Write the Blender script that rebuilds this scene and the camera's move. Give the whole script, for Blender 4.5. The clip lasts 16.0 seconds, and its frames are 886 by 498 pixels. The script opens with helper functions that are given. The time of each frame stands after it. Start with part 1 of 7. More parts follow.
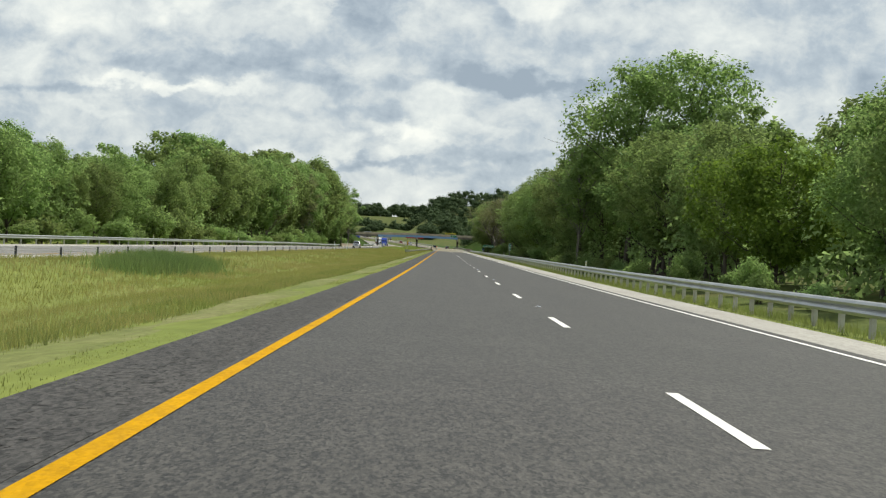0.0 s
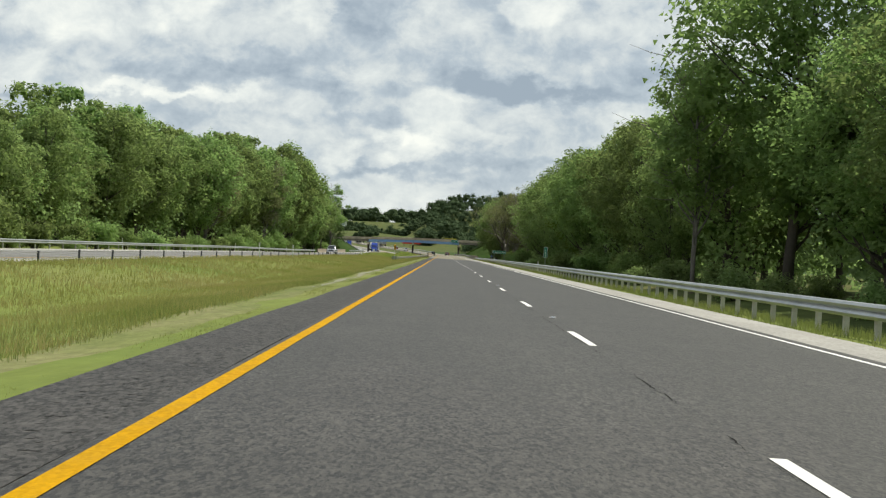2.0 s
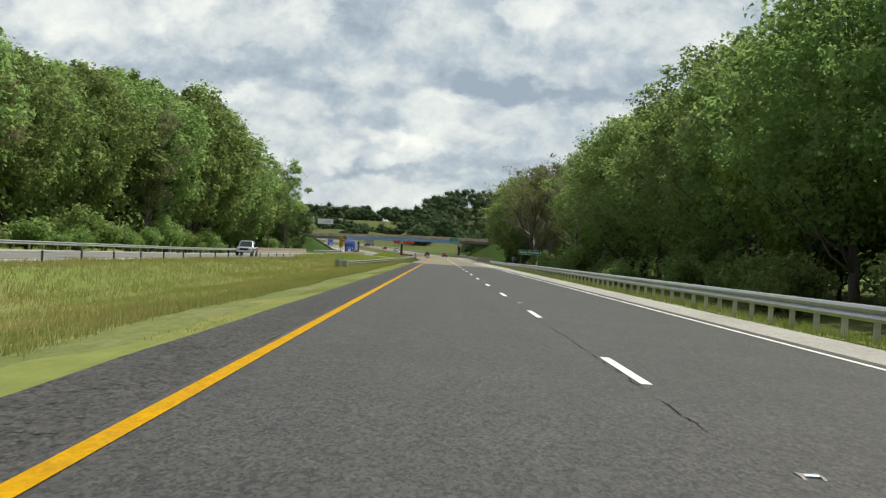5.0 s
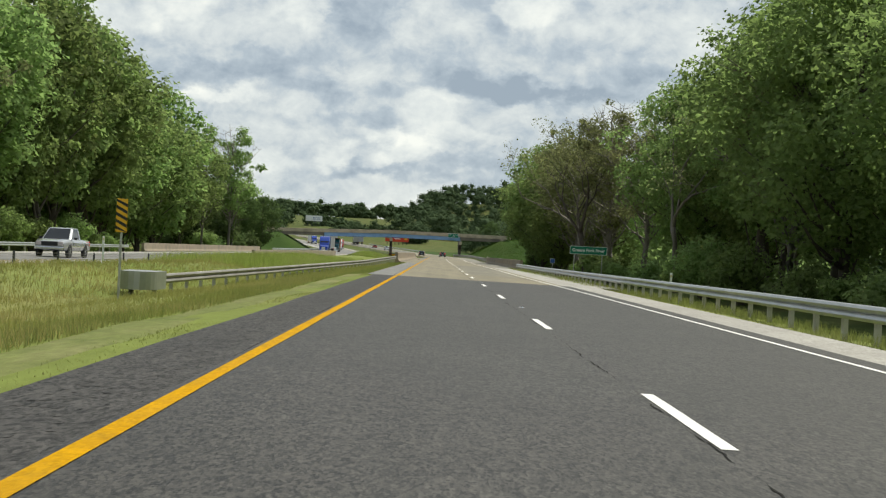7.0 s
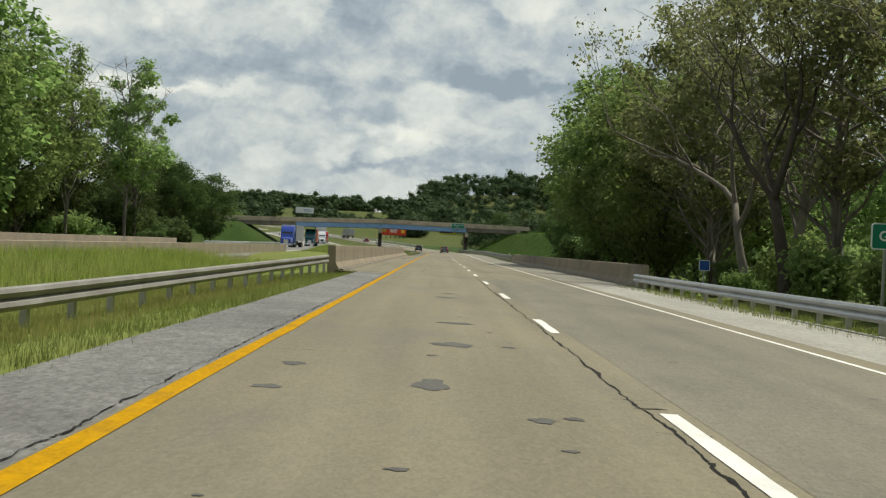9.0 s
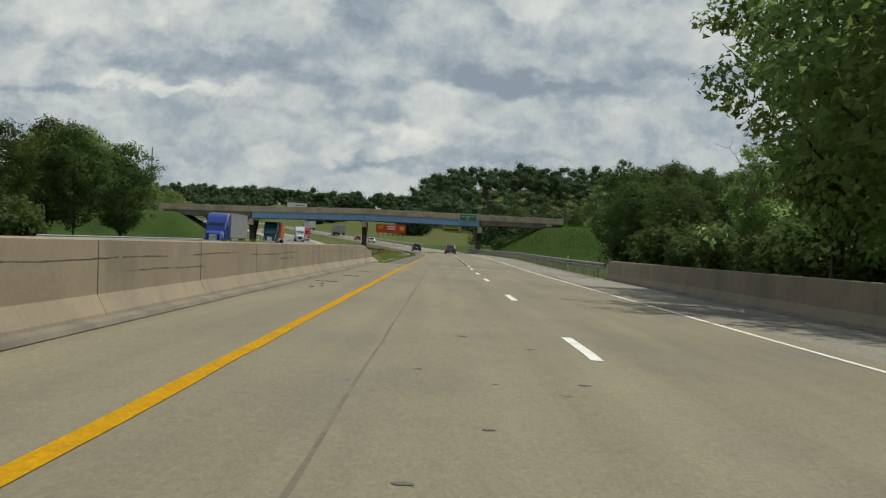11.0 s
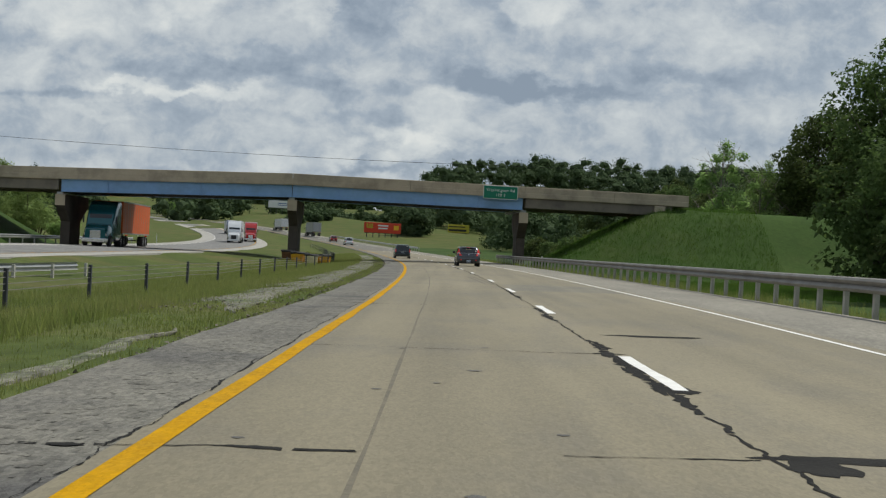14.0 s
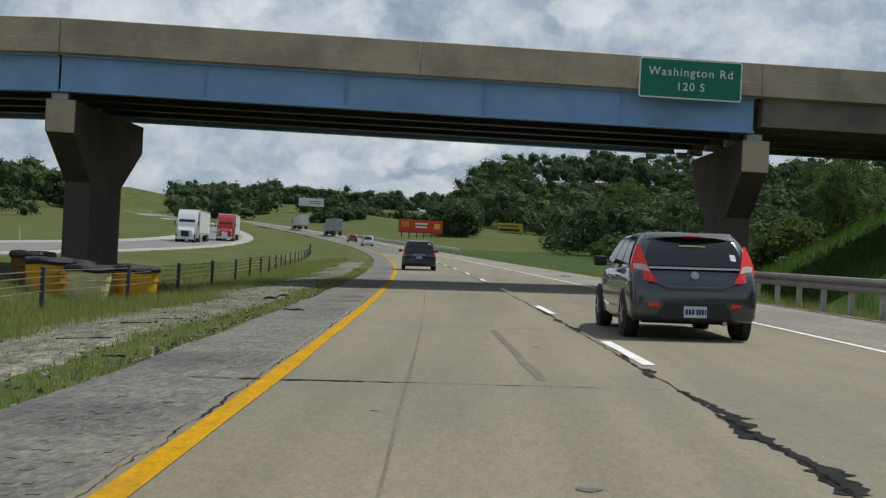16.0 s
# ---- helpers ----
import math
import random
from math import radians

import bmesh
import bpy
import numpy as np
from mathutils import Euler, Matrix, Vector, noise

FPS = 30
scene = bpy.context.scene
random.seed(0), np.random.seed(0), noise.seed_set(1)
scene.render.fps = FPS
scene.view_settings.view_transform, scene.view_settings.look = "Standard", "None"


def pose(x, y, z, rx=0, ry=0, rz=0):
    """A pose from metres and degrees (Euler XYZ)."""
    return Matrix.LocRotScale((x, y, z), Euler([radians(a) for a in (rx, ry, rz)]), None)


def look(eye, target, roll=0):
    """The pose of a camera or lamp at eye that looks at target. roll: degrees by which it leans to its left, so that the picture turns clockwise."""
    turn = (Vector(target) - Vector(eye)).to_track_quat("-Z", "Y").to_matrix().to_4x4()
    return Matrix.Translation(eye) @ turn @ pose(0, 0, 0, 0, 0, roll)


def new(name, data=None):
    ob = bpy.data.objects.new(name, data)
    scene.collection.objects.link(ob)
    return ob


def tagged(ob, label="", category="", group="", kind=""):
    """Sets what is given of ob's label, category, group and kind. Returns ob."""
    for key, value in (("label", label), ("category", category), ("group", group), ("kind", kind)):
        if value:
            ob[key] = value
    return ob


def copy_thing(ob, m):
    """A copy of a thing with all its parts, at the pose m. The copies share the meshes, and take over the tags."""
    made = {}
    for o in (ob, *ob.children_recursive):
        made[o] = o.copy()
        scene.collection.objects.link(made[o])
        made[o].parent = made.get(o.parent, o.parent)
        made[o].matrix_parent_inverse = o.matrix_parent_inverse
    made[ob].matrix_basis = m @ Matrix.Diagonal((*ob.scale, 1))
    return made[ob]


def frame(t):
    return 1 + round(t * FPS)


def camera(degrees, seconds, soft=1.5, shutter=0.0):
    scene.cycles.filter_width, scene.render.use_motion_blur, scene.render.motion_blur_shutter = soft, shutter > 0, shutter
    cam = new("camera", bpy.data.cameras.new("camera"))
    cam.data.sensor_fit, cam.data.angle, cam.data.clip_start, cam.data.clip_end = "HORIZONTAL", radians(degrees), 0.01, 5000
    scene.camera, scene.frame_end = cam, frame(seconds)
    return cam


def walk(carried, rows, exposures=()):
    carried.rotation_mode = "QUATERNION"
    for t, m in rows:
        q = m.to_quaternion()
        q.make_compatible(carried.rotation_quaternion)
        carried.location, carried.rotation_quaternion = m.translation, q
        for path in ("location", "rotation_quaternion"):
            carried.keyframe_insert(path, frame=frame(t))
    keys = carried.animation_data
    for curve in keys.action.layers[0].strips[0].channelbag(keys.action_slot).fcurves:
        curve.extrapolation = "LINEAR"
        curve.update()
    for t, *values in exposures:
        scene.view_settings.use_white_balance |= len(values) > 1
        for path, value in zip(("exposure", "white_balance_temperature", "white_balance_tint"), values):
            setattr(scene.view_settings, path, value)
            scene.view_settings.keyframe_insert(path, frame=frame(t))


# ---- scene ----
from collections import defaultdict

# The road runs along +y and, past station S0, bends left on a circle of radius RAD.
# s: station along the road, l: distance to the right of the driven lane's middle.
S0, RAD = 560.0, 1550.0


def zr(s):
    """Height of the driven lane along the road."""
    s = np.asarray(s, float)
    z = np.where(s < 100, 2e-5 * (100 - np.maximum(s, -150)) ** 2, 0.0)
    return np.where(s > 640, 4e-5 * (np.minimum(s, 1000) - 640) ** 2 + np.maximum(s - 1000, 0) * 0.029, z)


def cross(s):
    return np.interp(s, [0, 480, 515, 560, 2000], [0.0130, 0.0130, 0.0032, -0.0210, -0.0210])


def zs(s, l):
    """Height of the paved surface."""
    return zr(s) - cross(s) * np.asarray(l, float)


def lift(s):
    """How far the opposite carriageway lies above the driven one."""
    return np.interp(s, [-200, 285, 360, 400, 520, 640, 3000], [-0.18, -0.20, -0.42, -0.40, -0.25, 0.0, 0.0])


def at(s, l):
    """Plan position of station s, offset l."""
    s, l = np.asarray(s, float), np.asarray(l, float)
    a = np.maximum(s - S0, 0) / RAD
    return -RAD + (RAD + l) * np.cos(a), np.minimum(s, S0) + (RAD + l) * np.sin(a)


def station(x, y):
    a = np.where(y > S0, np.arctan2(np.maximum(y - S0, 0), x + RAD), 0.0)
    r = np.hypot(x + RAD, np.maximum(y - S0, 0))
    return np.minimum(y, S0) + RAD * a, np.where(y > S0, r - RAD, x)


# ---- camera ----
cam = camera(38.2, 16.0, soft=1.25)
# seconds, offset from the lane's middle, heading and pitch in degrees
ROWS = [
    (0.0, -0.178, 0.052, -0.118),
    (0.5, -0.192, 0.042, -0.080),
    (1.0, -0.206, 0.067, 0.087),
    (1.5, -0.189, -0.016, -0.013),
    (2.0, -0.198, 0.029, 0.184),
    (2.5, -0.169, -0.005, 0.239),
    (3.0, -0.117, -0.073, 0.106),
    (3.5, -0.138, 0.039, 0.249),
    (4.0, -0.135, -0.075, 0.226),
    (5.2, -0.124, -0.112, 0.236),
    (6.5, -0.114, -0.149, 0.246),
    (7.0, -0.118, -0.249, 0.208),
    (7.5, -0.126, -0.188, 0.064),
    (8.0, -0.111, -0.115, 0.042),
    (8.5, -0.096, -0.231, 0.241),
    (9.0, -0.112, -0.221, -0.027),
    (10.2, -0.116, -0.128, -0.053),
    (11.5, -0.119, -0.035, -0.080),
    (12.0, -0.166, -0.117, 0.046),
    (12.5, -0.144, -0.146, 0.047),
    (13.0, -0.196, 0.000, 0.118),
    (13.5, -0.317, 0.113, -0.021),
    (14.0, -0.340, 0.112, 0.102),
    (14.5, -0.414, 0.301, 0.050),
    (15.0, -0.453, 0.619, 0.207),
    (15.5, -0.486, 1.395, 0.128),
    (16.0, -0.462, 2.229, 0.126),
]
SPEED, EYE, LEAN = 38.22, 1.071, -2.92
walk(cam, [(t, pose(*(float(v) for v in at(SPEED * t, l)), EYE + float(zr(SPEED * t)), 90 + pitch, LEAN, yaw))
           for t, l, yaw, pitch in ROWS],
     exposures=[(0.0, 0.14, 6800, 4), (7.5, 0.12, 6800, 4), (8.6, -0.02, 7000, 2), (11.3, -0.33, 6800, 4), (12.5, -0.34, 6680, 5), (16.0, -0.26, 6300, 7)])

# ---- light ----
SUN_TO = Vector((0.42, 0.36, 1.0)).normalized()
sun = new("sun", bpy.data.lights.new("sun", "SUN"))
sun.data.energy, sun.data.angle, sun.data.color = 4.3, radians(0.6), (1.0, 0.96, 0.89)
sun.matrix_world = look((0, 0, 200), Vector((0, 0, 200)) - SUN_TO)


def link(nt, a, b):
    nt.links.new(a, b)


def math_node(nt, op, a, b=None, clamp=False):
    n = nt.nodes.new("ShaderNodeMath")
    n.operation, n.use_clamp = op, clamp
    for i, v in enumerate((a, b)):
        if v is None:
            continue
        if isinstance(v, (int, float)):
            n.inputs[i].default_value = v
        else:
            link(nt, v, n.inputs[i])
    return n.outputs[0]


def make_world():
    w = bpy.data.worlds.new("sky")
    w.use_nodes = True
    nt = w.node_tree
    nt.nodes.clear()
    out, bg = nt.nodes.new("ShaderNodeOutputWorld"), nt.nodes.new("ShaderNodeBackground")
    sky = nt.nodes.new("ShaderNodeTexSky")
    sky.sky_type, sky.sun_disc = "NISHITA", False
    sky.sun_elevation = math.asin(SUN_TO.z)
    sky.sun_rotation = math.atan2(SUN_TO.x, SUN_TO.y)
    tc, sep = nt.nodes.new("ShaderNodeTexCoord"), nt.nodes.new("ShaderNodeSeparateXYZ")
    link(nt, tc.outputs["Generated"], sep.inputs[0])
    ay = math_node(nt, "MAXIMUM", math_node(nt, "ABSOLUTE", sep.outputs[1]), 0.15)
    u = math_node(nt, "DIVIDE", sep.outputs[0], ay)
    v = math_node(nt, "DIVIDE", sep.outputs[2], ay)
    uv = nt.nodes.new("ShaderNodeCombineXYZ")
    link(nt, u, uv.inputs[0]), link(nt, v, uv.inputs[1]), link(nt, sep.outputs[1], uv.inputs[2])

    def fbm(scale, sx, sy, off, detail=7.0, rough=0.55, warp=0.0):
        m = nt.nodes.new("ShaderNodeMapping")
        m.inputs["Location"].default_value, m.inputs["Scale"].default_value = (off, off * 0.7, 0), (sx, sy, 0.3)
        link(nt, uv.outputs[0], m.inputs[0])
        n = nt.nodes.new("ShaderNodeTexNoise")
        n.inputs["Scale"].default_value, n.inputs["Detail"].default_value = scale, detail
        n.inputs["Roughness"].default_value, n.inputs["Distortion"].default_value = rough, warp
        link(nt, m.outputs[0], n.inputs["Vector"])
        return n

    # wispy displacement of the larger cloud forms
    wob = fbm(22.0, 1.0, 1.5, 3.1, 7.0)
    off = nt.nodes.new("ShaderNodeVectorMath")
    off.operation = "MULTIPLY_ADD"
    off.inputs[1].default_value, off.inputs[2].default_value = (0.10, 0.055, 0), (-0.05, -0.0275, 0)
    link(nt, wob.outputs["Color"], off.inputs[0])
    pos = nt.nodes.new("ShaderNodeVectorMath")
    link(nt, uv.outputs[0], pos.inputs[0]), link(nt, off.outputs[0], pos.inputs[1])
    total = math_node(nt, "ADD", math_node(nt, "MULTIPLY", fbm(8.0, 1.0, 1.8, 1.7, 9.0, 0.50, 0.3).outputs["Fac"], 0.90), 0.05)
    total = math_node(nt, "ADD", total, math_node(nt, "MULTIPLY", math_node(nt, "SUBTRACT", fbm(24.0, 1.0, 1.25, 7.7, 9.0, 0.6, 0.35).outputs["Fac"], 0.5), 0.95))
    total = math_node(nt, "ADD", total, math_node(nt, "MULTIPLY", math_node(nt, "SUBTRACT", fbm(58.0, 1.0, 1.2, 2.9, 7.0, 0.62, 0.4).outputs["Fac"], 0.5), 0.42))
    # cloud lobes: direction, half-widths, bright or dark
    lobes = [
        (-0.307, 0.172, 0.042, 0.019, 0.26), (-0.214, 0.178, 0.027, 0.015, 0.26), (-0.340, 0.133, 0.022, 0.013, 0.16), (-0.242, 0.116, 0.053, 0.005, 0.30),
        (-0.180, 0.116, 0.040, 0.006, 0.24), (-0.026, 0.084, 0.029, 0.013, 0.34), (-0.046, 0.090, 0.018, 0.009, 0.20), (-0.108, 0.180, 0.015, 0.015, 0.20),
        (0.057, 0.194, 0.027, 0.011, 0.30), (0.006, 0.119, 0.023, 0.007, 0.24), (-0.089, 0.074, 0.019, 0.009, 0.20), (-0.138, 0.065, 0.015, 0.008, 0.16),
        (0.087, 0.177, 0.035, 0.013, 0.12), (0.197, 0.182, 0.053, 0.018, 0.14), (0.024, 0.096, 0.027, 0.006, 0.14), (0.125, 0.117, 0.035, 0.007, 0.12),
        (-0.285, 0.096, 0.027, 0.006, 0.14), (-0.068, 0.181, 0.033, 0.019, -0.28), (-0.179, 0.131, 0.053, 0.008, -0.28), (-0.146, 0.144, 0.027, 0.008, -0.22),
        (-0.034, 0.123, 0.049, 0.008, -0.24), (0.038, 0.134, 0.046, 0.007, -0.28), (0.093, 0.131, 0.040, 0.006, -0.22), (-0.067, 0.067, 0.027, 0.004, -0.22),
        (-0.031, 0.064, 0.040, 0.004, -0.22), (-0.122, 0.098, 0.031, 0.005, -0.15), (-0.060, 0.101, 0.031, 0.005, -0.17), (-0.265, 0.132, 0.035, 0.007, -0.15),
        (0.048, 0.073, 0.049, 0.004, -0.13), (-0.308, 0.110, 0.027, 0.004, -0.22), (-0.105, 0.127, 0.022, 0.005, -0.15), (0.177, 0.146, 0.049, 0.006, -0.17),
    ]
    for lu, lv, ru, rv, amp in lobes:
        d = nt.nodes.new("ShaderNodeVectorMath")
        d.operation = "SUBTRACT"
        d.inputs[1].default_value = (lu, lv, 0)
        link(nt, pos.outputs[0], d.inputs[0])
        e = nt.nodes.new("ShaderNodeVectorMath")
        e.operation = "MULTIPLY"
        e.inputs[1].default_value = (1 / ru, 1 / rv, 0)
        link(nt, d.outputs[0], e.inputs[0])
        ln = nt.nodes.new("ShaderNodeVectorMath")
        ln.operation = "LENGTH"
        link(nt, e.outputs[0], ln.inputs[0])
        mr = nt.nodes.new("ShaderNodeMapRange")
        mr.interpolation_type = "SMOOTHSTEP"
        for i, val in enumerate((0.4, 1.35, amp, 0.0) if amp > 0 else (0.1, 1.75, amp, 0.0), 1):
            mr.inputs[i].default_value = val
        link(nt, ln.outputs["Value"], mr.inputs[0])
        total = math_node(nt, "ADD", total, mr.outputs[0])
    ramp = nt.nodes.new("ShaderNodeValToRGB")
    stops = [(0.16, (0.32, 0.385, 0.485, 1)), (0.38, (0.45, 0.515, 0.61, 1)), (0.53, (0.60, 0.645, 0.705, 1)),
             (0.71, (0.73, 0.765, 0.80, 1)), (0.98, (0.91, 0.92, 0.915, 1))]
    while len(ramp.color_ramp.elements) < len(stops):
        ramp.color_ramp.elements.new(0.5)
    for el, (p, c) in zip(ramp.color_ramp.elements, stops):
        el.position, el.color = p, c
    link(nt, total, ramp.inputs[0])
    blue = nt.nodes.new("ShaderNodeMixRGB")
    blue.blend_type = "MULTIPLY"
    blue.inputs[0].default_value = 1.0
    blue.inputs[2].default_value = (0.09, 0.09, 0.09, 1)
    link(nt, sky.outputs[0], blue.inputs[1])
    mix = nt.nodes.new("ShaderNodeMixRGB")
    # broken cloud low down; overhead, out of view, cover is set for fill light
    gap = nt.nodes.new("ShaderNodeMapRange")
    gap.interpolation_type = "SMOOTHSTEP"
    for i, val in enumerate((0.22, 0.62, 0.95, 0.55), 1):
        gap.inputs[i].default_value = val
    link(nt, sep.outputs[2], gap.inputs[0]), link(nt, gap.outputs[0], mix.inputs[0])
    link(nt, blue.outputs[0], mix.inputs[1]), link(nt, ramp.outputs[0], mix.inputs[2])
    link(nt, mix.outputs[0], bg.inputs[0])
    bg.inputs[1].default_value = 1.0
    link(nt, bg.outputs[0], out.inputs[0])
    scene.world = w


make_world()


# ---- materials ----
def mat(name, c1, c2=None, scale=1.0, rough=0.8, metal=0.0, bump=0.0, fine=30.0, fine_amt=0.25, stretch=(1, 1, 1), island=0.0,
        rnd=0.0, spec=0.4, coat=0.0, space="Object", blotch=None, blotch_scale=0.08, blotch_amt=0.0, speckle=0.0, speck_scale=45.0, streak=0.0):
    """A painted, stony or leafy surface: two colours by a coarse noise, a finer grain, blotches, bump."""
    m = bpy.data.materials.new(name)
    m.use_nodes = True
    nt = m.node_tree
    b = nt.nodes["Principled BSDF"]
    b.inputs["Roughness"].default_value, b.inputs["Metallic"].default_value = rough, metal
    b.inputs["Specular IOR Level"].default_value, b.inputs["Coat Weight"].default_value = spec, coat
    c2 = c2 or tuple(v * 0.8 for v in c1)
    if space == "World":
        src = nt.nodes.new("ShaderNodeNewGeometry").outputs["Position"]
    else:
        src = nt.nodes.new("ShaderNodeTexCoord").outputs["Object"]
    mp = nt.nodes.new("ShaderNodeMapping")
    mp.inputs["Scale"].default_value = stretch
    link(nt, src, mp.inputs[0])

    def noise_of(sc, detail=4.0, rg=0.6):
        n = nt.nodes.new("ShaderNodeTexNoise")
        n.inputs["Scale"].default_value, n.inputs["Detail"].default_value, n.inputs["Roughness"].default_value = sc, detail, rg
        link(nt, mp.outputs[0], n.inputs["Vector"])
        return n.outputs["Fac"]

    coarse, grain = noise_of(scale), noise_of(fine, 3.0, 0.7)
    mr = nt.nodes.new("ShaderNodeMapRange")
    for i, v in enumerate((0.32, 0.68, 0.0, 1.0), 1):
        mr.inputs[i].default_value = v
    link(nt, coarse, mr.inputs[0])
    mx = nt.nodes.new("ShaderNodeMixRGB")
    mx.inputs[1].default_value, mx.inputs[2].default_value = (*c1, 1), (*c2, 1)
    link(nt, mr.outputs[0], mx.inputs[0])
    col = mx.outputs[0]
    if blotch:
        bl = nt.nodes.new("ShaderNodeMapRange")
        for i, v in enumerate((0.48, 0.66, 0.0, blotch_amt), 1):
            bl.inputs[i].default_value = v
        link(nt, noise_of(blotch_scale, 6.0, 0.65), bl.inputs[0])
        m3 = nt.nodes.new("ShaderNodeMixRGB")
        m3.inputs[2].default_value = (*blotch, 1)
        link(nt, bl.outputs[0], m3.inputs[0]), link(nt, col, m3.inputs[1])
        col = m3.outputs[0]
    val = math_node(nt, "ADD", math_node(nt, "MULTIPLY", math_node(nt, "SUBTRACT", grain, 0.5), fine_amt * 2.2), 1.0)
    if speckle:
        # pale and dark aggregate chips at two sizes, stretched along y for the view
        for sc, amt in ((speck_scale, speckle), (speck_scale * 0.45, speckle * 0.5)):
            sp = nt.nodes.new("ShaderNodeMapRange")
            for i, v in enumerate((0.0, 1.0, -amt, amt), 1):
                sp.inputs[i].default_value = v
            n = nt.nodes.new("ShaderNodeTexVoronoi")
            n.inputs["Scale"].default_value = sc
            sm = nt.nodes.new("ShaderNodeMapping")
            sm.inputs["Scale"].default_value = (1, 0.32, 1)
            link(nt, src, sm.inputs[0]), link(nt, sm.outputs[0], n.inputs["Vector"])
            hue = nt.nodes.new("ShaderNodeSeparateColor")
            link(nt, n.outputs["Color"], hue.inputs[0]), link(nt, hue.outputs[0], sp.inputs[0])
            val = math_node(nt, "ADD", val, sp.outputs[0])
    if streak:
        # wheel-worn and stained bands along the lane
        sm = nt.nodes.new("ShaderNodeMapping")
        sm.inputs["Scale"].default_value = (1.6, 0.035, 1)
        link(nt, src, sm.inputs[0])
        sn = nt.nodes.new("ShaderNodeTexNoise")
        sn.inputs["Scale"].default_value, sn.inputs["Detail"].default_value = 1.0, 5.0
        link(nt, sm.outputs[0], sn.inputs["Vector"])
        val = math_node(nt, "ADD", val, math_node(nt, "MULTIPLY", math_node(nt, "SUBTRACT", sn.outputs["Fac"], 0.5), streak))
    if island:
        g = nt.nodes.new("ShaderNodeNewGeometry")
        val = math_node(nt, "ADD", val, math_node(nt, "MULTIPLY", math_node(nt, "SUBTRACT", g.outputs["Random Per Island"], 0.5), island))
    if rnd:
        o = nt.nodes.new("ShaderNodeObjectInfo")
        val = math_node(nt, "ADD", val, math_node(nt, "MULTIPLY", math_node(nt, "SUBTRACT", o.outputs["Random"], 0.5), rnd))
    hsv = nt.nodes.new("ShaderNodeHueSaturation")
    link(nt, col, hsv.inputs["Color"]), link(nt, val, hsv.inputs["Value"])
    if rnd and island:
        link(nt, math_node(nt, "ADD", math_node(nt, "MULTIPLY", math_node(nt, "SUBTRACT", o.outputs["Random"], 0.5), 0.03), 0.5), hsv.inputs["Hue"])
    link(nt, hsv.outputs[0], b.inputs["Base Color"])
    if bump:
        bp = nt.nodes.new("ShaderNodeBump")
        bp.inputs["Strength"].default_value, bp.inputs["Distance"].default_value = bump, 0.02
        link(nt, grain, bp.inputs["Height"]), link(nt, bp.outputs[0], b.inputs["Normal"])
    return m


def leaf_mat(name, c1, c2, rnd=0.5, through_amt=0.35, island=0.45):
    """Leaves: diffuse and translucent, varied from leaf to leaf, clump to clump and tree to tree."""
    m = mat(name, c1, c2, scale=0.45, rough=0.8, fine=3.0, fine_amt=0.25, island=island, rnd=rnd, spec=0.06)
    return translucent(m, through_amt)


def translucent(m, through_amt):
    nt = m.node_tree
    b = nt.nodes["Principled BSDF"]
    src = b.inputs["Base Color"].links[0].from_socket
    tr, ad = nt.nodes.new("ShaderNodeBsdfTranslucent"), nt.nodes.new("ShaderNodeMixShader")
    glow = nt.nodes.new("ShaderNodeHueSaturation")  # light through a leaf is clearer and greener than off it
    glow.inputs["Saturation"].default_value, glow.inputs["Value"].default_value = 1.08, 1.35
    link(nt, src, glow.inputs["Color"]), link(nt, glow.outputs[0], tr.inputs[0])
    ad.inputs[0].default_value = through_amt
    link(nt, b.outputs[0], ad.inputs[1]), link(nt, tr.outputs[0], ad.inputs[2])
    link(nt, ad.outputs[0], nt.nodes["Material Output"].inputs[0])
    return m


M = {}
M["asphalt"] = mat("asphalt", (0.0280, 0.0256, 0.0221), (0.0228, 0.0209, 0.0182), scale=0.35, rough=0.68, bump=0.2, fine=46, fine_amt=0.45, speckle=0.95, speck_scale=64, streak=0.6, spec=0.5,
                   stretch=(1, 1, 1), space="World", blotch=(0.036, 0.0336, 0.0296), blotch_scale=0.5, blotch_amt=0.6)
M["asphalt_shoulder"] = mat("asphalt_shoulder", (0.040, 0.037, 0.0345), (0.029, 0.027, 0.0255), scale=0.5, rough=0.8, bump=0.4, fine=30, speckle=0.75, speck_scale=46,
                            fine_amt=0.9, space="World")
M["old_asphalt"] = mat("old_asphalt", (0.172, 0.163, 0.136), (0.122, 0.115, 0.098), scale=0.6, rough=0.9, bump=0.8, fine=20, fine_amt=0.35, speckle=0.27, speck_scale=36,
                       space="World", blotch=(0.068, 0.066, 0.065), blotch_scale=0.35, blotch_amt=0.85)
M["pale_asphalt"] = mat("pale_asphalt", (0.21, 0.205, 0.195), (0.15, 0.148, 0.142), scale=0.6, rough=0.9, bump=0.7, fine=20, fine_amt=0.3, speckle=0.22, speck_scale=36,
                        space="World", blotch=(0.115, 0.112, 0.11), blotch_scale=0.25, blotch_amt=0.7)
M["concrete"] = mat("concrete", (0.218, 0.189, 0.126), (0.176, 0.154, 0.104), scale=0.25, rough=0.82, bump=0.12, fine=42, fine_amt=0.09, speckle=0.10, speck_scale=64, streak=0.62,
                    stretch=(1, 0.3, 1), space="World", blotch=(0.145, 0.132, 0.106), blotch_scale=0.7, blotch_amt=0.55)
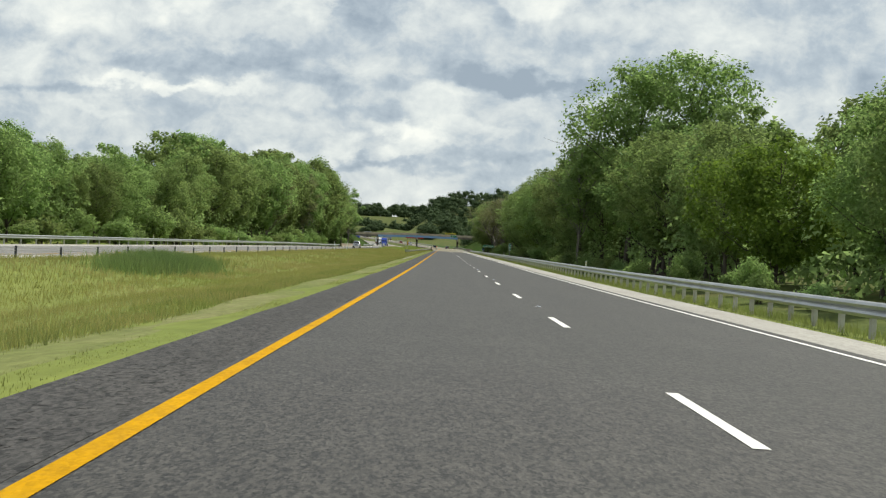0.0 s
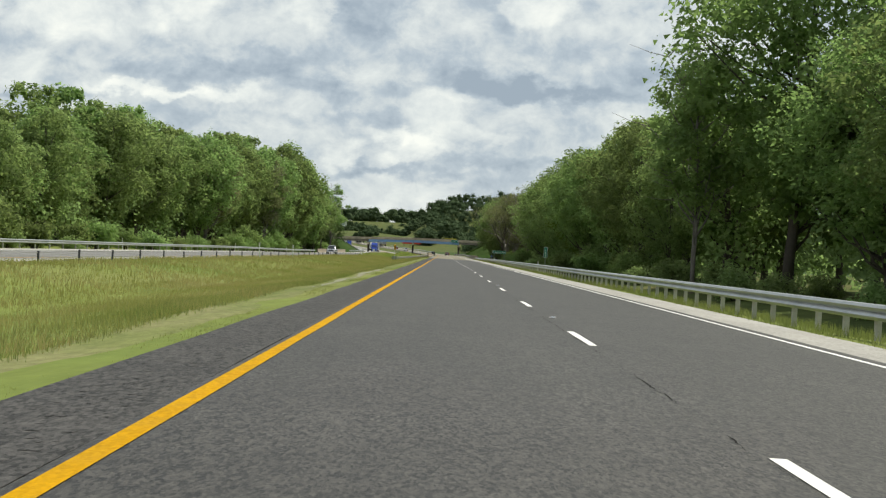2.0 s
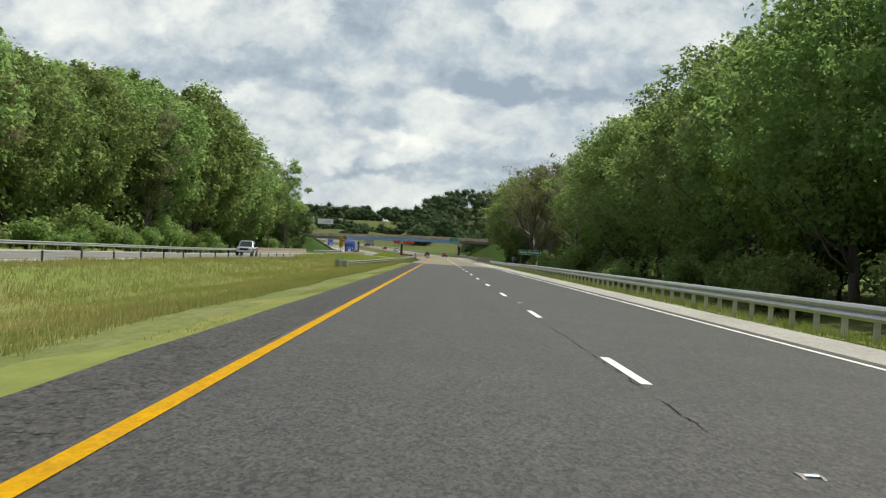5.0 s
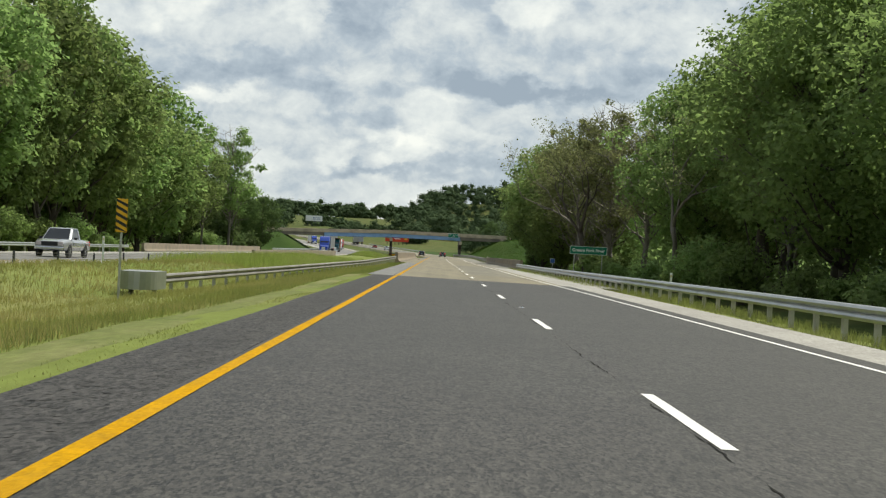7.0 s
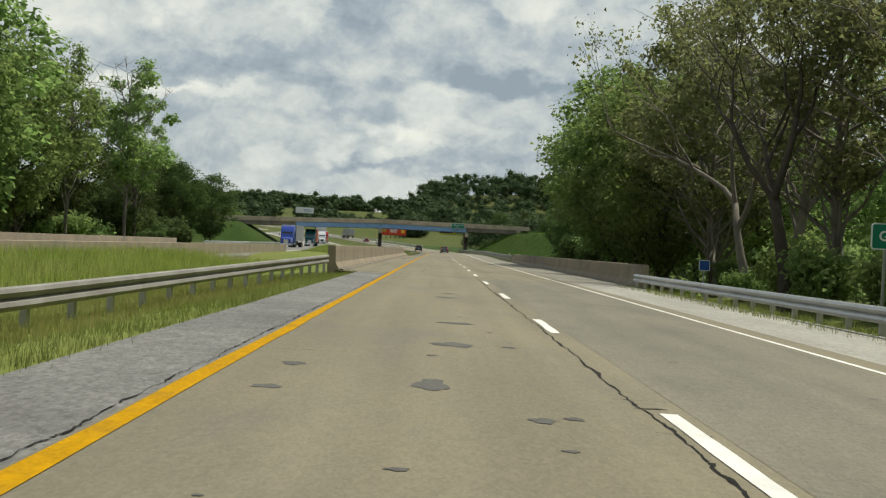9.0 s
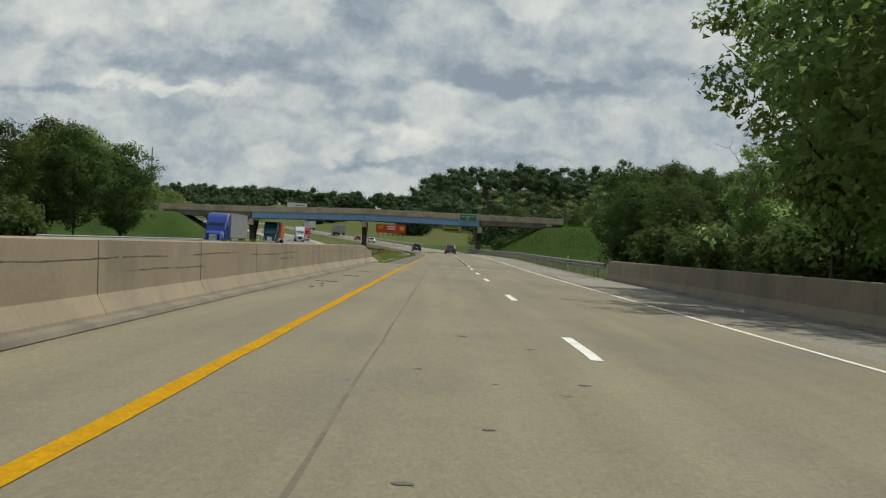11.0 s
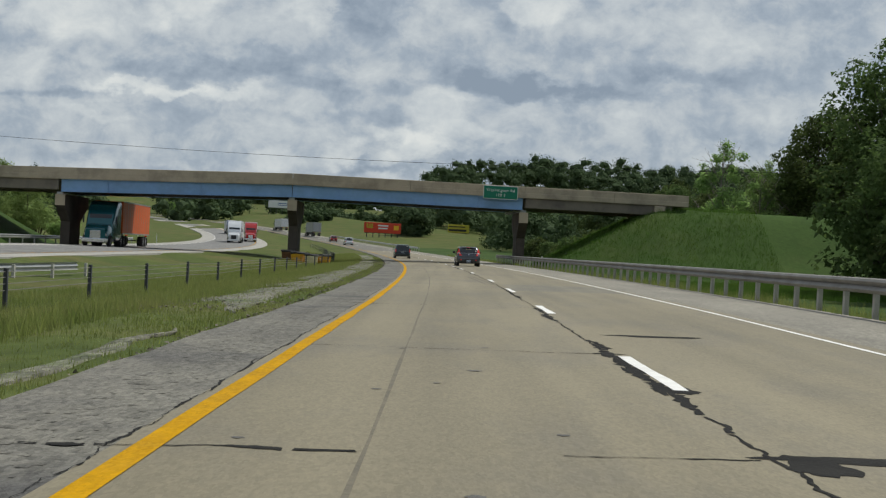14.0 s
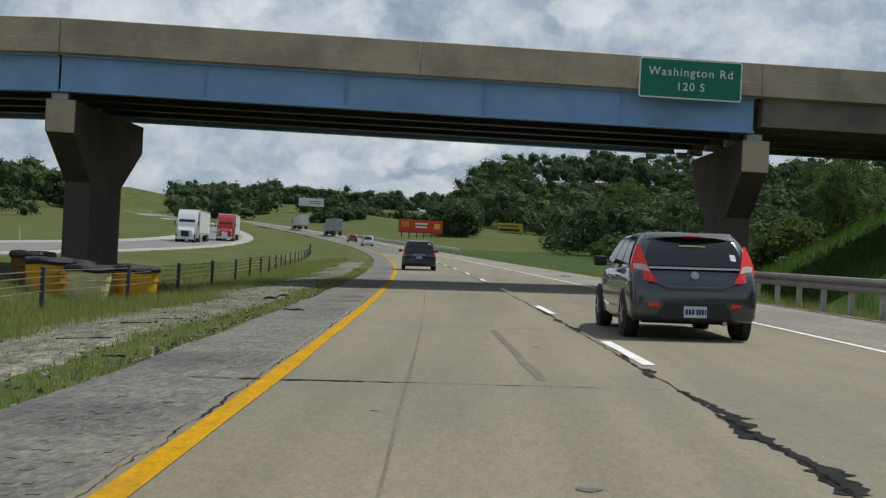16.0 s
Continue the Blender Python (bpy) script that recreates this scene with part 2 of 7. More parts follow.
M["slab_grey"] = mat("slab_grey", (0.190, 0.172, 0.128), (0.150, 0.137, 0.104), scale=0.3, rough=0.82, bump=0.12, fine=42, fine_amt=0.12, speckle=0.13, speck_scale=64, streak=0.5,
                     stretch=(1, 0.3, 1), space="World", blotch=(0.120, 0.112, 0.094), blotch_scale=0.8, blotch_amt=0.6)
M["shoulder_concrete"] = mat("shoulder_concrete", (0.36, 0.345, 0.31), (0.29, 0.275, 0.25), scale=0.4, rough=0.9, bump=0.4, fine=15, speckle=0.14, speck_scale=30, streak=0.2,
                             fine_amt=0.2, space="World", stretch=(1, 0.4, 1), blotch=(0.2, 0.195, 0.18), blotch_scale=0.3, blotch_amt=0.35)
M["barrier_concrete"] = mat("barrier_concrete", (0.325, 0.268, 0.195), (0.255, 0.212, 0.158), scale=0.7, rough=0.9, bump=0.25, fine=14, fine_amt=0.16,
                            space="World", blotch=(0.16, 0.145, 0.125), blotch_scale=0.5, blotch_amt=0.55)
M["bridge_concrete"] = mat("bridge_concrete", (0.50, 0.42, 0.31), (0.405, 0.34, 0.255), scale=0.5, rough=0.9, bump=0.25, fine=10, fine_amt=0.14,
                           space="World", blotch=(0.25, 0.212, 0.165), blotch_scale=0.5, blotch_amt=0.5)
M["pier_concrete"] = mat("pier_concrete", (0.235, 0.205, 0.165), (0.165, 0.143, 0.118), scale=0.5, rough=0.9, bump=0.25, fine=8, fine_amt=0.18,
                         space="World", blotch=(0.11, 0.10, 0.09), blotch_scale=0.5, blotch_amt=0.6)
M["yellow_paint"] = mat("yellow_paint", (0.50, 0.265, 0.003), (0.42, 0.22, 0.005), scale=2.0, rough=0.9, spec=0.08, fine=25, fine_amt=0.2, space="World", bump=0.2,
                        blotch=(0.33, 0.19, 0.02), blotch_scale=1.5, blotch_amt=0.45, speckle=0.10)
M["white_paint"] = mat("white_paint", (0.80, 0.79, 0.76), (0.68, 0.67, 0.64), scale=2.5, rough=0.7, fine=25, fine_amt=0.15, space="World", bump=0.2,
                       blotch=(0.45, 0.43, 0.40), blotch_scale=1.7, blotch_amt=0.35)
M["tar"] = mat("tar", (0.016, 0.0155, 0.015), (0.028, 0.027, 0.025), scale=3, rough=0.9, fine=30, fine_amt=0.3, space="World", bump=0.4, spec=0.1)
M["shoulder_grey"] = mat("shoulder_grey", (0.25, 0.232, 0.19), (0.19, 0.177, 0.148), scale=0.4, rough=0.9, bump=0.4, fine=15, fine_amt=0.2, speckle=0.2, speck_scale=36, streak=0.4, space="World", stretch=(1, 0.4, 1),
                         blotch=(0.14, 0.13, 0.11), blotch_scale=0.3, blotch_amt=0.5)
M["joint_dark"] = mat("joint_dark", (0.082, 0.068, 0.056), (0.11, 0.092, 0.075), scale=2, rough=0.9, fine=25, fine_amt=0.35, space="World", bump=0.5, speckle=0.15)
M["skid"] = mat("skid", (0.108, 0.096, 0.072), (0.140, 0.123, 0.088), scale=2.0, rough=0.85, fine=20, fine_amt=0.25, space="World", bump=0.3, blotch=(0.19, 0.165, 0.115), blotch_scale=1.2, blotch_amt=0.7)
M["pale_soil"] = mat("pale_soil", (0.27, 0.255, 0.19), (0.18, 0.175, 0.115), scale=1.5, rough=0.95, fine=9, fine_amt=0.4, space="World", bump=0.6, blotch=(0.17, 0.20, 0.06), blotch_scale=0.8, blotch_amt=0.8)
M["patch"] = mat("patch", (0.085, 0.083, 0.08), (0.12, 0.115, 0.105), scale=2, rough=0.9, fine=25, fine_amt=0.35, space="World", bump=0.5)
M["gravel"] = mat("gravel", (0.185, 0.176, 0.142), (0.105, 0.102, 0.072), scale=1.5, rough=0.95, fine=9, fine_amt=0.7, speckle=0.45, speck_scale=20, space="World", bump=1.0,
                  blotch=(0.06, 0.085, 0.024), blotch_scale=0.5, blotch_amt=0.9)
M["grass"] = mat("grass", (0.172, 0.196, 0.050), (0.128, 0.168, 0.040), scale=0.09, rough=0.95, fine=2.2, fine_amt=0.35, space="World", bump=0.8,
                 stretch=(1, 0.45, 1), blotch=(0.225, 0.205, 0.085), blotch_scale=0.07, blotch_amt=0.6, spec=0.1)
M["mown_grass"] = mat("mown_grass", (0.160, 0.174, 0.062), (0.118, 0.142, 0.043), scale=0.5, rough=0.95, fine=6, fine_amt=0.5, space="World", bump=0.8,
                      stretch=(1, 0.4, 1), blotch=(0.235, 0.215, 0.11), blotch_scale=0.35, blotch_amt=0.7, spec=0.1)
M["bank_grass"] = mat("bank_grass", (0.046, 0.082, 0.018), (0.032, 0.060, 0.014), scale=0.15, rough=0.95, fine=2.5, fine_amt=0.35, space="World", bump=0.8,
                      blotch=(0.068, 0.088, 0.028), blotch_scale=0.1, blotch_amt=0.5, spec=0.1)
M["field_grass"] = mat("field_grass", (0.086, 0.106, 0.028), (0.058, 0.080, 0.021), scale=0.16, rough=0.95, fine=1.6, fine_amt=0.6, space="World", bump=0.8,
                       blotch=(0.118, 0.105, 0.042), blotch_scale=0.11, blotch_amt=0.85, spec=0.1)
M["blade"] = mat("blade", (0.205, 0.245, 0.066), (0.30, 0.28, 0.125), scale=0.12, rough=0.7, fine=1.0, fine_amt=0.25, island=0.5, space="World", spec=0.15)
M["reed"] = mat("reed", (0.135, 0.20, 0.072), (0.195, 0.25, 0.092), scale=0.3, rough=0.7, fine=1.0, fine_amt=0.25, island=0.5, space="World", spec=0.15)
M["weed"] = mat("weed", (0.22, 0.31, 0.06), (0.36, 0.37, 0.15), scale=0.3, rough=0.7, fine=1.0, fine_amt=0.25, island=0.6, space="World", spec=0.15)
M["bark"] = mat("bark", (0.10, 0.082, 0.066), (0.062, 0.052, 0.043), scale=1.2, rough=0.95, fine=9, fine_amt=0.4, stretch=(1, 1, 0.3), bump=0.8)
M["pale_bark"] = mat("pale_bark", (0.23, 0.205, 0.175), (0.13, 0.115, 0.10), scale=1.2, rough=0.95, fine=8, fine_amt=0.4, stretch=(1, 1, 0.3), bump=0.8)
M["leaf"] = leaf_mat("leaf", (0.212, 0.278, 0.104), (0.154, 0.218, 0.080), through_amt=0.58, island=0.35)
# lighter copy of leaf: brightness put into the colour to lift shaded undergrowth
M["leaf_lifted"] = leaf_mat("leaf_lifted", (0.255, 0.335, 0.135), (0.20, 0.275, 0.11), through_amt=0.55, island=0.3)
# darker copy of leaf: shade on backlit trees and shrubs put into colour
M["leaf_shaded"] = leaf_mat("leaf_shaded", (0.092, 0.128, 0.044), (0.064, 0.092, 0.033), through_amt=0.36, island=0.4)
# backlit shade, and some haze, put into a darker leaf colour for far woods
M["leaf_far_shade"] = leaf_mat("leaf_far_shade", (0.078, 0.112, 0.053), (0.056, 0.086, 0.040), rnd=0.0, through_amt=0.2, island=0.25)
M["leaf_bright"] = leaf_mat("leaf_bright", (0.150, 0.205, 0.040), (0.110, 0.165, 0.034), rnd=0.3)
M["leaf_dry"] = leaf_mat("leaf_dry", (0.205, 0.215, 0.105), (0.150, 0.168, 0.075), rnd=0.3, through_amt=0.5)
M["seed_blade"] = mat("seed_blade", (0.235, 0.262, 0.075), (0.36, 0.31, 0.14), scale=0.15, rough=0.7, fine=1.0, fine_amt=0.2, island=0.3, space="World", spec=0.1)
M["lush_blade"] = mat("lush_blade", (0.175, 0.220, 0.062), (0.245, 0.255, 0.098), scale=0.2, rough=0.7, fine=1.0, fine_amt=0.25, island=0.5, space="World", spec=0.15)
M["bank_blade"] = mat("bank_blade", (0.060, 0.125, 0.024), (0.098, 0.152, 0.036), scale=0.2, rough=0.7, fine=1.0, fine_amt=0.25, island=0.5, space="World", spec=0.1)
for _k in ("blade", "weed", "reed", "lush_blade", "seed_blade", "bank_blade"):
    translucent(M[_k], 0.4)
M["galvanised"] = mat("galvanised", (0.46, 0.47, 0.47), (0.36, 0.37, 0.37), scale=0.8, rough=0.42, metal=0.75, fine=6, fine_amt=0.12, space="World", bump=0.05)
M["weathered_steel"] = mat("weathered_steel", (0.30, 0.285, 0.265), (0.20, 0.185, 0.165), scale=1.0, rough=0.6, metal=0.4, fine=8, fine_amt=0.25, space="World")
M["post_steel"] = mat("post_steel", (0.50, 0.49, 0.45), (0.38, 0.36, 0.32), scale=1.5, rough=0.7, metal=0.1, fine=10, fine_amt=0.2, rnd=0.25)
M["dark_post"] = mat("dark_post", (0.075, 0.080, 0.095), (0.05, 0.053, 0.062), scale=2, rough=0.7, metal=0.2, fine=12, fine_amt=0.25, rnd=0.3)
# dark brown stands in for the deck's shade on the piers, blotches for stains
M["pier_shade"] = mat("pier_shade", (0.125, 0.104, 0.084), (0.082, 0.069, 0.058), scale=0.5, rough=0.9, bump=0.25, fine=8, fine_amt=0.2,
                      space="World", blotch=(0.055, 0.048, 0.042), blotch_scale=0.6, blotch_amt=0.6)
M["post_wood"] = mat("post_wood", (0.25, 0.235, 0.20), (0.17, 0.155, 0.13), scale=2, rough=0.9, fine=15, fine_amt=0.25, rnd=0.3)
M["blue_steel"] = mat("blue_steel", (0.25, 0.42, 0.68), (0.21, 0.365, 0.60), scale=0.6, rough=0.55, fine=3, fine_amt=0.1, space="World",
                      blotch=(0.15, 0.22, 0.33), blotch_scale=0.4, blotch_amt=0.3)
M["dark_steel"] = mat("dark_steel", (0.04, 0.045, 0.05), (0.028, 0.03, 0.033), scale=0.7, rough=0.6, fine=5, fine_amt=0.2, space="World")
M["sign_green"] = mat("sign_green", (0.009, 0.20, 0.12), (0.011, 0.175, 0.105), scale=1.5, rough=0.45, fine=20, fine_amt=0.06)
M["sign_blue"] = mat("sign_blue", (0.02, 0.09, 0.36), (0.02, 0.08, 0.31), scale=1.5, rough=0.45, fine=20, fine_amt=0.06)
M["sign_white"] = mat("sign_white", (0.80, 0.82, 0.81), (0.74, 0.76, 0.75), scale=2, rough=0.5, fine=20, fine_amt=0.05)
M["sign_yellow"] = mat("sign_yellow", (0.80, 0.45, 0.02), (0.74, 0.41, 0.02), scale=2, rough=0.5, fine=20, fine_amt=0.06)
M["sign_black"] = mat("sign_black", (0.018, 0.018, 0.018), (0.025, 0.025, 0.025), scale=2, rough=0.5)
M["bill_red"] = mat("bill_red", (0.62, 0.055, 0.022), (0.55, 0.05, 0.02), scale=0.4, rough=0.6, fine=5, fine_amt=0.06)
M["bill_yellow"] = mat("bill_yellow", (0.48, 0.42, 0.035), (0.40, 0.36, 0.03), scale=0.4, rough=0.6, fine=5, fine_amt=0.06)
M["bill_white"] = mat("bill_white", (0.78, 0.79, 0.80), (0.70, 0.71, 0.72), scale=0.3, rough=0.6, fine=5, fine_amt=0.05)
M["barrel_yellow"] = mat("barrel_yellow", (0.70, 0.36, 0.015), (0.58, 0.29, 0.02), scale=1.5, rough=0.6, fine=10, fine_amt=0.12, bump=0.1)
M["barrel_cream"] = mat("barrel_cream", (0.74, 0.66, 0.34), (0.50, 0.43, 0.22), scale=1.5, rough=0.65, fine=10, fine_amt=0.12, bump=0.1)
M["barrel_rust"] = mat("barrel_rust", (0.16, 0.075, 0.03), (0.10, 0.05, 0.022), scale=1.5, rough=0.8, fine=10, fine_amt=0.2, bump=0.1)
M["rubber"] = mat("rubber", (0.022, 0.022, 0.023), (0.03, 0.03, 0.03), scale=4, rough=0.85, fine=40, fine_amt=0.2, bump=0.1)
M["black_plastic"] = mat("black_plastic", (0.022, 0.023, 0.025), (0.03, 0.03, 0.032), scale=3, rough=0.6, fine=60, fine_amt=0.1)
M["chrome"] = mat("chrome", (0.75, 0.76, 0.78), (0.68, 0.69, 0.71), scale=3, rough=0.2, metal=1.0, fine=10, fine_amt=0.05)
M["rim_metal"] = mat("rim_metal", (0.42, 0.43, 0.44), (0.33, 0.34, 0.35), scale=3, rough=0.35, metal=0.9, fine=10, fine_amt=0.1)
M["tail_red"] = mat("tail_red", (0.80, 0.030, 0.022), (0.70, 0.022, 0.018), scale=3, rough=0.15, fine=30, fine_amt=0.1, coat=0.6)
M["lamp_clear"] = mat("lamp_clear", (0.62, 0.55, 0.55), (0.5, 0.45, 0.45), scale=6, rough=0.12, fine=20, fine_amt=0.1, coat=0.6)
M["plate"] = mat("plate", (0.62, 0.70, 0.80), (0.55, 0.64, 0.76), scale=5, rough=0.5, fine=20, fine_amt=0.05)
M["plate_ink"] = mat("plate_ink", (0.05, 0.07, 0.16), (0.04, 0.05, 0.12), scale=5, rough=0.5)


def glass_mat():
    m = mat("dark_glass", (0.012, 0.014, 0.016), (0.016, 0.018, 0.02), scale=1, rough=0.06, fine=3, fine_amt=0.05, spec=0.7)
    return m


M["glass"] = glass_mat()


def paint(name, c):
    return mat(name, c, tuple(v * 0.93 for v in c), scale=1.2, rough=0.26, metal=0.45, fine=120, fine_amt=0.05, coat=0.9, spec=0.5)


M["grey_paint"] = paint("grey_paint", (0.062, 0.068, 0.080))
M["slate_paint"] = paint("slate_paint", (0.032, 0.048, 0.058))
M["white_car"] = paint("white_car", (0.72, 0.73, 0.74))
M["red_car"] = paint("red_car", (0.28, 0.028, 0.022))
M["silver_car"] = paint("silver_car", (0.46, 0.47, 0.48))
M["blue_cab"] = paint("blue_cab", (0.02, 0.06, 0.36))
M["teal_cab"] = paint("teal_cab", (0.008, 0.095, 0.11))
M["red_cab"] = paint("red_cab", (0.42, 0.025, 0.022))
M["white_trailer"] = mat("white_trailer", (0.70, 0.71, 0.72), (0.60, 0.61, 0.62), scale=0.5, rough=0.45, fine=3, fine_amt=0.06, stretch=(1, 1, 0.4))
M["grey_trailer"] = mat("grey_trailer", (0.34, 0.35, 0.36), (0.28, 0.29, 0.30), scale=0.5, rough=0.4, metal=0.3, fine=3, fine_amt=0.08, stretch=(1, 1, 0.4))
M["orange_trailer"] = mat("orange_trailer", (0.62, 0.115, 0.020), (0.52, 0.095, 0.018), scale=0.5, rough=0.45, fine=3, fine_amt=0.08, stretch=(1, 1, 0.4))


# ---- building helpers ----
def thing(name, label, category, group="", kind="", m=None):
    e = new(name)
    if m is not None:
        e.matrix_world = m
    return tagged(e, label, category, group, kind)


def mesh_ob(name, me, material, parent=None, label="", smooth=False):
    if material is not None and not me.materials:
        me.materials.append(material)
    if smooth:
        me.polygons.foreach_set("use_smooth", [True] * len(me.polygons))
    ob = new(name, me)
    if parent is not None:
        ob.parent = parent
    if label:
        ob["label"] = label
    return ob


def part(name, bm, material, parent=None, label="", smooth=False):
    me = bpy.data.meshes.new(name)
    bmesh.ops.recalc_face_normals(bm, faces=bm.faces)
    bm.to_mesh(me)
    bm.free()
    return mesh_ob(name, me, material, parent, label, smooth)


def raw(name, verts, faces, material, parent=None, label="", smooth=False):
    me = bpy.data.meshes.new(name)
    me.from_pydata([tuple(v) for v in verts], [], [tuple(f) for f in faces])
    me.update()
    return mesh_ob(name, me, material, parent, label, smooth)


def quads(name, co, material, parent=None, label=""):
    """One mesh of many separate quads; co: (n, 4, 3)."""
    co = np.asarray(co, np.float32)
    n = len(co)
    me = bpy.data.meshes.new(name)
    me.vertices.add(4 * n)
    me.vertices.foreach_set("co", co.reshape(-1))
    me.loops.add(4 * n)
    me.loops.foreach_set("vertex_index", np.arange(4 * n, dtype=np.int32))
    me.polygons.add(n)
    me.polygons.foreach_set("loop_start", np.arange(0, 4 * n, 4, dtype=np.int32))
    me.update(calc_edges=True)
    return mesh_ob(name, me, material, parent, label)


def tris(name, co, material, parent=None, label=""):
    """One mesh of many separate triangles; co: (n, 3, 3)."""
    co = np.asarray(co, np.float32)
    n = len(co)
    me = bpy.data.meshes.new(name)
    me.vertices.add(3 * n)
    me.vertices.foreach_set("co", co.reshape(-1))
    me.loops.add(3 * n)
    me.loops.foreach_set("vertex_index", np.arange(3 * n, dtype=np.int32))
    me.polygons.add(n)
    me.polygons.foreach_set("loop_start", np.arange(0, 3 * n, 3, dtype=np.int32))
    me.update(calc_edges=True)
    return mesh_ob(name, me, material, parent, label)


def box(bm, c, size, bevel=0.0, rot=None, seg=1):
    m = Matrix.Translation(c) @ (rot or Matrix.Identity(4)) @ Matrix.Diagonal((*size, 1))
    vs = bmesh.ops.create_cube(bm, size=1, matrix=m)["verts"]
    if bevel:
        es = list({e for v in vs for e in v.link_edges})
        bmesh.ops.bevel(bm, geom=es, offset=bevel, segments=seg, affect="EDGES", profile=0.6)
    return bm


def boxed(c, size, bevel=0.0, rot=None, seg=1):
    return box(bmesh.new(), c, size, bevel, rot, seg)


def cyl(bm, a, b, r1, r2=None, n=12, caps=True):
    a, b = Vector(a), Vector(b)
    d = b - a
    m = Matrix.Translation((a + b) / 2) @ d.to_track_quat("Z", "Y").to_matrix().to_4x4()
    bmesh.ops.create_cone(bm, cap_ends=caps, segments=n, radius1=r1, radius2=r1 if r2 is None else r2, depth=d.length, matrix=m)
    return bm


def loft(rings, close=True, caps=True):
    """A skin through rings of equal length."""
    bm = bmesh.new()
    vr = [[bm.verts.new(p) for p in r] for r in rings]
    n = len(vr[0])
    for a, b in zip(vr, vr[1:]):
        for i in range(n if close else n - 1):
            j = (i + 1) % n
            bm.faces.new((a[i], a[j], b[j], b[i]))
    if caps:
        bm.faces.new(vr[0])
        bm.faces.new(list(reversed(vr[-1])))
    return bm


def sweep(section, path, caps=True):
    """A closed section of (offset, height) along rows of (s, l, z)."""
    rings = []
    for s, l, z in path:
        rings.append([(*(float(q) for q in at(s, l + o)), z + h) for o, h in section])
    return loft(rings, True, caps)


def along(s, l, z=None, dz=0.0):
    """A pose on the road: x across, y along, z up."""
    x, y = at(s, l)
    a = max(s - S0, 0) / RAD
    return Matrix.Translation((float(x), float(y), (float(zs(s, l)) if z is None else z) + dz)) @ Matrix.Rotation(a, 4, "Z")


def lettering(text, size, material, parent, m, name="lettering", spread=1.0, bold=0.0):
    cu = bpy.data.curves.new("letters", "FONT")
    cu.body, cu.size, cu.align_x, cu.align_y, cu.extrude = text, size, "CENTER", "CENTER", 0.004
    cu.space_character, cu.offset = spread, bold
    tmp = bpy.data.objects.new("letters", cu)
    scene.collection.objects.link(tmp)
    me = bpy.data.meshes.new_from_object(tmp.evaluated_get(bpy.context.evaluated_depsgraph_get()))
    bpy.data.objects.remove(tmp)
    # one part for each letter: pieces whose widths overlap belong together
    bm = bmesh.new()
    bm.from_mesh(me)
    bmesh.ops.remove_doubles(bm, verts=bm.verts, dist=1e-6)
    left, groups = set(bm.verts), []
    while left:
        stack, isle = [left.pop()], []
        while stack:
            v = stack.pop()
            isle.append(v)
            for e in v.link_edges:
                o = e.other_vert(v)
                if o in left:
                    left.discard(o)
                    stack.append(o)
        x0, x1 = min(v.co.x for v in isle), max(v.co.x for v in isle)
        for g in groups:
            if min(x1, g[1]) - max(x0, g[0]) > 0.3 * min(x1 - x0, g[1] - g[0]):
                g[0], g[1] = min(x0, g[0]), max(x1, g[1])
                g[2].extend(isle)
                break
        else:
            groups.append([x0, x1, isle])
    for x0, x1, isle in sorted(groups, key=lambda g: g[0]):
        ids = {v: i for i, v in enumerate(isle)}
        faces = {f for v in isle for f in v.link_faces}
        ob = raw("letter", [tuple(v.co) for v in isle], [[ids[v] for v in f.verts] for f in sorted(faces, key=lambda f: f.index)], material, parent)
        ob.matrix_local = m
    bm.free()


FACING = Matrix.Rotation(radians(90), 4, "X")  # lettering upright, read from -y


# ---- ground ----
def hills(x, y):
    """Rolling land far off: a wooded rise ahead to the right, a lower one ahead to the left."""
    r = np.clip((y - 1095) / 290, 0, 1)
    e = np.clip((x + 60) / 65, 0, 1)
    f = np.clip((y - 970) / 200, 0, 1)
    q = np.clip((y - 1350) / 600, 0, 1)
    low = 6.0 * f * f * (3 - 2 * f) + 36.0 * q * q * (3 - 2 * q)
    h = np.maximum(low, (44.0 + 4 * np.clip(x / 60, 0, 1)) * r * r * (3 - 2 * r) * e * e * (3 - 2 * e))
    s, l = station(x, y)
    h = h * np.clip((np.abs(l + 11.5) - 24) / 55, 0, 1)
    b = np.clip((x - 60) / 250, 0, 1) * np.clip((y + 50) / 200, 0, 1)
    return h + 1.5 * b + 1.2 * np.sin(x * 0.021 + 1) * np.sin(y * 0.017) * np.clip((np.abs(x + 10) - 60) / 120, 0, 1)


def embankment(x, y):
    """The overpass road's banks on both sides, sloping to the carriageways and to the fields."""
    yc = 655.0 + 0.15 * x
    dy = np.maximum(np.abs(y - yc) - 5.5, 0)
    dx = np.where(x > -12, np.maximum(19.0 - x, 0), np.maximum(x + 46.5, 0))
    return np.where(x > -12, 6.0, 5.0) - np.hypot(dx, dy) / 1.85 - 0.4 * np.exp(-((dy - 8) / 3.0) ** 2)


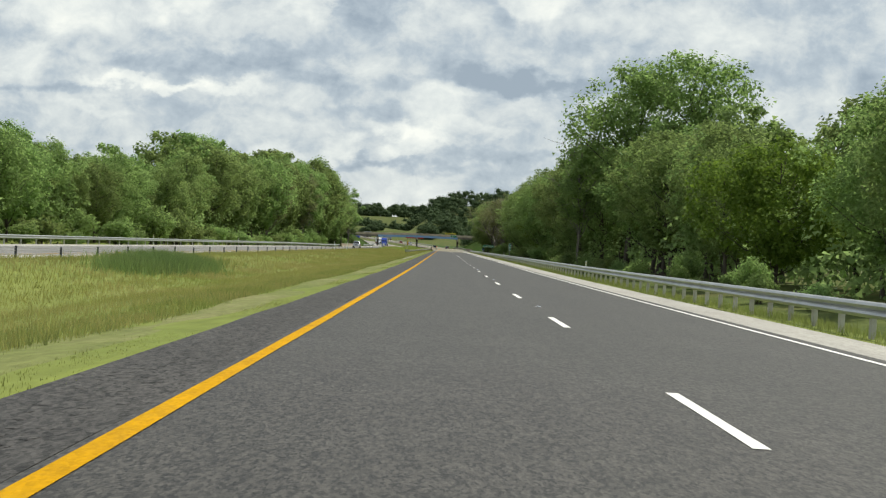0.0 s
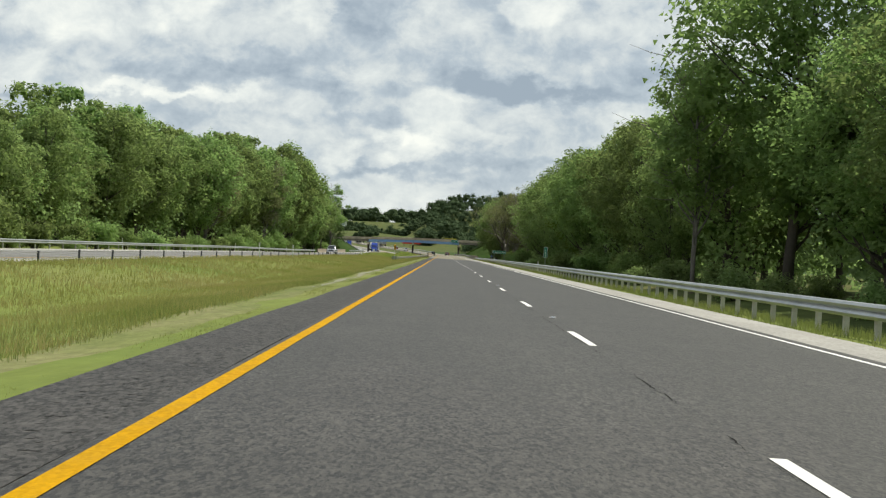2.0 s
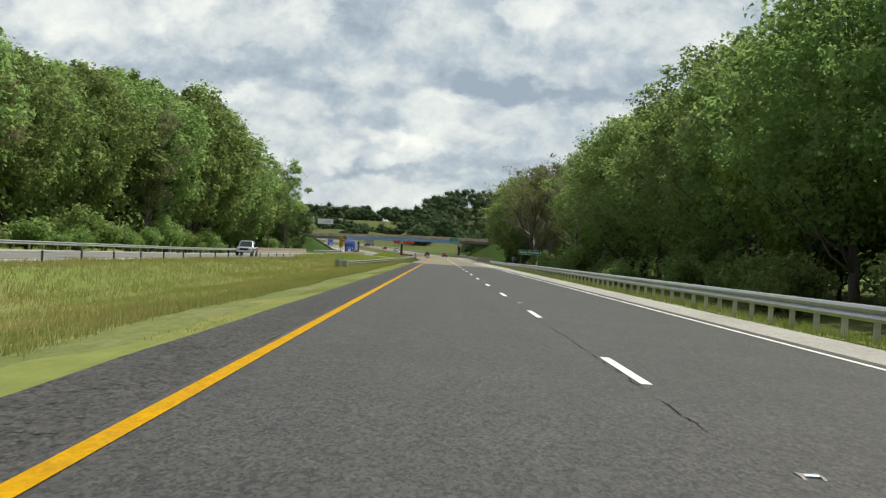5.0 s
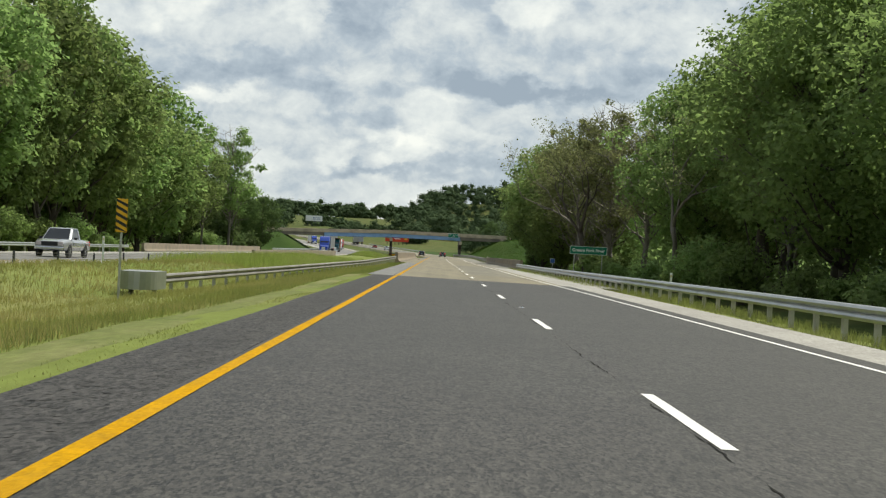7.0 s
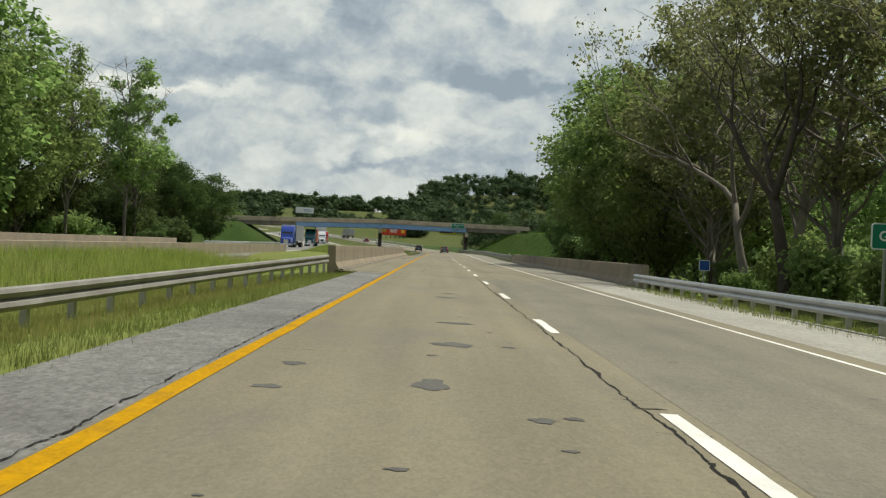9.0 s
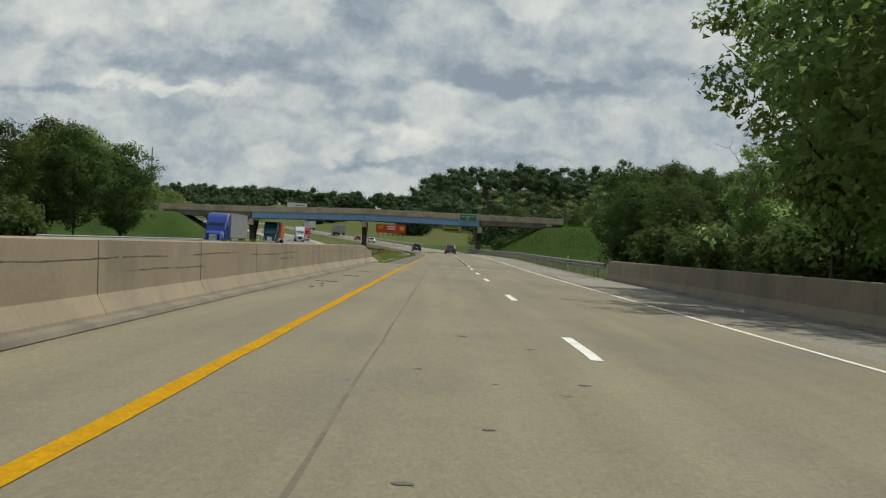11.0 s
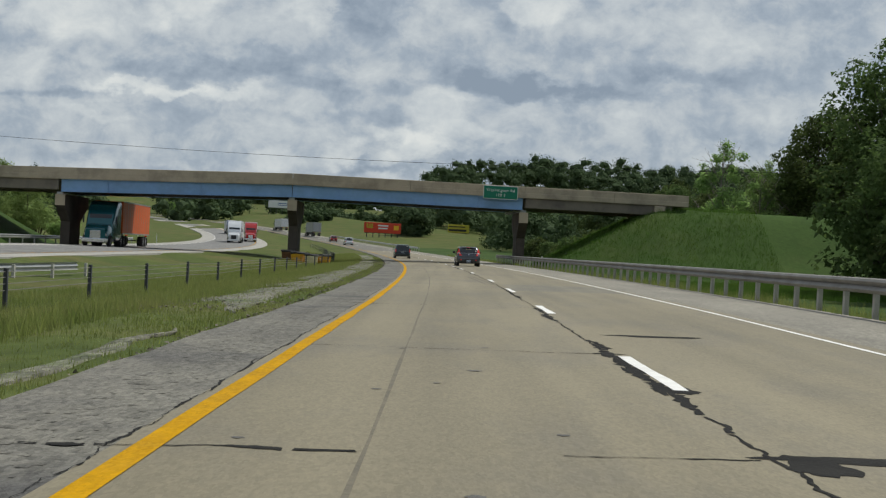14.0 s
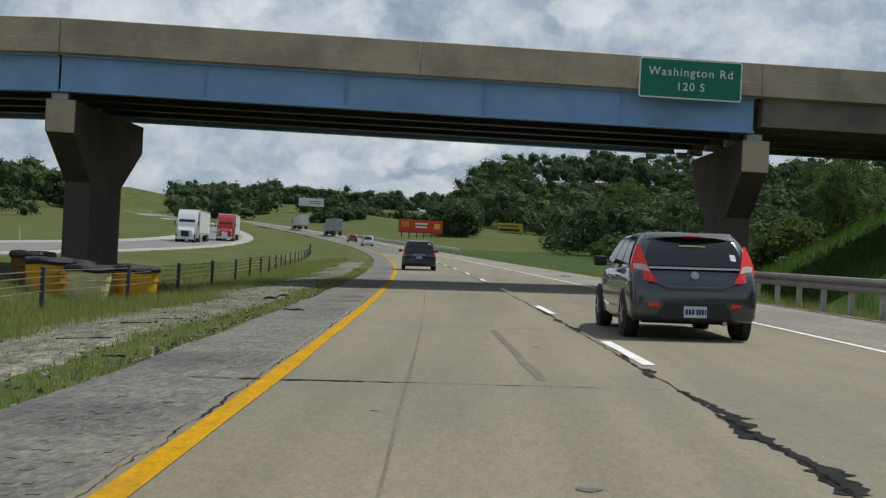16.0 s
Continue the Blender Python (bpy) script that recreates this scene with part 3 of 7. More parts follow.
def ground_z(x, y):
    x, y = np.asarray(x, float), np.asarray(y, float)
    s, l = station(x, y)
    base, up = zr(s), lift(s)
    c = cross(s)
    # across the road: far woods, verge, opposite carriageway, median ditch, driven carriageway, verge, woods
    ls = np.array([-90.0, -45.0, -38.0, -34.0, -32.4, -18.6, -14.5, -9.0, -5.0, -2.85, 6.95, 8.6, 13.0, 19.0, 60.0])
    one = np.ones_like(s)
    hs = [0 * one, -0.4 + 0.2 * up, -0.7 + up * 0.6, up - 0.15, up - 0.02, up - 0.02, up * 0.3 - 0.06 + np.interp(s, [490, 535, 605, 660], [0, -0.62, -0.62, 0]), -0.66 * one, -0.18 * one,
          c * 2.85 - 0.05, -c * 6.95 - 0.05, -c * 6.95 - 0.14, -1.15 * one, -0.6 * one, 0 * one]
    z = np.interp(l.ravel(), ls, np.zeros(len(ls))).reshape(l.shape)
    for i in range(len(ls) - 1):
        k = (l >= ls[i]) & (l < ls[i + 1])
        f = (l - ls[i]) / (ls[i + 1] - ls[i])
        z = np.where(k, hs[i] * (1 - f) + hs[i + 1] * f, z)
    pave = ((l > -2.85) & (l < 6.95)) | ((l > -32.3) & (l < -18.7))
    z = z - np.where(pave, 0.10, 0)
    # the river's dip under both bridges
    riv = np.exp(-(((s - 445) / 20) ** 4))
    z = np.where(pave, z - 2.0 * riv, z - 2.6 * riv * np.clip((np.abs(l - 1.5) - 6.2) / 3, 0, 1))
    z = z + 0.95 * np.exp(-(((s - 514) / 17) ** 2) - ((l + 13.0) / 3.6) ** 2)
    z = z + 0.05 * np.sin(x * 0.9 + y * 0.13) * np.sin(y * 0.31 + 2) * np.where(pave, 0, 1)
    z = z + base * np.clip(1.6 - np.abs(l + 10) / 120, 0, 1)
    return np.maximum(z + hills(x, y), embankment(x, y))


def make_ground():
    xs = np.concatenate([-np.geomspace(70, 4200, 22)[::-1], np.arange(-62, 44, 1.0), np.geomspace(46, 4200, 24)])
    xs = np.sort(np.concatenate([xs, [-2.85, -2.75, 6.95, 6.8, -18.6, -32.4]]))
    ys = np.concatenate([-np.geomspace(100, 2500, 8)[::-1], np.arange(-80, 560, 5.0), np.arange(560, 700, 1.6),
                         np.arange(700, 900, 5.0), np.geomspace(905, 4800, 32)])
    gx, gy = np.meshgrid(xs, ys)
    gz = ground_z(gx, gy)
    nx, ny = len(xs), len(ys)
    idx = np.arange(nx * ny).reshape(ny, nx)
    faces = np.stack([idx[:-1, :-1], idx[:-1, 1:], idx[1:, 1:], idx[1:, :-1]], -1).reshape(-1, 4)
    cx, cy = (gx[:-1, :-1] + gx[1:, 1:]).ravel() / 2, (gy[:-1, :-1] + gy[1:, 1:]).ravel() / 2
    cs, cl = station(cx, cy)
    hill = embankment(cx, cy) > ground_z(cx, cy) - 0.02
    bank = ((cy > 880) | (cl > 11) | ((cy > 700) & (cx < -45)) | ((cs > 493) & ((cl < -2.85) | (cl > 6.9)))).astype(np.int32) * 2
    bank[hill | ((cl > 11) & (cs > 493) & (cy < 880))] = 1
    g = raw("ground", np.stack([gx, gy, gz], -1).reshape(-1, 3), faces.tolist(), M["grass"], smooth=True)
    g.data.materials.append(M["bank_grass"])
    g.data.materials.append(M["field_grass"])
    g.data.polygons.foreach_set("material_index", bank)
    return tagged(g, "mown and tall grass verges, median ditch and green banks", "ground", kind="structure")


ground = make_ground()


def strip(name, l0, l1, s0, s1, material, dz=0.0, step=6.0, skirt=0.0, surf=zs, wob=0.0, label="", category="", parent=None, n_across=2):
    """A paved or painted band along the road."""
    ss = np.linspace(s0, s1, max(2, int(abs(s1 - s0) / step) + 1))
    f0, f1 = (l0 if callable(l0) else (lambda s: l0)), (l1 if callable(l1) else (lambda s: l1))
    rows = []
    for i, s in enumerate(ss):
        a, b = f0(s), f1(s)
        if wob:
            a, b = a + random.uniform(-wob, wob), b + random.uniform(-wob, wob)
        pts = []
        if skirt:
            pts.append((a - 0.02, -skirt))
        pts += [(a + (b - a) * k / (n_across - 1), 0.0) for k in range(n_across)]
        if skirt:
            pts.append((b + 0.02, -skirt))
        rows.append([(*(float(q) for q in at(s, l)), float(surf(s, l)) + dz + h) for l, h in pts])
    n = len(rows[0])
    verts = [p for r in rows for p in r]
    faces = [(i * n + j, i * n + j + 1, (i + 1) * n + j + 1, (i + 1) * n + j) for i in range(len(rows) - 1) for j in range(n - 1)]
    ob = raw(name, verts, faces, material, parent)
    if label:
        tagged(ob, label, category, kind="structure")
    return ob


def zo(s, l):
    """Surface of the opposite carriageway."""
    return zr(s) + lift(s) + 0.0 * np.asarray(l, float)


# ---- roads ----
ASPH_END = 323.0
strip("road", -1.95, 5.7, -120, ASPH_END, M["asphalt"], skirt=0.0, label="dark grey asphalt carriageway, two lanes", category="road", n_across=4)
strip("road", lambda s: -1.95 if s < 491 else -2.02, 5.35, ASPH_END, 758, M["concrete"], step=4, label="worn tan concrete carriageway with cracked joints", category="road", n_across=4)
strip("road", -1.95, 5.7, 758, 1500, M["old_asphalt"], step=6, skirt=0.3, label="grey asphalt carriageway climbing the far curve", category="road", n_across=4)
strip("road_shoulder", -2.85, -1.95, -120, ASPH_END, M["asphalt_shoulder"], skirt=0.3, step=3, wob=0.03, dz=-0.002, label="dark asphalt inner shoulder with rumble grooves", category="shoulder")
strip("road_shoulder", -3.1, -1.95, ASPH_END, 392, M["pale_asphalt"], skirt=0.3, step=3, dz=-0.002, label="light grey weathered inner shoulder", category="shoulder")
strip("road_shoulder", -3.9, -1.95, 392, 492, M["concrete"], skirt=0.3, step=4, dz=-0.002, label="tan concrete bridge deck edge", category="shoulder")
strip("road_shoulder", -3.2, lambda s: -2.0 if s < 757 else -1.95, 492, 1500, M["old_asphalt"], skirt=0.3, step=1.5, wob=0.04, dz=-0.002, label="grey patched inner shoulder with ragged edge", category="shoulder")
strip("road_shoulder", 5.7, 6.95, -120, ASPH_END, M["shoulder_concrete"], skirt=0.3, step=4, dz=-0.002, label="pale outer shoulder beside the guard rail", category="shoulder")
strip("road_shoulder", 5.35, 7.9, ASPH_END, 396, M["shoulder_concrete"], skirt=0.3, step=4, dz=-0.002, label="pale wide outer shoulder", category="shoulder")
strip("road_shoulder", 5.35, 8.1, 396, 1500, M["shoulder_grey"], skirt=0.3, step=4, dz=-0.002, label="grey worn outer shoulder", category="shoulder")
strip("opposite_road", -29.6, -20.6, -120, 1500, M["pale_asphalt"], surf=zo, skirt=0.2, label="grey opposite carriageway beyond the median", category="road", n_across=3)
strip("opposite_shoulder", -20.6, -18.6, -120, 1500, M["shoulder_concrete"], surf=zo, skirt=0.3, dz=-0.003, label="pale shoulder of the opposite carriageway", category="shoulder")
strip("opposite_shoulder", -32.4, -29.6, -120, 1500, M["shoulder_concrete"], surf=zo, skirt=0.3, dz=-0.003, label="pale shoulder of the opposite carriageway", category="shoulder")


def rumble(s0, s1, step, l0, l1, seed, material, label):
    """Shallow grooves milled across the shoulder, worn and broken, each a low ridge with a sloping back."""
    rng = random.Random(seed)
    co = []
    for s in np.arange(s0, s1, step):
        a = l0 + rng.uniform(-0.05, 0.05)
        while a < l1:
            b = min(a + rng.uniform(0.015, 0.07), l1 + 0.03)
            if rng.random() < 0.55:
                q, h, w = s + rng.gauss(0, 0.030), rng.uniform(0.0004, 0.0015), rng.uniform(0.03, 0.07)
                for d0, d1, h0, h1 in ((0.0, w, 0.001, h), (w, w + 0.03, h, 0.001)):
                    co.append([(*(float(v) for v in at(q + d, l)), float(zs(q, l)) + hh) for d, l, hh in ((d0, a, h0), (d0, b, h0), (d1, b, h1), (d1, a, h1))])
            a = b + rng.uniform(0.0, 0.06)
    tagged(quads("rumble_strip", co, M[material]), label, "rumble strip", kind="stuff")


rumble(4, ASPH_END, 0.30, -2.62, -2.12, 3, "asphalt_shoulder", "milled rumble ridges in the asphalt shoulder")
rumble(493, 690, 0.30, -2.74, -2.16, 5, "old_asphalt", "worn rumble ridges beside the yellow line")


def dash_l(s):
    return float(np.interp(s, [0, 200, 250, 310, 345, 490, 508, 2000], [1.79, 1.82, 1.72, 1.66, 1.57, 1.54, 1.656, 1.616]))


def inner_l(s):
    return float(np.interp(s, [323, 350, 400, 480, 508, 525], [-1.80, -1.84, -1.89, -1.89, -1.858, -1.835]))


def edge_l(s):
    return float(np.interp(s, [0, 180, 250, 310, 345, 400, 490, 508, 2000], [5.36, 5.42, 5.28, 5.15, 4.85, 4.85, 4.87, 5.053, 5.133]))


def make_markings():
    y = strip("yellow_line", -1.89, -1.755, -120, ASPH_END - 0.2, M["yellow_paint"], dz=0.006, step=3, wob=0.006)
    tagged(y, "solid yellow edge line on asphalt", "road marking", kind="structure")
    y = strip("yellow_line", lambda s: inner_l(s) - 0.077, lambda s: inner_l(s) + 0.077, ASPH_END + 0.2, 1500, M["yellow_paint"], dz=0.006, step=2, wob=0.012)
    tagged(y, "worn yellow edge line on concrete", "road marking", kind="structure")
    w = strip("white_line", lambda s: edge_l(s) - 0.05, lambda s: edge_l(s) + 0.05, -120, ASPH_END, M["white_paint"], dz=0.006, step=3, wob=0.004)
    tagged(w, "solid white edge line", "road marking", kind="structure")
    w = strip("white_line", lambda s: edge_l(s) - 0.05, lambda s: edge_l(s) + 0.05, ASPH_END + 0.2, 1500, M["white_paint"], dz=0.006, step=3, wob=0.008)
    tagged(w, "worn solid white edge line", "road marking", kind="structure")
    starts = [7.68 + 12.192 * k - (0.7 if k > 18 else 0) + (1.3 if k >= 24 else 0) for k in range(-10, 26)]
    starts += [325.6 + 12.0 * k + (2.2 if k == 0 else 0) for k in range(10)] + [448.5, 464.6, 476.0, 487.4, 496.5, 508.4, 522.4, 533.4, 545.6, 558.4, 570.6, 582.4, 599.4, 612.4, 624.4, 635.0]
    starts += [647.2 + 12.192 * k for k in range(50)]
    for s in starts:
        if abs(s + 1.5 - ASPH_END) < 2:
            continue
        ln = 3.05 if s < 320 else 3.4
        l = dash_l(s)
        hw = 0.055 if s < 320 else 0.07
        d = strip("white_dash", l - hw, l + hw, s, s + ln, M["white_paint"], dz=0.006, step=0.8, wob=0.004 if s < 320 else 0.012)
        tagged(d, "white lane dash" if s < 320 else "worn white lane dash on cracked concrete", "road marking", "lane dashes", "structure")
    for l, m in ((-20.9, "yellow_paint"), (-29.4, "white_paint")):
        o = strip("opposite_line", l - 0.07, l + 0.07, -120, 1500, M[m], dz=0.008, surf=zo)
        tagged(o, "edge line of the opposite carriageway", "road marking", kind="structure")


make_markings()


def crack(name, pts, w0, w1, label):
    """A dark crack through rows of (s, l): each lip wanders by itself, and its width swells and dies out."""
    rng = random.Random(int(pts[0][0] * 37 + pts[0][1] * 11))
    verts, faces = [], []
    swell = rng.random()
    for i, (s, l) in enumerate(pts):
        p, q = pts[max(i - 1, 0)], pts[min(i + 1, len(pts) - 1)]
        ds, dl = q[0] - p[0], q[1] - p[1]
        n = math.hypot(ds, dl) or 1
        swell = min(1, max(0, swell + rng.gauss(0, 0.28)))
        for sg in (-1, 1):
            w = (w0 + (w1 - w0) * swell * swell) * rng.uniform(0.25, 0.75)
            ss, ll = s + sg * w * -dl / n, l + sg * w * ds / n
            verts.append((*(float(v) for v in at(ss, ll)), float(zs(ss, ll)) + 0.005))
        if i and rng.random() > 0.04:
            faces.append((2 * i - 2, 2 * i - 1, 2 * i + 1, 2 * i))
    tagged(raw(name, verts, faces, M["tar"]), label, "road crack", kind="structure")


def wander(rng, s0, s1, l0, step, jog, hold=0.85):
    """A jagged line along the road about offset l0."""
    pts, s, d = [], s0, 0.0
    while s < s1:
        pts.append((s, (l0(s) if callable(l0) else l0) + d))
        d = d * hold + rng.gauss(0, jog)
        s += rng.uniform(0.5, 1.5) * step
    return pts


def make_cracks():
    rng = random.Random(5)
    mid = lambda s: float(np.interp(s, [323, 480, 500, 700], [1.42, 1.45, 1.511, 1.526])) + 0.012 * math.sin(s * 0.21)
    # the joint between the two lanes, broken out in places
    s = ASPH_END + 1
    while s < 745:
        e = s + rng.uniform(2.5, 6.5)
        if not 393 < s < 484:
            wide = s > 488 and rng.random() < (0.7 if s < 553 else 0.25 if s < 606 else 0.5)
            crack("joint_crack", wander(rng, s, e, mid, 0.09 if s < 640 else 0.3, 0.008 if not wide else 0.011), 0.012 if not wide else 0.025, 0.035 if not wide else 0.13,
                  "dark crack along the lane joint" if not wide else "wide broken-out joint between the lanes")
        s = e
    # the joint beside the yellow line
    s = ASPH_END + 1
    while s < 740:
        e = s + rng.uniform(8, 14)
        if not 385 < s < 492:
            crack("joint_crack", wander(rng, s, e, (lambda v: float(inner_l(v)) - float(np.interp(v, [500, 560, 600], [0.215, 0.18, 0.135]))) if s > 492 else -2.0, 0.05 if s < 640 else 0.3, 0.008), 0.005, 0.022, "dark ragged crack beside the yellow line")
        s = e
    # joints across the slabs
    for s in list(np.arange(ASPH_END + 9, 390, 12.2)) + [505.0, 514.2, 523.5, 532.0, 542.1, 549.2, 560.6, 573.0, 585.8, 594.0, 603.4, 612.0, 622.0, 630.0, 640.0, 652.0, 664.0, 676.0, 690.0, 705.0, 720.0]:
        strong = s in (542.1, 560.6, 622.0)
        a, b = (-2.5 if strong else -1.9, 1.45) if strong or rng.random() < 0.6 else (-1.9, 0.2 + rng.random() * 4.8)
        # a strong joint is filled with tar by the yellow line and runs out across the lane
        runs = ((a, -0.75, 0.02, 0.10), (0.35 if s < 550 else -0.8, b, 0.008, 0.035)) if strong else ((a, b, 0.003 if s < 530 else 0.008, 0.030 if s > 400 else 0.012),)
        for l, stop, w0, w1 in runs:
            run, d = [], 0.0
            while l < stop:
                run.append((s + (0.09 if s == 542.1 else 0.02) * (l - 2.0 * (s == 542.1)) + d, l))
                d = d * 0.8 + rng.gauss(0, 0.012)
                l += rng.uniform(0.03, 0.09)
            crack("slab_joint", run, w0, w1, "dark joint across the concrete slabs")
    # short open flaws and chips at the joints and in the lane
    for i in range(70):
        s, l0 = rng.uniform(330, 660), rng.choice((-1.9, -1.8, 1.5, rng.uniform(-1.4, 1.2), rng.uniform(1.8, 4.5)))
        if 393 < s < 484 and rng.random() < 0.5:
            continue
        n = rng.uniform(0.15, 0.5)
        run, l, d = [], l0 - n / 2, 0.0
        while l < l0 + n / 2:
            run.append((s + d, l))
            d += rng.gauss(0, 0.012)
            l += 0.035
        if len(run) > 3:
            crack("hairline_crack", run, 0.006, 0.035, "short dark crack across the concrete")
    # fine cracks in the asphalt beside the lane dashes
    for s0 in range(44, 320, 12):
        crack("asphalt_crack", wander(rng, s0, min(s0 + 12.1, 322), lambda s: dash_l(s) - 0.09, 0.10, 0.008), 0.001, 0.015, "fine crack in asphalt beside the dashes")


make_cracks()


def pavement_markers():
    """Steel castings with reflectors, let into the asphalt every two dashes."""
    for k in range(13):
        s = 27.4 + 24.37 * k
        l = dash_l(s) + 0.10
        t = thing("pavement_marker", "worn steel road marker with a pale reflector set in asphalt", "road marker", "road markers", m=Matrix.Translation((l, s, float(zs(s, l)))))
        for x in (-0.055, 0.055):
            part("keel", loft([[(x - 0.012, y, -0.01), (x + 0.012, y, -0.01), (x + 0.010, y, h), (x - 0.010, y, h)] for y, h in ((-0.12, 0.001), (-0.06, 0.009), (0.06, 0.009), (0.12, 0.001))]), M["weathered_steel"], t)
        part("bridge", boxed((0, 0, 0.004), (0.10, 0.10, 0.012), 0.003), M["weathered_steel"], t)
        part("reflector", loft([[(-0.04, -0.05, 0.010), (0.04, -0.05, 0.010), (0.04, -0.02, 0.010), (-0.04, -0.02, 0.010)], [(-0.04, -0.04, 0.016), (0.04, -0.04, 0.016), (0.04, -0.02, 0.016), (-0.04, -0.02, 0.016)]]), M["plate"], t, "dull pale reflector")


pavement_markers()


def patch(s, l, rs, rl, label="dark asphalt patch in the concrete", material="patch", seed=0):
    rng = random.Random(seed or int(s * 100 + l * 10))
    verts, n = [], 26
    ph = [rng.uniform(0, 6.28) for _ in range(4)]
    for i in range(n):
        a = 2 * math.pi * i / n
        k = 0.82 + 0.20 * math.sin(2 * a + ph[0]) * math.sin(a + ph[1]) + 0.10 * math.sin(5 * a + ph[2]) + 0.06 * math.sin(9 * a + ph[3]) + rng.uniform(-0.03, 0.03)
        ss, ll = s + rs * k * math.sin(a), l + rl * k * math.cos(a)
        verts.append((*(float(v) for v in at(ss, ll)), float(zs(ss, ll)) + 0.004))
    tagged(raw("road_patch", verts, [tuple(range(n))], M[material]), label, "road patch", kind="structure")


def band(name, s0, s1, l0, l1, material, label, skew=0.0, dz=0.004):
    verts, faces = [], []
    n = 16
    for i in range(n + 1):
        l = l0 + (l1 - l0) * i / n
        for s in (s0, s1):
            ss = s + skew * (l - l0) + random.uniform(-0.02, 0.02)
            verts.append((*(float(v) for v in at(ss, l)), float(zs(ss, l)) + dz))
        if i:
            faces.append((2 * i - 2, 2 * i - 1, 2 * i + 1, 2 * i))
    tagged(raw(name, verts, faces, M[material]), label, "road joint", kind="structure")


def make_patches():
    rng = random.Random(11)
    for s, l, rs, rl in ((358.3, 0.08, 0.36, 0.29), (362.5, 0.22, 0.28, 0.30), (372.0, 0.10, 0.42, 0.30), (374.5, 0.20, 0.35, 0.22),
                         (355.0, -1.3, 0.2, 0.12), (352.2, 0.62, 0.16, 0.1), (358.4, 0.75, 0.12, 0.1)):
        patch(s, l, rs, rl)
    for s0, n in ((487, 7), (506, 9), (523, 12), (533, 6), (545, 14), (556, 5), (598, 8), (609, 8), (621, 6)):
        for i in range(n):
            patch(s0 + rng.uniform(0, 6), 1.521 + rng.gauss(0, 0.03), rng.uniform(0.12, 0.4), rng.uniform(0.02, 0.055), "broken-out dark joint between the lanes", "tar", seed=i + int(s0) * 10)
    for a, b, w0, w1 in ((613.0, 622.0, 0.06, 0.20), (521.5, 527.0, 0.04, 0.15), (545.5, 551.5, 0.05, 0.22), (599.0, 604.5, 0.03, 0.11), (488.5, 491.0, 0.06, 0.22)):
        crack("joint_crack", wander(rng, a, b, 1.53, 0.06, 0.013), w0, w1, "wide broken-out joint between the lanes")
    for s, l, rs, rl in ((337.4, 0.57, 0.18, 0.13), (335.8, 0.2, 0.14, 0.09), (335.4, 0.44, 0.12, 0.09), (336.6, 0.68, 0.13, 0.1), (334.6, 0.48, 0.1, 0.1), (335.4, 1.3, 0.12, 0.11), (336.0, 1.17, 0.14, 0.1),
                         (354.0, -0.1, 0.5, 0.16), (333.6, -1.55, 0.12, 0.09), (335.0, -1.58, 0.08, 0.07), (337.9, 0.3, 0.1, 0.08), (353.2, -1.28, 0.14, 0.13), (352.4, 0.85, 0.10, 0.08)):
        patch(s, l, rs, rl, "small dark asphalt fill in the concrete")
    for s, l, rs, rl in ((542.15, 2.1, 0.16, 0.72), (541.9, 1.70, 0.42, 0.22), (542.2, 2.9, 0.07, 0.6), (545.6, 1.66, 0.36, 0.17), (585.9, 1.36, 0.05, 0.24), (549.3, 1.5, 0.10, 0.22)):
        patch(s, l, rs, rl, "dark tar filling a broken slab corner", "tar", seed=int(l * 100))
    patch(552.6, 2.5, 0.22, 0.8, "dark tar patch in the outer lane", "tar", seed=91)
    for i in range(260):
        s = rng.uniform(330, 700)
        l = rng.choice([rng.uniform(-1.5, 1.3), rng.gauss(0.2, 0.35), rng.uniform(1.8, 4.7)])
        w = rng.uniform(0.03, 0.085)
        patch(s, l, w * 0.8, w, "small dark spall in the concrete", seed=i + 1)
    for s0, s1, a, b in ((494.5, 505.0, -1.62, 1.46), (506.9, 508.3, -1.62, 1.46), (495.0, 503.6, 1.72, 4.75), (572.0, 579.0, 1.75, 4.9), (655.0, 668.0, -1.6, 1.46)):
        band("concrete_slab", s0, s1, a, b, "slab_grey", "greyer replaced concrete slab in the lane", 0.0, 0.002)
    strip("concrete_slab", 1.74, 4.72, 338, 393, M["slab_grey"], dz=0.002, step=3, label="greyer concrete of the outer lane", category="road slab", n_across=4)
    band("deck_joint", 483.5, 484.05, -3.9, 7.4, "joint_dark", "wide dark joint at the end of the bridge deck", 0.05)
    band("deck_joint", 490.9, 491.0, -3.6, 7.4, "tar", "thin dark joint across the approach slab", 0.02)
    band("deck_joint", 393.2, 393.5, -3.9, 7.4, "patch", "dark joint at the start of the bridge deck", 0.05)
    for s0, s1 in ((396, 480), (494, 648)):
        for l in (-0.72,):
            strip("tyre_track", l - 0.013, l + 0.013, s0 + 3, s1, M["skid"], dz=0.003, step=2.5, wob=0.012,
                  label="faint dark scrape along the lane", category="road mark")


make_patches()


def skid_marks():
    for s0, s1, l0, l1 in SKIDS:
        f = lambda s, a=0.0: l0 + (l1 - l0) * (s - s0) / (s1 - s0) + a
        strip("skid_mark", lambda s: f(s, -0.045), lambda s: f(s, 0.045), s0, s1, M["skid"], dz=0.003, step=0.6, wob=0.014, label="faint dark skid mark on the concrete", category="road mark")


SKIDS = ((578.5, 590.5, 1.18, 0.98), (578.5, 590.5, 1.42, 1.20), (622.5, 629.5, 0.42, 0.30))
skid_marks()


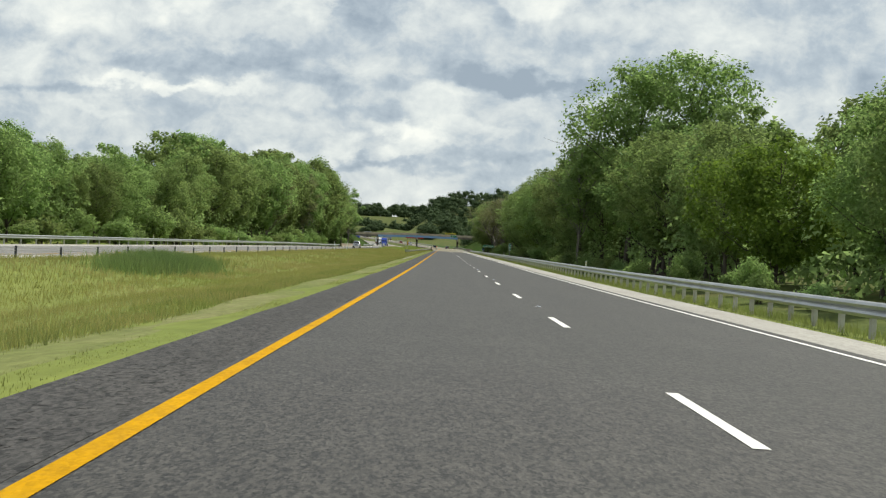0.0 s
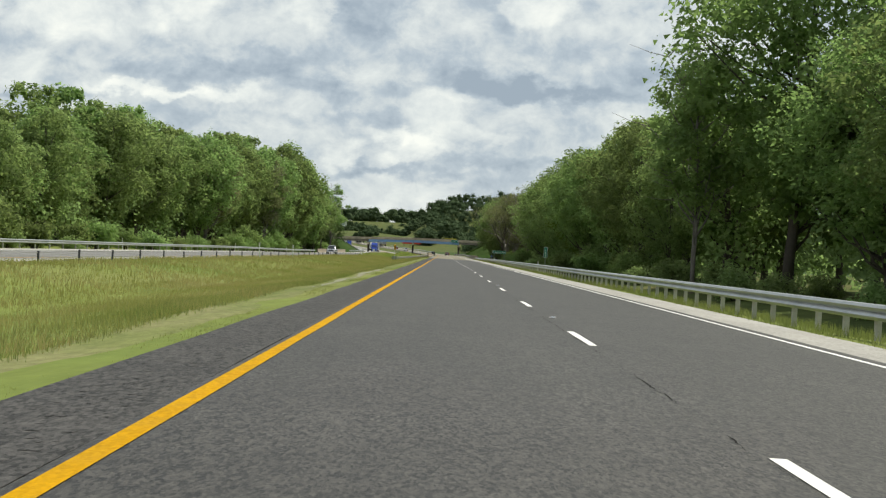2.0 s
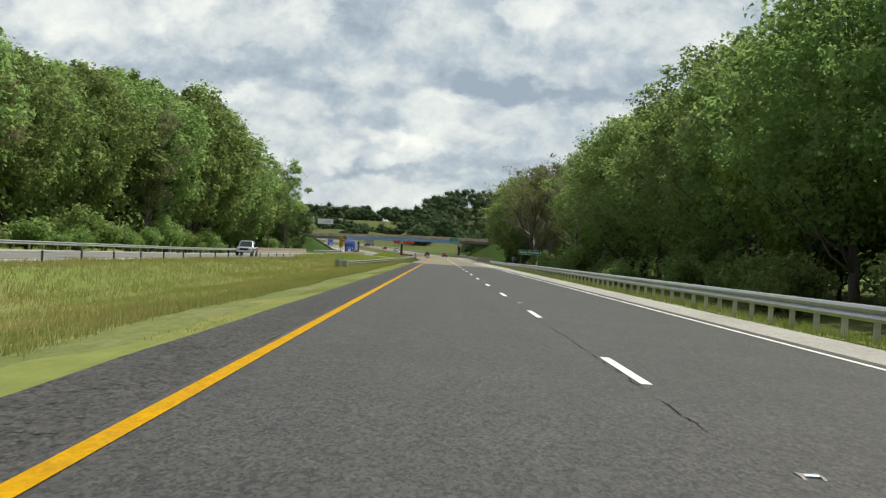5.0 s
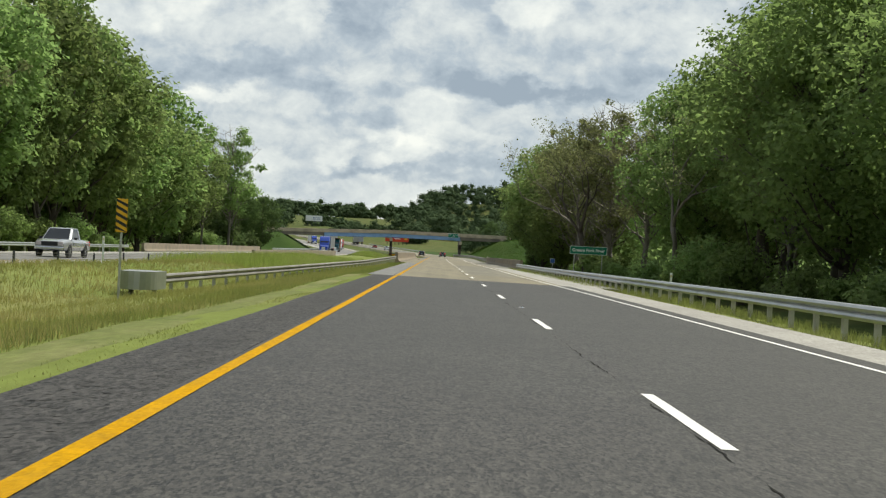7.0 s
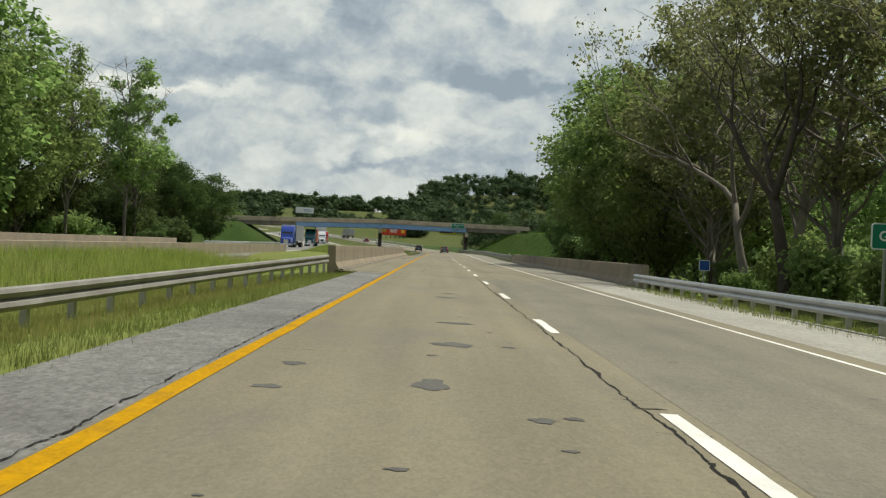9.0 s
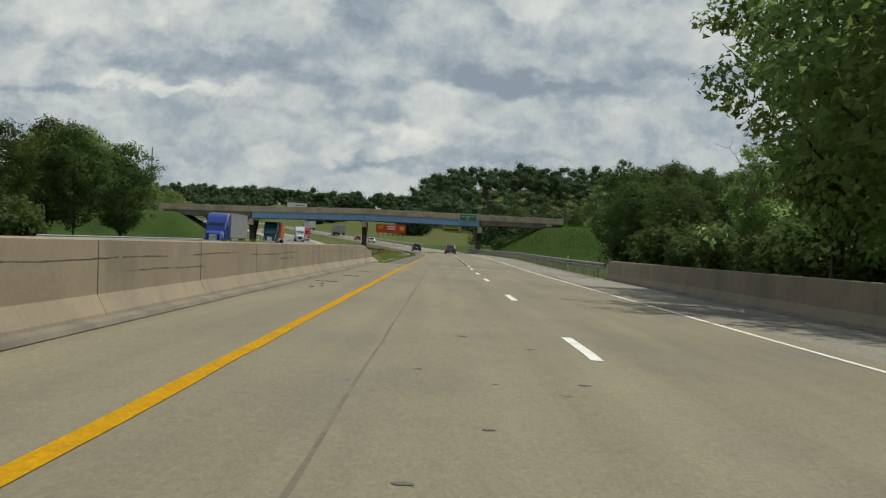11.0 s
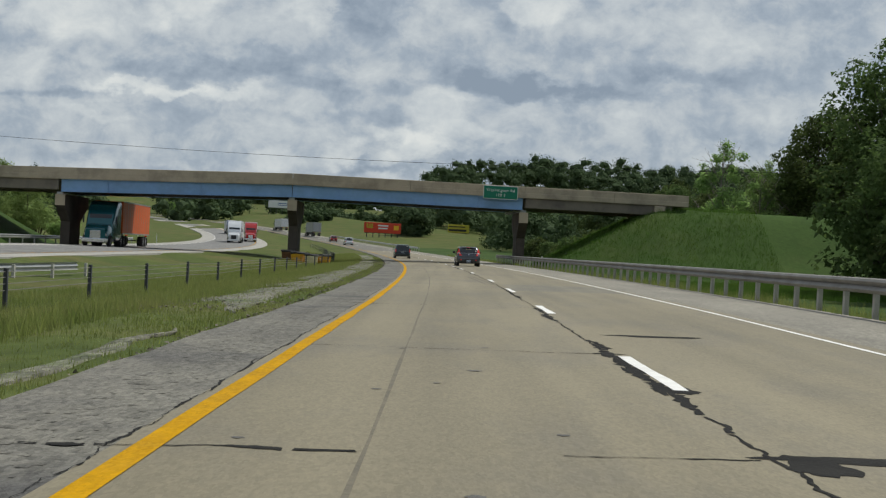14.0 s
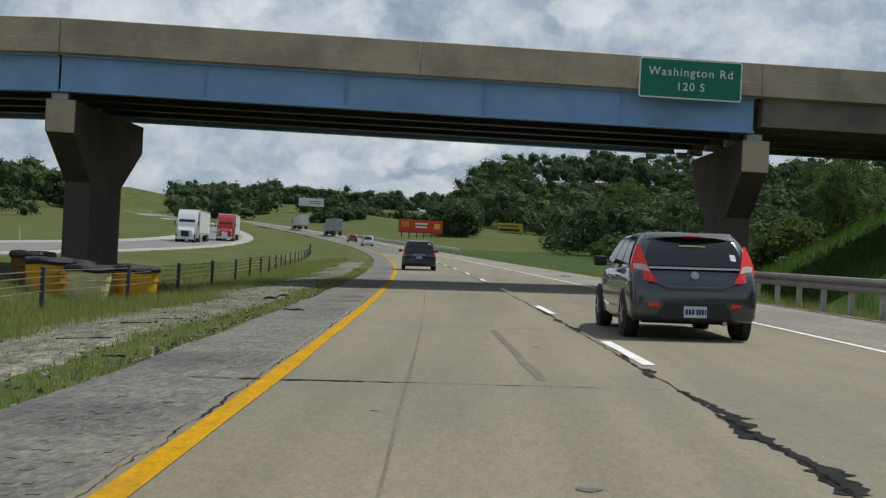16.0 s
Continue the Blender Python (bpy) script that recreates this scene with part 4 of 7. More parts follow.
# ---- gravel and bare soil beside the inner shoulder ----
def make_gravel():
    rng = random.Random(29)

    def surf(s, l):
        x, y = at(s, l)
        return ground_z(x, y) + np.where(s > 400, 0.035, 0.02)
    for s0, s1, a, b in ((110, 154, -4.12, -3.62), (556, 705, -6.5, -3.7), (497, 552, -4.5, -3.6)):
        ss = np.arange(s0, s1, 0.6)
        verts, faces = [], []
        n, drift = 7, 0.0
        for i, s in enumerate(ss):
            drift = drift * 0.8 + rng.gauss(0, 0.11)
            e = min(1, (s - s0) / 8, (s1 - s) / 8) * max(0.25, 0.72 + drift + 0.3 * math.sin(s * 0.7) * math.sin(s * 0.23 + 1))
            for j in range(n):
                b2 = b - 0.22 * abs(math.sin(s * 1.3) * math.sin(s * 0.37 + 2)) - 0.1 * random.random() * (j == 0)
                l = b2 + (a - b2) * e * j / (n - 1)
                x, y = at(s, l)
                verts.append((float(x), float(y), float(surf(s, l)) - 0.07 * (s > 400) * (j in (0, n - 1))))
            if i:
                for j in range(n - 1):
                    faces.append(((i - 1) * n + j, (i - 1) * n + j + 1, i * n + j + 1, i * n + j))
        tagged(raw("gravel_strip", verts, faces, M["gravel" if s0 > 400 else "pale_soil"], smooth=True), "pale gravel and bare soil with thin grass", "gravel", kind="structure")


make_gravel()


def mown_strip():
    """The mown edge of the median: short pale grass with an uneven border."""
    rng = random.Random(17)
    verts, faces = [], []
    ss = np.arange(-60, 326, 1.5)
    off = 0.0
    for i, s in enumerate(ss):
        off = off * 0.85 + rng.gauss(0, 0.07)
        for f in (0.0, 0.5, 1.0):
            l = -2.84 + (-1.45 + off) * f
            verts.append((l, float(s), zg(s, l) + 0.014 - 0.02 * (f == 0.0)))
        if i:
            for j in range(2):
                faces.append((3 * i - 3 + j, 3 * i + j, 3 * i + j + 1, 3 * i - 2 + j))
    tagged(raw("mown_verge", verts, faces, M["mown_grass"], smooth=True), "pale short mown grass along the asphalt shoulder", "grass verge", kind="structure")


# ---- guard rails and barriers ----
W_BEAM = [(0.0, 0.0), (0.045, -0.02), (0.075, -0.07), (0.045, -0.12), (0.0, -0.155), (0.045, -0.19), (0.075, -0.24), (0.045, -0.29), (0.0, -0.31),
          (-0.006, -0.31), (0.036, -0.285), (0.066, -0.24), (0.036, -0.2), (-0.006, -0.155), (0.036, -0.11), (0.066, -0.07), (0.036, -0.03), (-0.006, 0.0)]


def post_mesh():
    bm = boxed((0, 0, 0.02), (0.10, 0.15, 1.20), 0.008)
    me = bpy.data.meshes.new("post")
    bm.to_mesh(me)
    bm.free()
    me.materials.append(M["post_steel"])
    return me


POST = post_mesh()


def zg(s, l):
    x, y = at(s, l)
    return float(ground_z(x, y))


def guard_rail(s0, s1, lf, side, label, top=0.72, zf=None, step=1.905, posts=True, mate="galvanised"):
    """side: +1 if traffic passes on its left, so that the beam bulges left."""
    t = thing("guard_rail", label, "guard rail")
    zf = zf or (lambda s: float(zs(s, min(lf(s), 7.0) if lf(s) > 0 else lf(s))))
    sec = [(-side * o, h) for o, h in W_BEAM]
    ss = np.arange(s0, s1 + 0.1, 3.81)
    part("beam", sweep(sec, [(s, lf(s) - side * 0.17, zf(s) + top) for s in ss]), M[mate], t)
    if posts:
        for s in np.arange(s0 + 0.4, s1, step):
            p = mesh_ob("post", POST, None, t)
            p.matrix_local = along(s, lf(s), zf(s) + top - 0.66)
    return t


mown_strip()
guard_rail(-20, 396, lambda s: 8.0, 1, "galvanised steel guard rail on posts beside the pale shoulder", zf=lambda s: float(zs(s, 8.0) + np.interp(s, [0, 120, 300, 360], [-0.09, -0.06, -0.10, -0.18])))
guard_rail(484, 664, lambda s: float(np.interp(s, [484, 664], [8.2, 8.4])), 1, "galvanised steel guard rail along the wide shoulder", zf=lambda s: float(zs(s, 8.2)) + 0.08, mate="weathered_steel")
guard_rail(764, 930, lambda s: 8.4, 1, "galvanised steel guard rail on the far curve", zf=lambda s: float(zs(s, 8.2)) + 0.08, step=3.81)
# weathered_steel here stands in for the shade on a backlit face
guard_rail(307, 392, lambda s: float(np.interp(s, [307, 330, 360, 392], [-8.9, -7.3, -5.5, -4.25])), -1,
           "guard rail flaring away into the median grass, dull steel for its backlit face", top=0.66, mate="weathered_steel", zf=lambda s: float(np.interp(s, [307, 326, 359, 392], [-0.67, -0.55, -0.34, -0.02])))
guard_rail(-60, 405, lambda s: -33.4, -1, "pale guard rail on the far side of the opposite road", top=0.75, zf=lambda s: float(zo(s, 0)) - 0.05, step=3.81)
guard_rail(525, 700, lambda s: -33.4, -1, "pale guard rail on the far side of the opposite road", top=0.75, zf=lambda s: float(zo(s, 0)) - 0.05, step=3.81)
guard_rail(541, 589, lambda s: float(np.interp(s, [541, 589], [-17.6, -14.5])), 1, "short pale guard rail in the median beside the opposite road", top=0.62,
           zf=lambda s: -0.72, step=3.81)


def end_cushion():
    t = thing("crash_cushion", "rounded galvanised end terminal of the median guard rail", "crash cushion", m=Matrix.Translation((-8.95, 305.6, -0.62)))
    n = 10
    rings = []
    for z in (0.18, 0.72):
        rings.append([(0.55 * math.cos(math.pi * (1 + i / n)), 0.55 * math.sin(math.pi * (1 + i / n)) * 1.1, z) for i in range(n + 1)]
                     + [(0.55, 1.3, z), (-0.55, 1.3, z)])
    part("nose", loft(rings), M["galvanised"], t, "bent grey steel nose")
    for x in (-0.35, 0.35):
        part("post", boxed((x, 0.6, 0.1), (0.12, 0.16, 0.95), 0.01), M["post_wood"], t)


end_cushion()


def barrier(s0, s1, l, side, label, zf, high=0.92, panel=6.1):
    """A concrete bridge rail: sloped foot, upright face, panels between joints."""
    t = thing("concrete_barrier", label, "concrete barrier")
    sec = [(0, 0), (-0.13 * side, 0.0), (-0.11 * side, 0.10), (0.0, 0.30), (0.015 * side, high - 0.015), (0.03 * side, high), (0.27 * side, high), (0.30 * side, high - 0.02),
           (0.30 * side, -0.6), (0, -0.6)]
    s = s0
    while s < s1 - 0.5:
        e = min(s + panel, s1)
        part("panel", sweep(sec, [(q, l, zf(q)) for q in np.linspace(s + 0.008, e - 0.008, 3)]), M["barrier_concrete"], t)
        s = e
    part("kerb", sweep([(0.02 * side, 0), (-0.20 * side, 0.0), (-0.17 * side, 0.05), (0.02 * side, 0.06)], [(q, l - 0.10 * side, zf(q) + 0.004) for q in np.arange(s0 + 0.3, s1, 4.0)]),
         M["pier_concrete"], t, "grimy concrete lip at the foot")
    return t


def barrier_cracks(t, s0, s1, l, panel=6.1):
    """Dark open joints between the panels and long ragged cracks along the face, each a thin sliver on the concrete."""
    rng = random.Random(61)

    def sliver(pts, w0, w1, upright):
        verts, faces = [], []
        for i, (s, h) in enumerate(pts):
            w = rng.uniform(w0, w1) / 2
            for sg in (-1, 1):
                ss, hh = (s + sg * w, h) if upright else (s, h + sg * w)
                verts.append((l + 0.004 - 0.015 * (hh - 0.3) / 0.6, ss, float(zs(s, -4)) + hh))
            if i:
                faces.append((2 * i - 2, 2 * i - 1, 2 * i + 1, 2 * i))
        raw("crack", verts, faces, M["joint_dark"], t, "dark joint between panels" if upright else "long dark crack along the face")

    for s in np.arange(s0 + panel, s1, panel):
        sliver([(s, h) for h in np.linspace(0.31, 0.89, 6)], 0.022, 0.034, True)
    s = s0 + 1.0
    while s < s1 - 1:
        for base, keep, w in ((0.69, 0.85, 0.010), (0.57, 0.35, 0.008)):
            if rng.random() < keep:
                a = s + rng.uniform(0, 1.5)
                e, h, run = min(a + rng.uniform(2.5, 5.5), s1), base + rng.gauss(0, 0.012), []
                while a < e:
                    run.append((a, h))
                    h += rng.gauss(0, 0.004)
                    a += 0.25
                if len(run) > 2:
                    sliver(run, 0.2 * w, 1.5 * w, False)
        s += 5.2


rail = barrier(392, 483.6, -3.93, -1, "tan concrete bridge barrier with sloped foot, cracks and stains", lambda s: float(zs(s, -4)))
barrier_cracks(rail, 392, 483.6, -3.93)
barrier(396, 484, 8.2, 1, "weathered concrete bridge barrier in tree shade", lambda s: float(zs(s, 8.0)))
barrier(412, 506, -33.2, -1, "tan concrete bridge barrier of the opposite road", lambda s: float(zo(s, 0)), 0.95)
barrier(397, 500, -18.9, 1, "tan concrete barrier on the median side of the opposite bridge", lambda s: float(zo(s, 0)), 0.88)


def barrier_end():
    """The rail's last length, sloping down to a lower block with a flared foot, and steel hooks on its face."""
    l = -3.93
    t = thing("concrete_barrier", "low stained end block of the bridge barrier", "concrete barrier")
    rings = []
    for s, high, foot in ((483.61, 0.92, 0.13), (485.0, 0.87, 0.13), (486.5, 0.77, 0.14), (488.0, 0.68, 0.18), (489.8, 0.655, 0.24), (491.6, 0.65, 0.34), (491.65, 0.62, 0.34)):
        z = float(zs(s, -4))
        sec = [(0, 0), (foot, 0.0), (foot - 0.02, 0.10), (0.0, 0.30), (-0.015, high - 0.015), (-0.03, high), (-0.27, high), (-0.30, high - 0.02), (-0.30, -0.6), (0, -0.6)]
        rings.append([(l + o, s, z + h) for o, h in sec])
    part("panel", loft(rings), M["barrier_concrete"], t)
    for y in (490.6, 491.3):
        z = float(zs(y, -4))
        k = thing("steel_hooks", "rusty steel bar with three hooks on the barrier's face", "steel bar", "steel bars on the barrier")
        bm = boxed((l + 0.005, y, z + 0.47), (0.014, 0.018, 0.36))
        for h in (0.33, 0.47, 0.60):
            box(bm, (l + 0.025, y + 0.06, z + h), (0.03, 0.14, 0.022))
        part("bar", bm, M["dark_steel"], k)


barrier_end()


def cable_barrier(s0, s1, lf, step, label, high=0.82):
    t = thing("cable_barrier", label, "cable barrier")
    me = bpy.data.meshes.new("post")
    bm = boxed((0, 0, high + 0.08 - 0.55), (0.085, 0.10, 1.10), 0.01)
    bm.to_mesh(me)
    bm.free()
    me.materials.append(M["dark_post"])
    ss = np.arange(s0, s1, step)
    for s in ss:
        p = mesh_ob("post", me, None, t)
        p.matrix_local = along(s, lf(s), zg(s, lf(s))) @ Matrix.Rotation(random.uniform(-0.04, 0.04), 4, "X")
    for h in (high - 0.40, high - 0.26, high - 0.12, high):
        w = 0.008
        part("cable", sweep([(-w, -w), (w, -w), (w, w), (-w, w)], [(s, lf(s), zg(s, lf(s)) + h) for s in ss]), M["weathered_steel"], t)


cable_barrier(-40, 400, lambda s: -17.4, 6.1, "steel cable barrier on thin dark posts in the median grass", 0.46)
cable_barrier(556, 800, lambda s: float(np.interp(s, [556, 620, 644, 660, 700, 800], [-9.7, -8.8, -7.9, -7.9, -9.2, -9.7])), 6.2, "four-strand cable barrier on dark posts above the ditch")


# ---- overpass ----
def overpass():
    yaw = 0.1283
    m = Matrix.Translation((-0.37, 649.68, 0.39)) @ Matrix.Rotation(yaw, 4, "Z")
    t = thing("overpass", "highway overpass with tan concrete parapet and pale blue steel girders", "bridge", m=m)
    xl, xj1, xp, xj2, xr = -47.5, -33.8, -13.85, 7.0, 19.8
    fall = lambda x: float(np.interp(x, [-51, -33.8, -13.85], [-1.05, -0.62, 0.0]))
    bar = lambda a, b, y, z, wy, hz: loft([[(x, y + u * wy / 2, z + v * hz / 2 + fall(x)) for u, v in ((-1, -1), (1, -1), (1, 1), (-1, 1))] for x in (a, b)])
    # parapets, in lengths between open joints
    cuts = [xl - 3, xj1, -23.8, xp, -3.4, xj2, 15.3, xr + 2.5]
    for y, sg in ((0.0, 1), (9.6, -1)):
        for a, b in zip(cuts, cuts[1:]):
            sec = [(0, 5.88), (0, 6.28), (0.03 * sg, 6.30), (0.03 * sg, 6.86), (0.05 * sg, 6.88), (0.30 * sg, 6.88), (0.32 * sg, 6.3), (0.45 * sg, 6.05), (0.45 * sg, 5.88)]
            part("parapet", loft([[(x, y + o, z + fall(x)) for o, z in sec] for x in (a + 0.012, b - 0.012)]), M["bridge_concrete"], t)
    part("deck", loft([[(x, y, z + fall(x)) for y, z in ((0.15, 5.85), (9.45, 5.85), (9.45, 6.01), (0.15, 6.01))] for x in (xl - 2.5, xj1, xp, xr + 2.5)]), M["bridge_concrete"], t, "grey concrete deck slab")
    # steel plate girders over the two main spans: outer pair blue, inner three dark
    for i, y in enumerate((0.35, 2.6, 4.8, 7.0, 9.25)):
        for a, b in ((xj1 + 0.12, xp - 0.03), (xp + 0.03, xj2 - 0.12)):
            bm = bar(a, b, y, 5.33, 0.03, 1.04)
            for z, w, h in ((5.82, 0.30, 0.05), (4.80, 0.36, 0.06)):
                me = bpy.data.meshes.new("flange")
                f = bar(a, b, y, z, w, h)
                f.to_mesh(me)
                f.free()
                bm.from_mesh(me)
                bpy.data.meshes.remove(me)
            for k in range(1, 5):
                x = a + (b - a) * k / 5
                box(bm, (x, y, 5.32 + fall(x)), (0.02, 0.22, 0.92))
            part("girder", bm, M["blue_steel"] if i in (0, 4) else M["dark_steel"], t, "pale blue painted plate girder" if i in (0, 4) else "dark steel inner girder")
    # concrete beams of the end spans
    for a, b in ((xl - 1, xj1 - 0.12), (xj2 + 0.12, xr + 1)):
        for y in (0.4, 2.7, 4.8, 6.9, 9.2):
            part("end_beam", bar(a, b, y, 5.42, 0.42, 0.88), M["pier_concrete"], t, "grey concrete end-span beam")
    # hammerhead piers
    for x, zg0 in ((xj1, -0.6), (xp, -0.9), (xj2, -0.9)):
        w = 0.40
        dz = fall(x)
        prof = [(0.45, 4.55 + dz), (0.45, 3.62 + dz), (2.5, 2.25 + dz), (2.5, zg0), (6.0, zg0), (6.0, 2.25 + dz), (8.6, 3.62 + dz), (8.6, 4.55 + dz)]
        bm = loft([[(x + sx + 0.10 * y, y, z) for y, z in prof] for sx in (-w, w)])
        part("pier", bm, M["pier_shade"], t, "hammerhead concrete pier with stains, deck shade in its colour")
        # thin added box: its lighter concrete stands in for light on the cap
        part("cap_end", boxed((x + 0.045, 0.45, 4.08 + dz), (0.84, 0.10, 0.97), 0.02), M["bridge_concrete"], t, "tan plate added for the lit end of the pier cap")
        for y in (0.6, 2.7, 4.8, 6.9, 8.4):
            part("bearing", boxed((x, y, 4.66 + dz), (0.5, 0.28, 0.22), 0.02), M["galvanised"], t)
    # abutments
    for x in (xl - 1.8, xr - 0.2):
        part("abutment", boxed((x, 4.8, 4.6 + fall(x)), (1.0, 9.8, 2.4), 0.05), M["bridge_concrete"], t)
    # name sign fixed to the parapet
    s = thing("road_sign", "green overpass sign with white border naming the road", "road sign", m=m @ Matrix.Translation((4.73, -0.16, 6.22)))
    sign_panel(s, 3.15, 1.2, "sign_green", 0.09)
    lettering("Washington Rd", 0.35, M["sign_white"], s, Matrix.Translation((0, -0.035, 0.19)) @ FACING, spread=1.19, bold=0.002)
    lettering("120 S", 0.34, M["sign_white"], s, Matrix.Translation((0, -0.035, -0.24)) @ FACING, spread=1.17, bold=0.002)
    for x in (-1.1, 1.1):
        part("bracket", boxed((x, 0.09, 0), (0.08, 0.14, 1.0)), M["weathered_steel"], s)


def rounded(w, h, r, y0, y1, n=5):
    pts = []
    for cx, cz, a0 in ((w / 2 - r, h / 2 - r, 0), (-w / 2 + r, h / 2 - r, 90), (-w / 2 + r, -h / 2 + r, 180), (w / 2 - r, -h / 2 + r, 270)):
        for i in range(n + 1):
            a = radians(a0 + 90 * i / n)
            pts.append((cx + r * math.cos(a), cz + r * math.sin(a)))
    return loft([[(x, y, z) for x, z in pts] for y in (y0, y1)])


def sign_panel(t, w, h, face, r=0.08):
    part("border", rounded(w, h, r, -0.02, 0.02), M["sign_white"], t, "white reflective border")
    part("panel", rounded(w - 0.09, h - 0.09, max(r - 0.04, 0.01), -0.028, -0.01), M[face], t)


overpass()


# ---- road signs, markers, barrels, boards, poles ----
def post_sign(name, s, l, z, w, h, face, label, posts, top, text=(), yaw=0.0):
    m = Matrix.Translation((*(float(v) for v in at(s, l)), z)) @ Matrix.Rotation(yaw, 4, "Z")
    t = thing(name, label, "road sign", m=m)
    zc = top - z - h / 2
    for x in posts:
        part("post", boxed((x, 0.06, (top - z) / 2 - 0.45), (0.07, 0.06, top - z + 0.8), 0.006), M["galvanised"], t)
    e = part("border", rounded(w, h, min(w, h) * 0.12, -0.015, 0.015), M["sign_white"], t, "white reflective border")
    e.matrix_local = Matrix.Translation((0, 0, zc))
    p = part("panel", rounded(w - 0.07, h - 0.07, min(w, h) * 0.08, -0.024, -0.01), M[face], t)
    p.matrix_local = Matrix.Translation((0, 0, zc))
    for tx, size, dz in text:
        lettering(tx, size, M["sign_white"], t, Matrix.Translation((0, -0.028, zc + dz)) @ FACING, bold=0.008)
    return t


post_sign("river_sign", 377.6, 12.85, -1.1, 3.2, 0.70, "sign_green", "green river sign with white words on two posts", (-1.2, 1.2), 2.32, (("Greens Fork River", 0.37, 0.0),))
post_sign("mile_marker", 216.0, 10.9, -0.7, 0.40, 1.15, "sign_green", "tall narrow green mile marker on a post", (0.0,), 2.3,
          (("1", 0.30, 0.22), ("4", 0.30, -0.08), ("1", 0.30, -0.38)))
post_sign("blue_marker", 402.0, 12.0, -1.0, 0.50, 0.50, "sign_blue", "small blue marker sign behind the barrier", (0.0,), 1.15, ())
post_sign("blue_marker", 672.0, 16.7, -0.9, 0.58, 0.44, "sign_blue", "small blue reference sign beyond the overpass", (0.0,), 1.66, ())


def hazard_sign():
    t = thing("hazard_marker", "yellow and black striped hazard marker on a steel post", "road sign", m=Matrix.Translation((-8.85, 302.8, -0.45)))
    part("post", boxed((0, 0.05, 1.1), (0.06, 0.05, 2.9), 0.006), M["galvanised"], t)
    part("panel", boxed((0, 0, 2.12), (0.31, 0.02, 0.92), 0.008), M["sign_yellow"], t)
    for i in range(5):
        z = 1.74 + i * 0.19
        vs = [(-0.153, -0.014, z + 0.10), (-0.153, -0.014, z + 0.01), (0.153, -0.014, z - 0.16 + 0.01), (0.153, -0.014, z - 0.16 + 0.10)]
        vs = [(x, y, min(max(q, 1.665), 2.575)) for x, y, q in vs]
        raw("stripe", vs + [(x, -0.0105, q) for x, _, q in vs], [(0, 1, 2, 3), (7, 6, 5, 4), (0, 4, 5, 1), (1, 5, 6, 2), (2, 6, 7, 3), (3, 7, 4, 0)], M["sign_black"], t, "black diagonal stripe")


hazard_sign()


def delineator(s, l, z, lean=0.0):
    t = thing("delineator_post", "slim white delineator post with reflector", "delineator", "delineators",
              m=Matrix.Translation((*(float(v) for v in at(s, l)), z)) @ Matrix.Rotation(lean, 4, "Y"))
    part("stake", boxed((0, 0, 0.62), (0.10, 0.03, 1.40), 0.008), M["sign_white"], t)
    part("reflector", boxed((0, -0.022, 1.20), (0.075, 0.015, 0.11), 0.004), M["barrel_cream"], t)


for s, l, lean in ((88, 9.6, 0.03), (208.7, 9.6, 0.0), (320.5, 9.6, 0.0), (520, 9.7, 0.02), (640, 9.7, 0.0)):
    delineator(s, l, float(zs(s, l)) - 0.45, lean)
for s, l in ((150, -34.2), (212, -34.2), (285, -34.2), (214, -16.4), (188, -16.2), (330, -16.4), (352, -34.0), (466, -34.4), (705, -33.8), (725, -33.8)):
    delineator(s, l, zg(s, l), random.uniform(-0.08, 0.08))


def barrels():
    spots = [(-13.0, 644.8, "barrel_yellow"), (-11.75, 644.3, "barrel_cream"), (-10.75, 645.2, "barrel_yellow"), (-12.7, 646.2, "barrel_yellow"), (-11.5, 645.8, "barrel_cream"),
             (-14.0, 646.4, "barrel_rust"), (-12.0, 647.3, "barrel_yellow")]
    for x, y, m in spots:
        z = float(ground_z(x, y))
        lab = {"barrel_yellow": "yellow plastic sand barrel with black lid", "barrel_cream": "faded cream sand barrel with black lid", "barrel_rust": "rusty brown drum beside the pier"}[m]
        t = thing("crash_barrel", lab, "crash barrel", "sand barrels at the pier", m=Matrix.Translation((x, y, z)))
        n = 20
        prof = [(0.48, -0.1), (0.50, 0.0), (0.53, 0.22), (0.54, 0.25), (0.55, 0.48), (0.57, 0.51), (0.58, 0.76), (0.55, 0.80)]
        part("drum", loft([[(r * math.cos(2 * math.pi * i / n), r * math.sin(2 * math.pi * i / n), h) for i in range(n)] for r, h in prof]), M[m], t)
        prof = [(0.61, 0.74), (0.64, 0.82), (0.60, 0.89), (0.36, 0.93), (0.05, 0.90)]
        sag = [0.035 * math.sin(3 * 6.283 * i / n + x) + 0.02 * math.sin(5 * 6.283 * i / n + y) for i in range(n)]
        part("lid", loft([[(r * (1 + sag[i]) * math.cos(2 * math.pi * i / n), r * (1 + sag[i]) * math.sin(2 * math.pi * i / n), h + sag[i] * r) for i in range(n)] for r, h in prof]), M["black_plastic"], t, "black lid")


barrels()


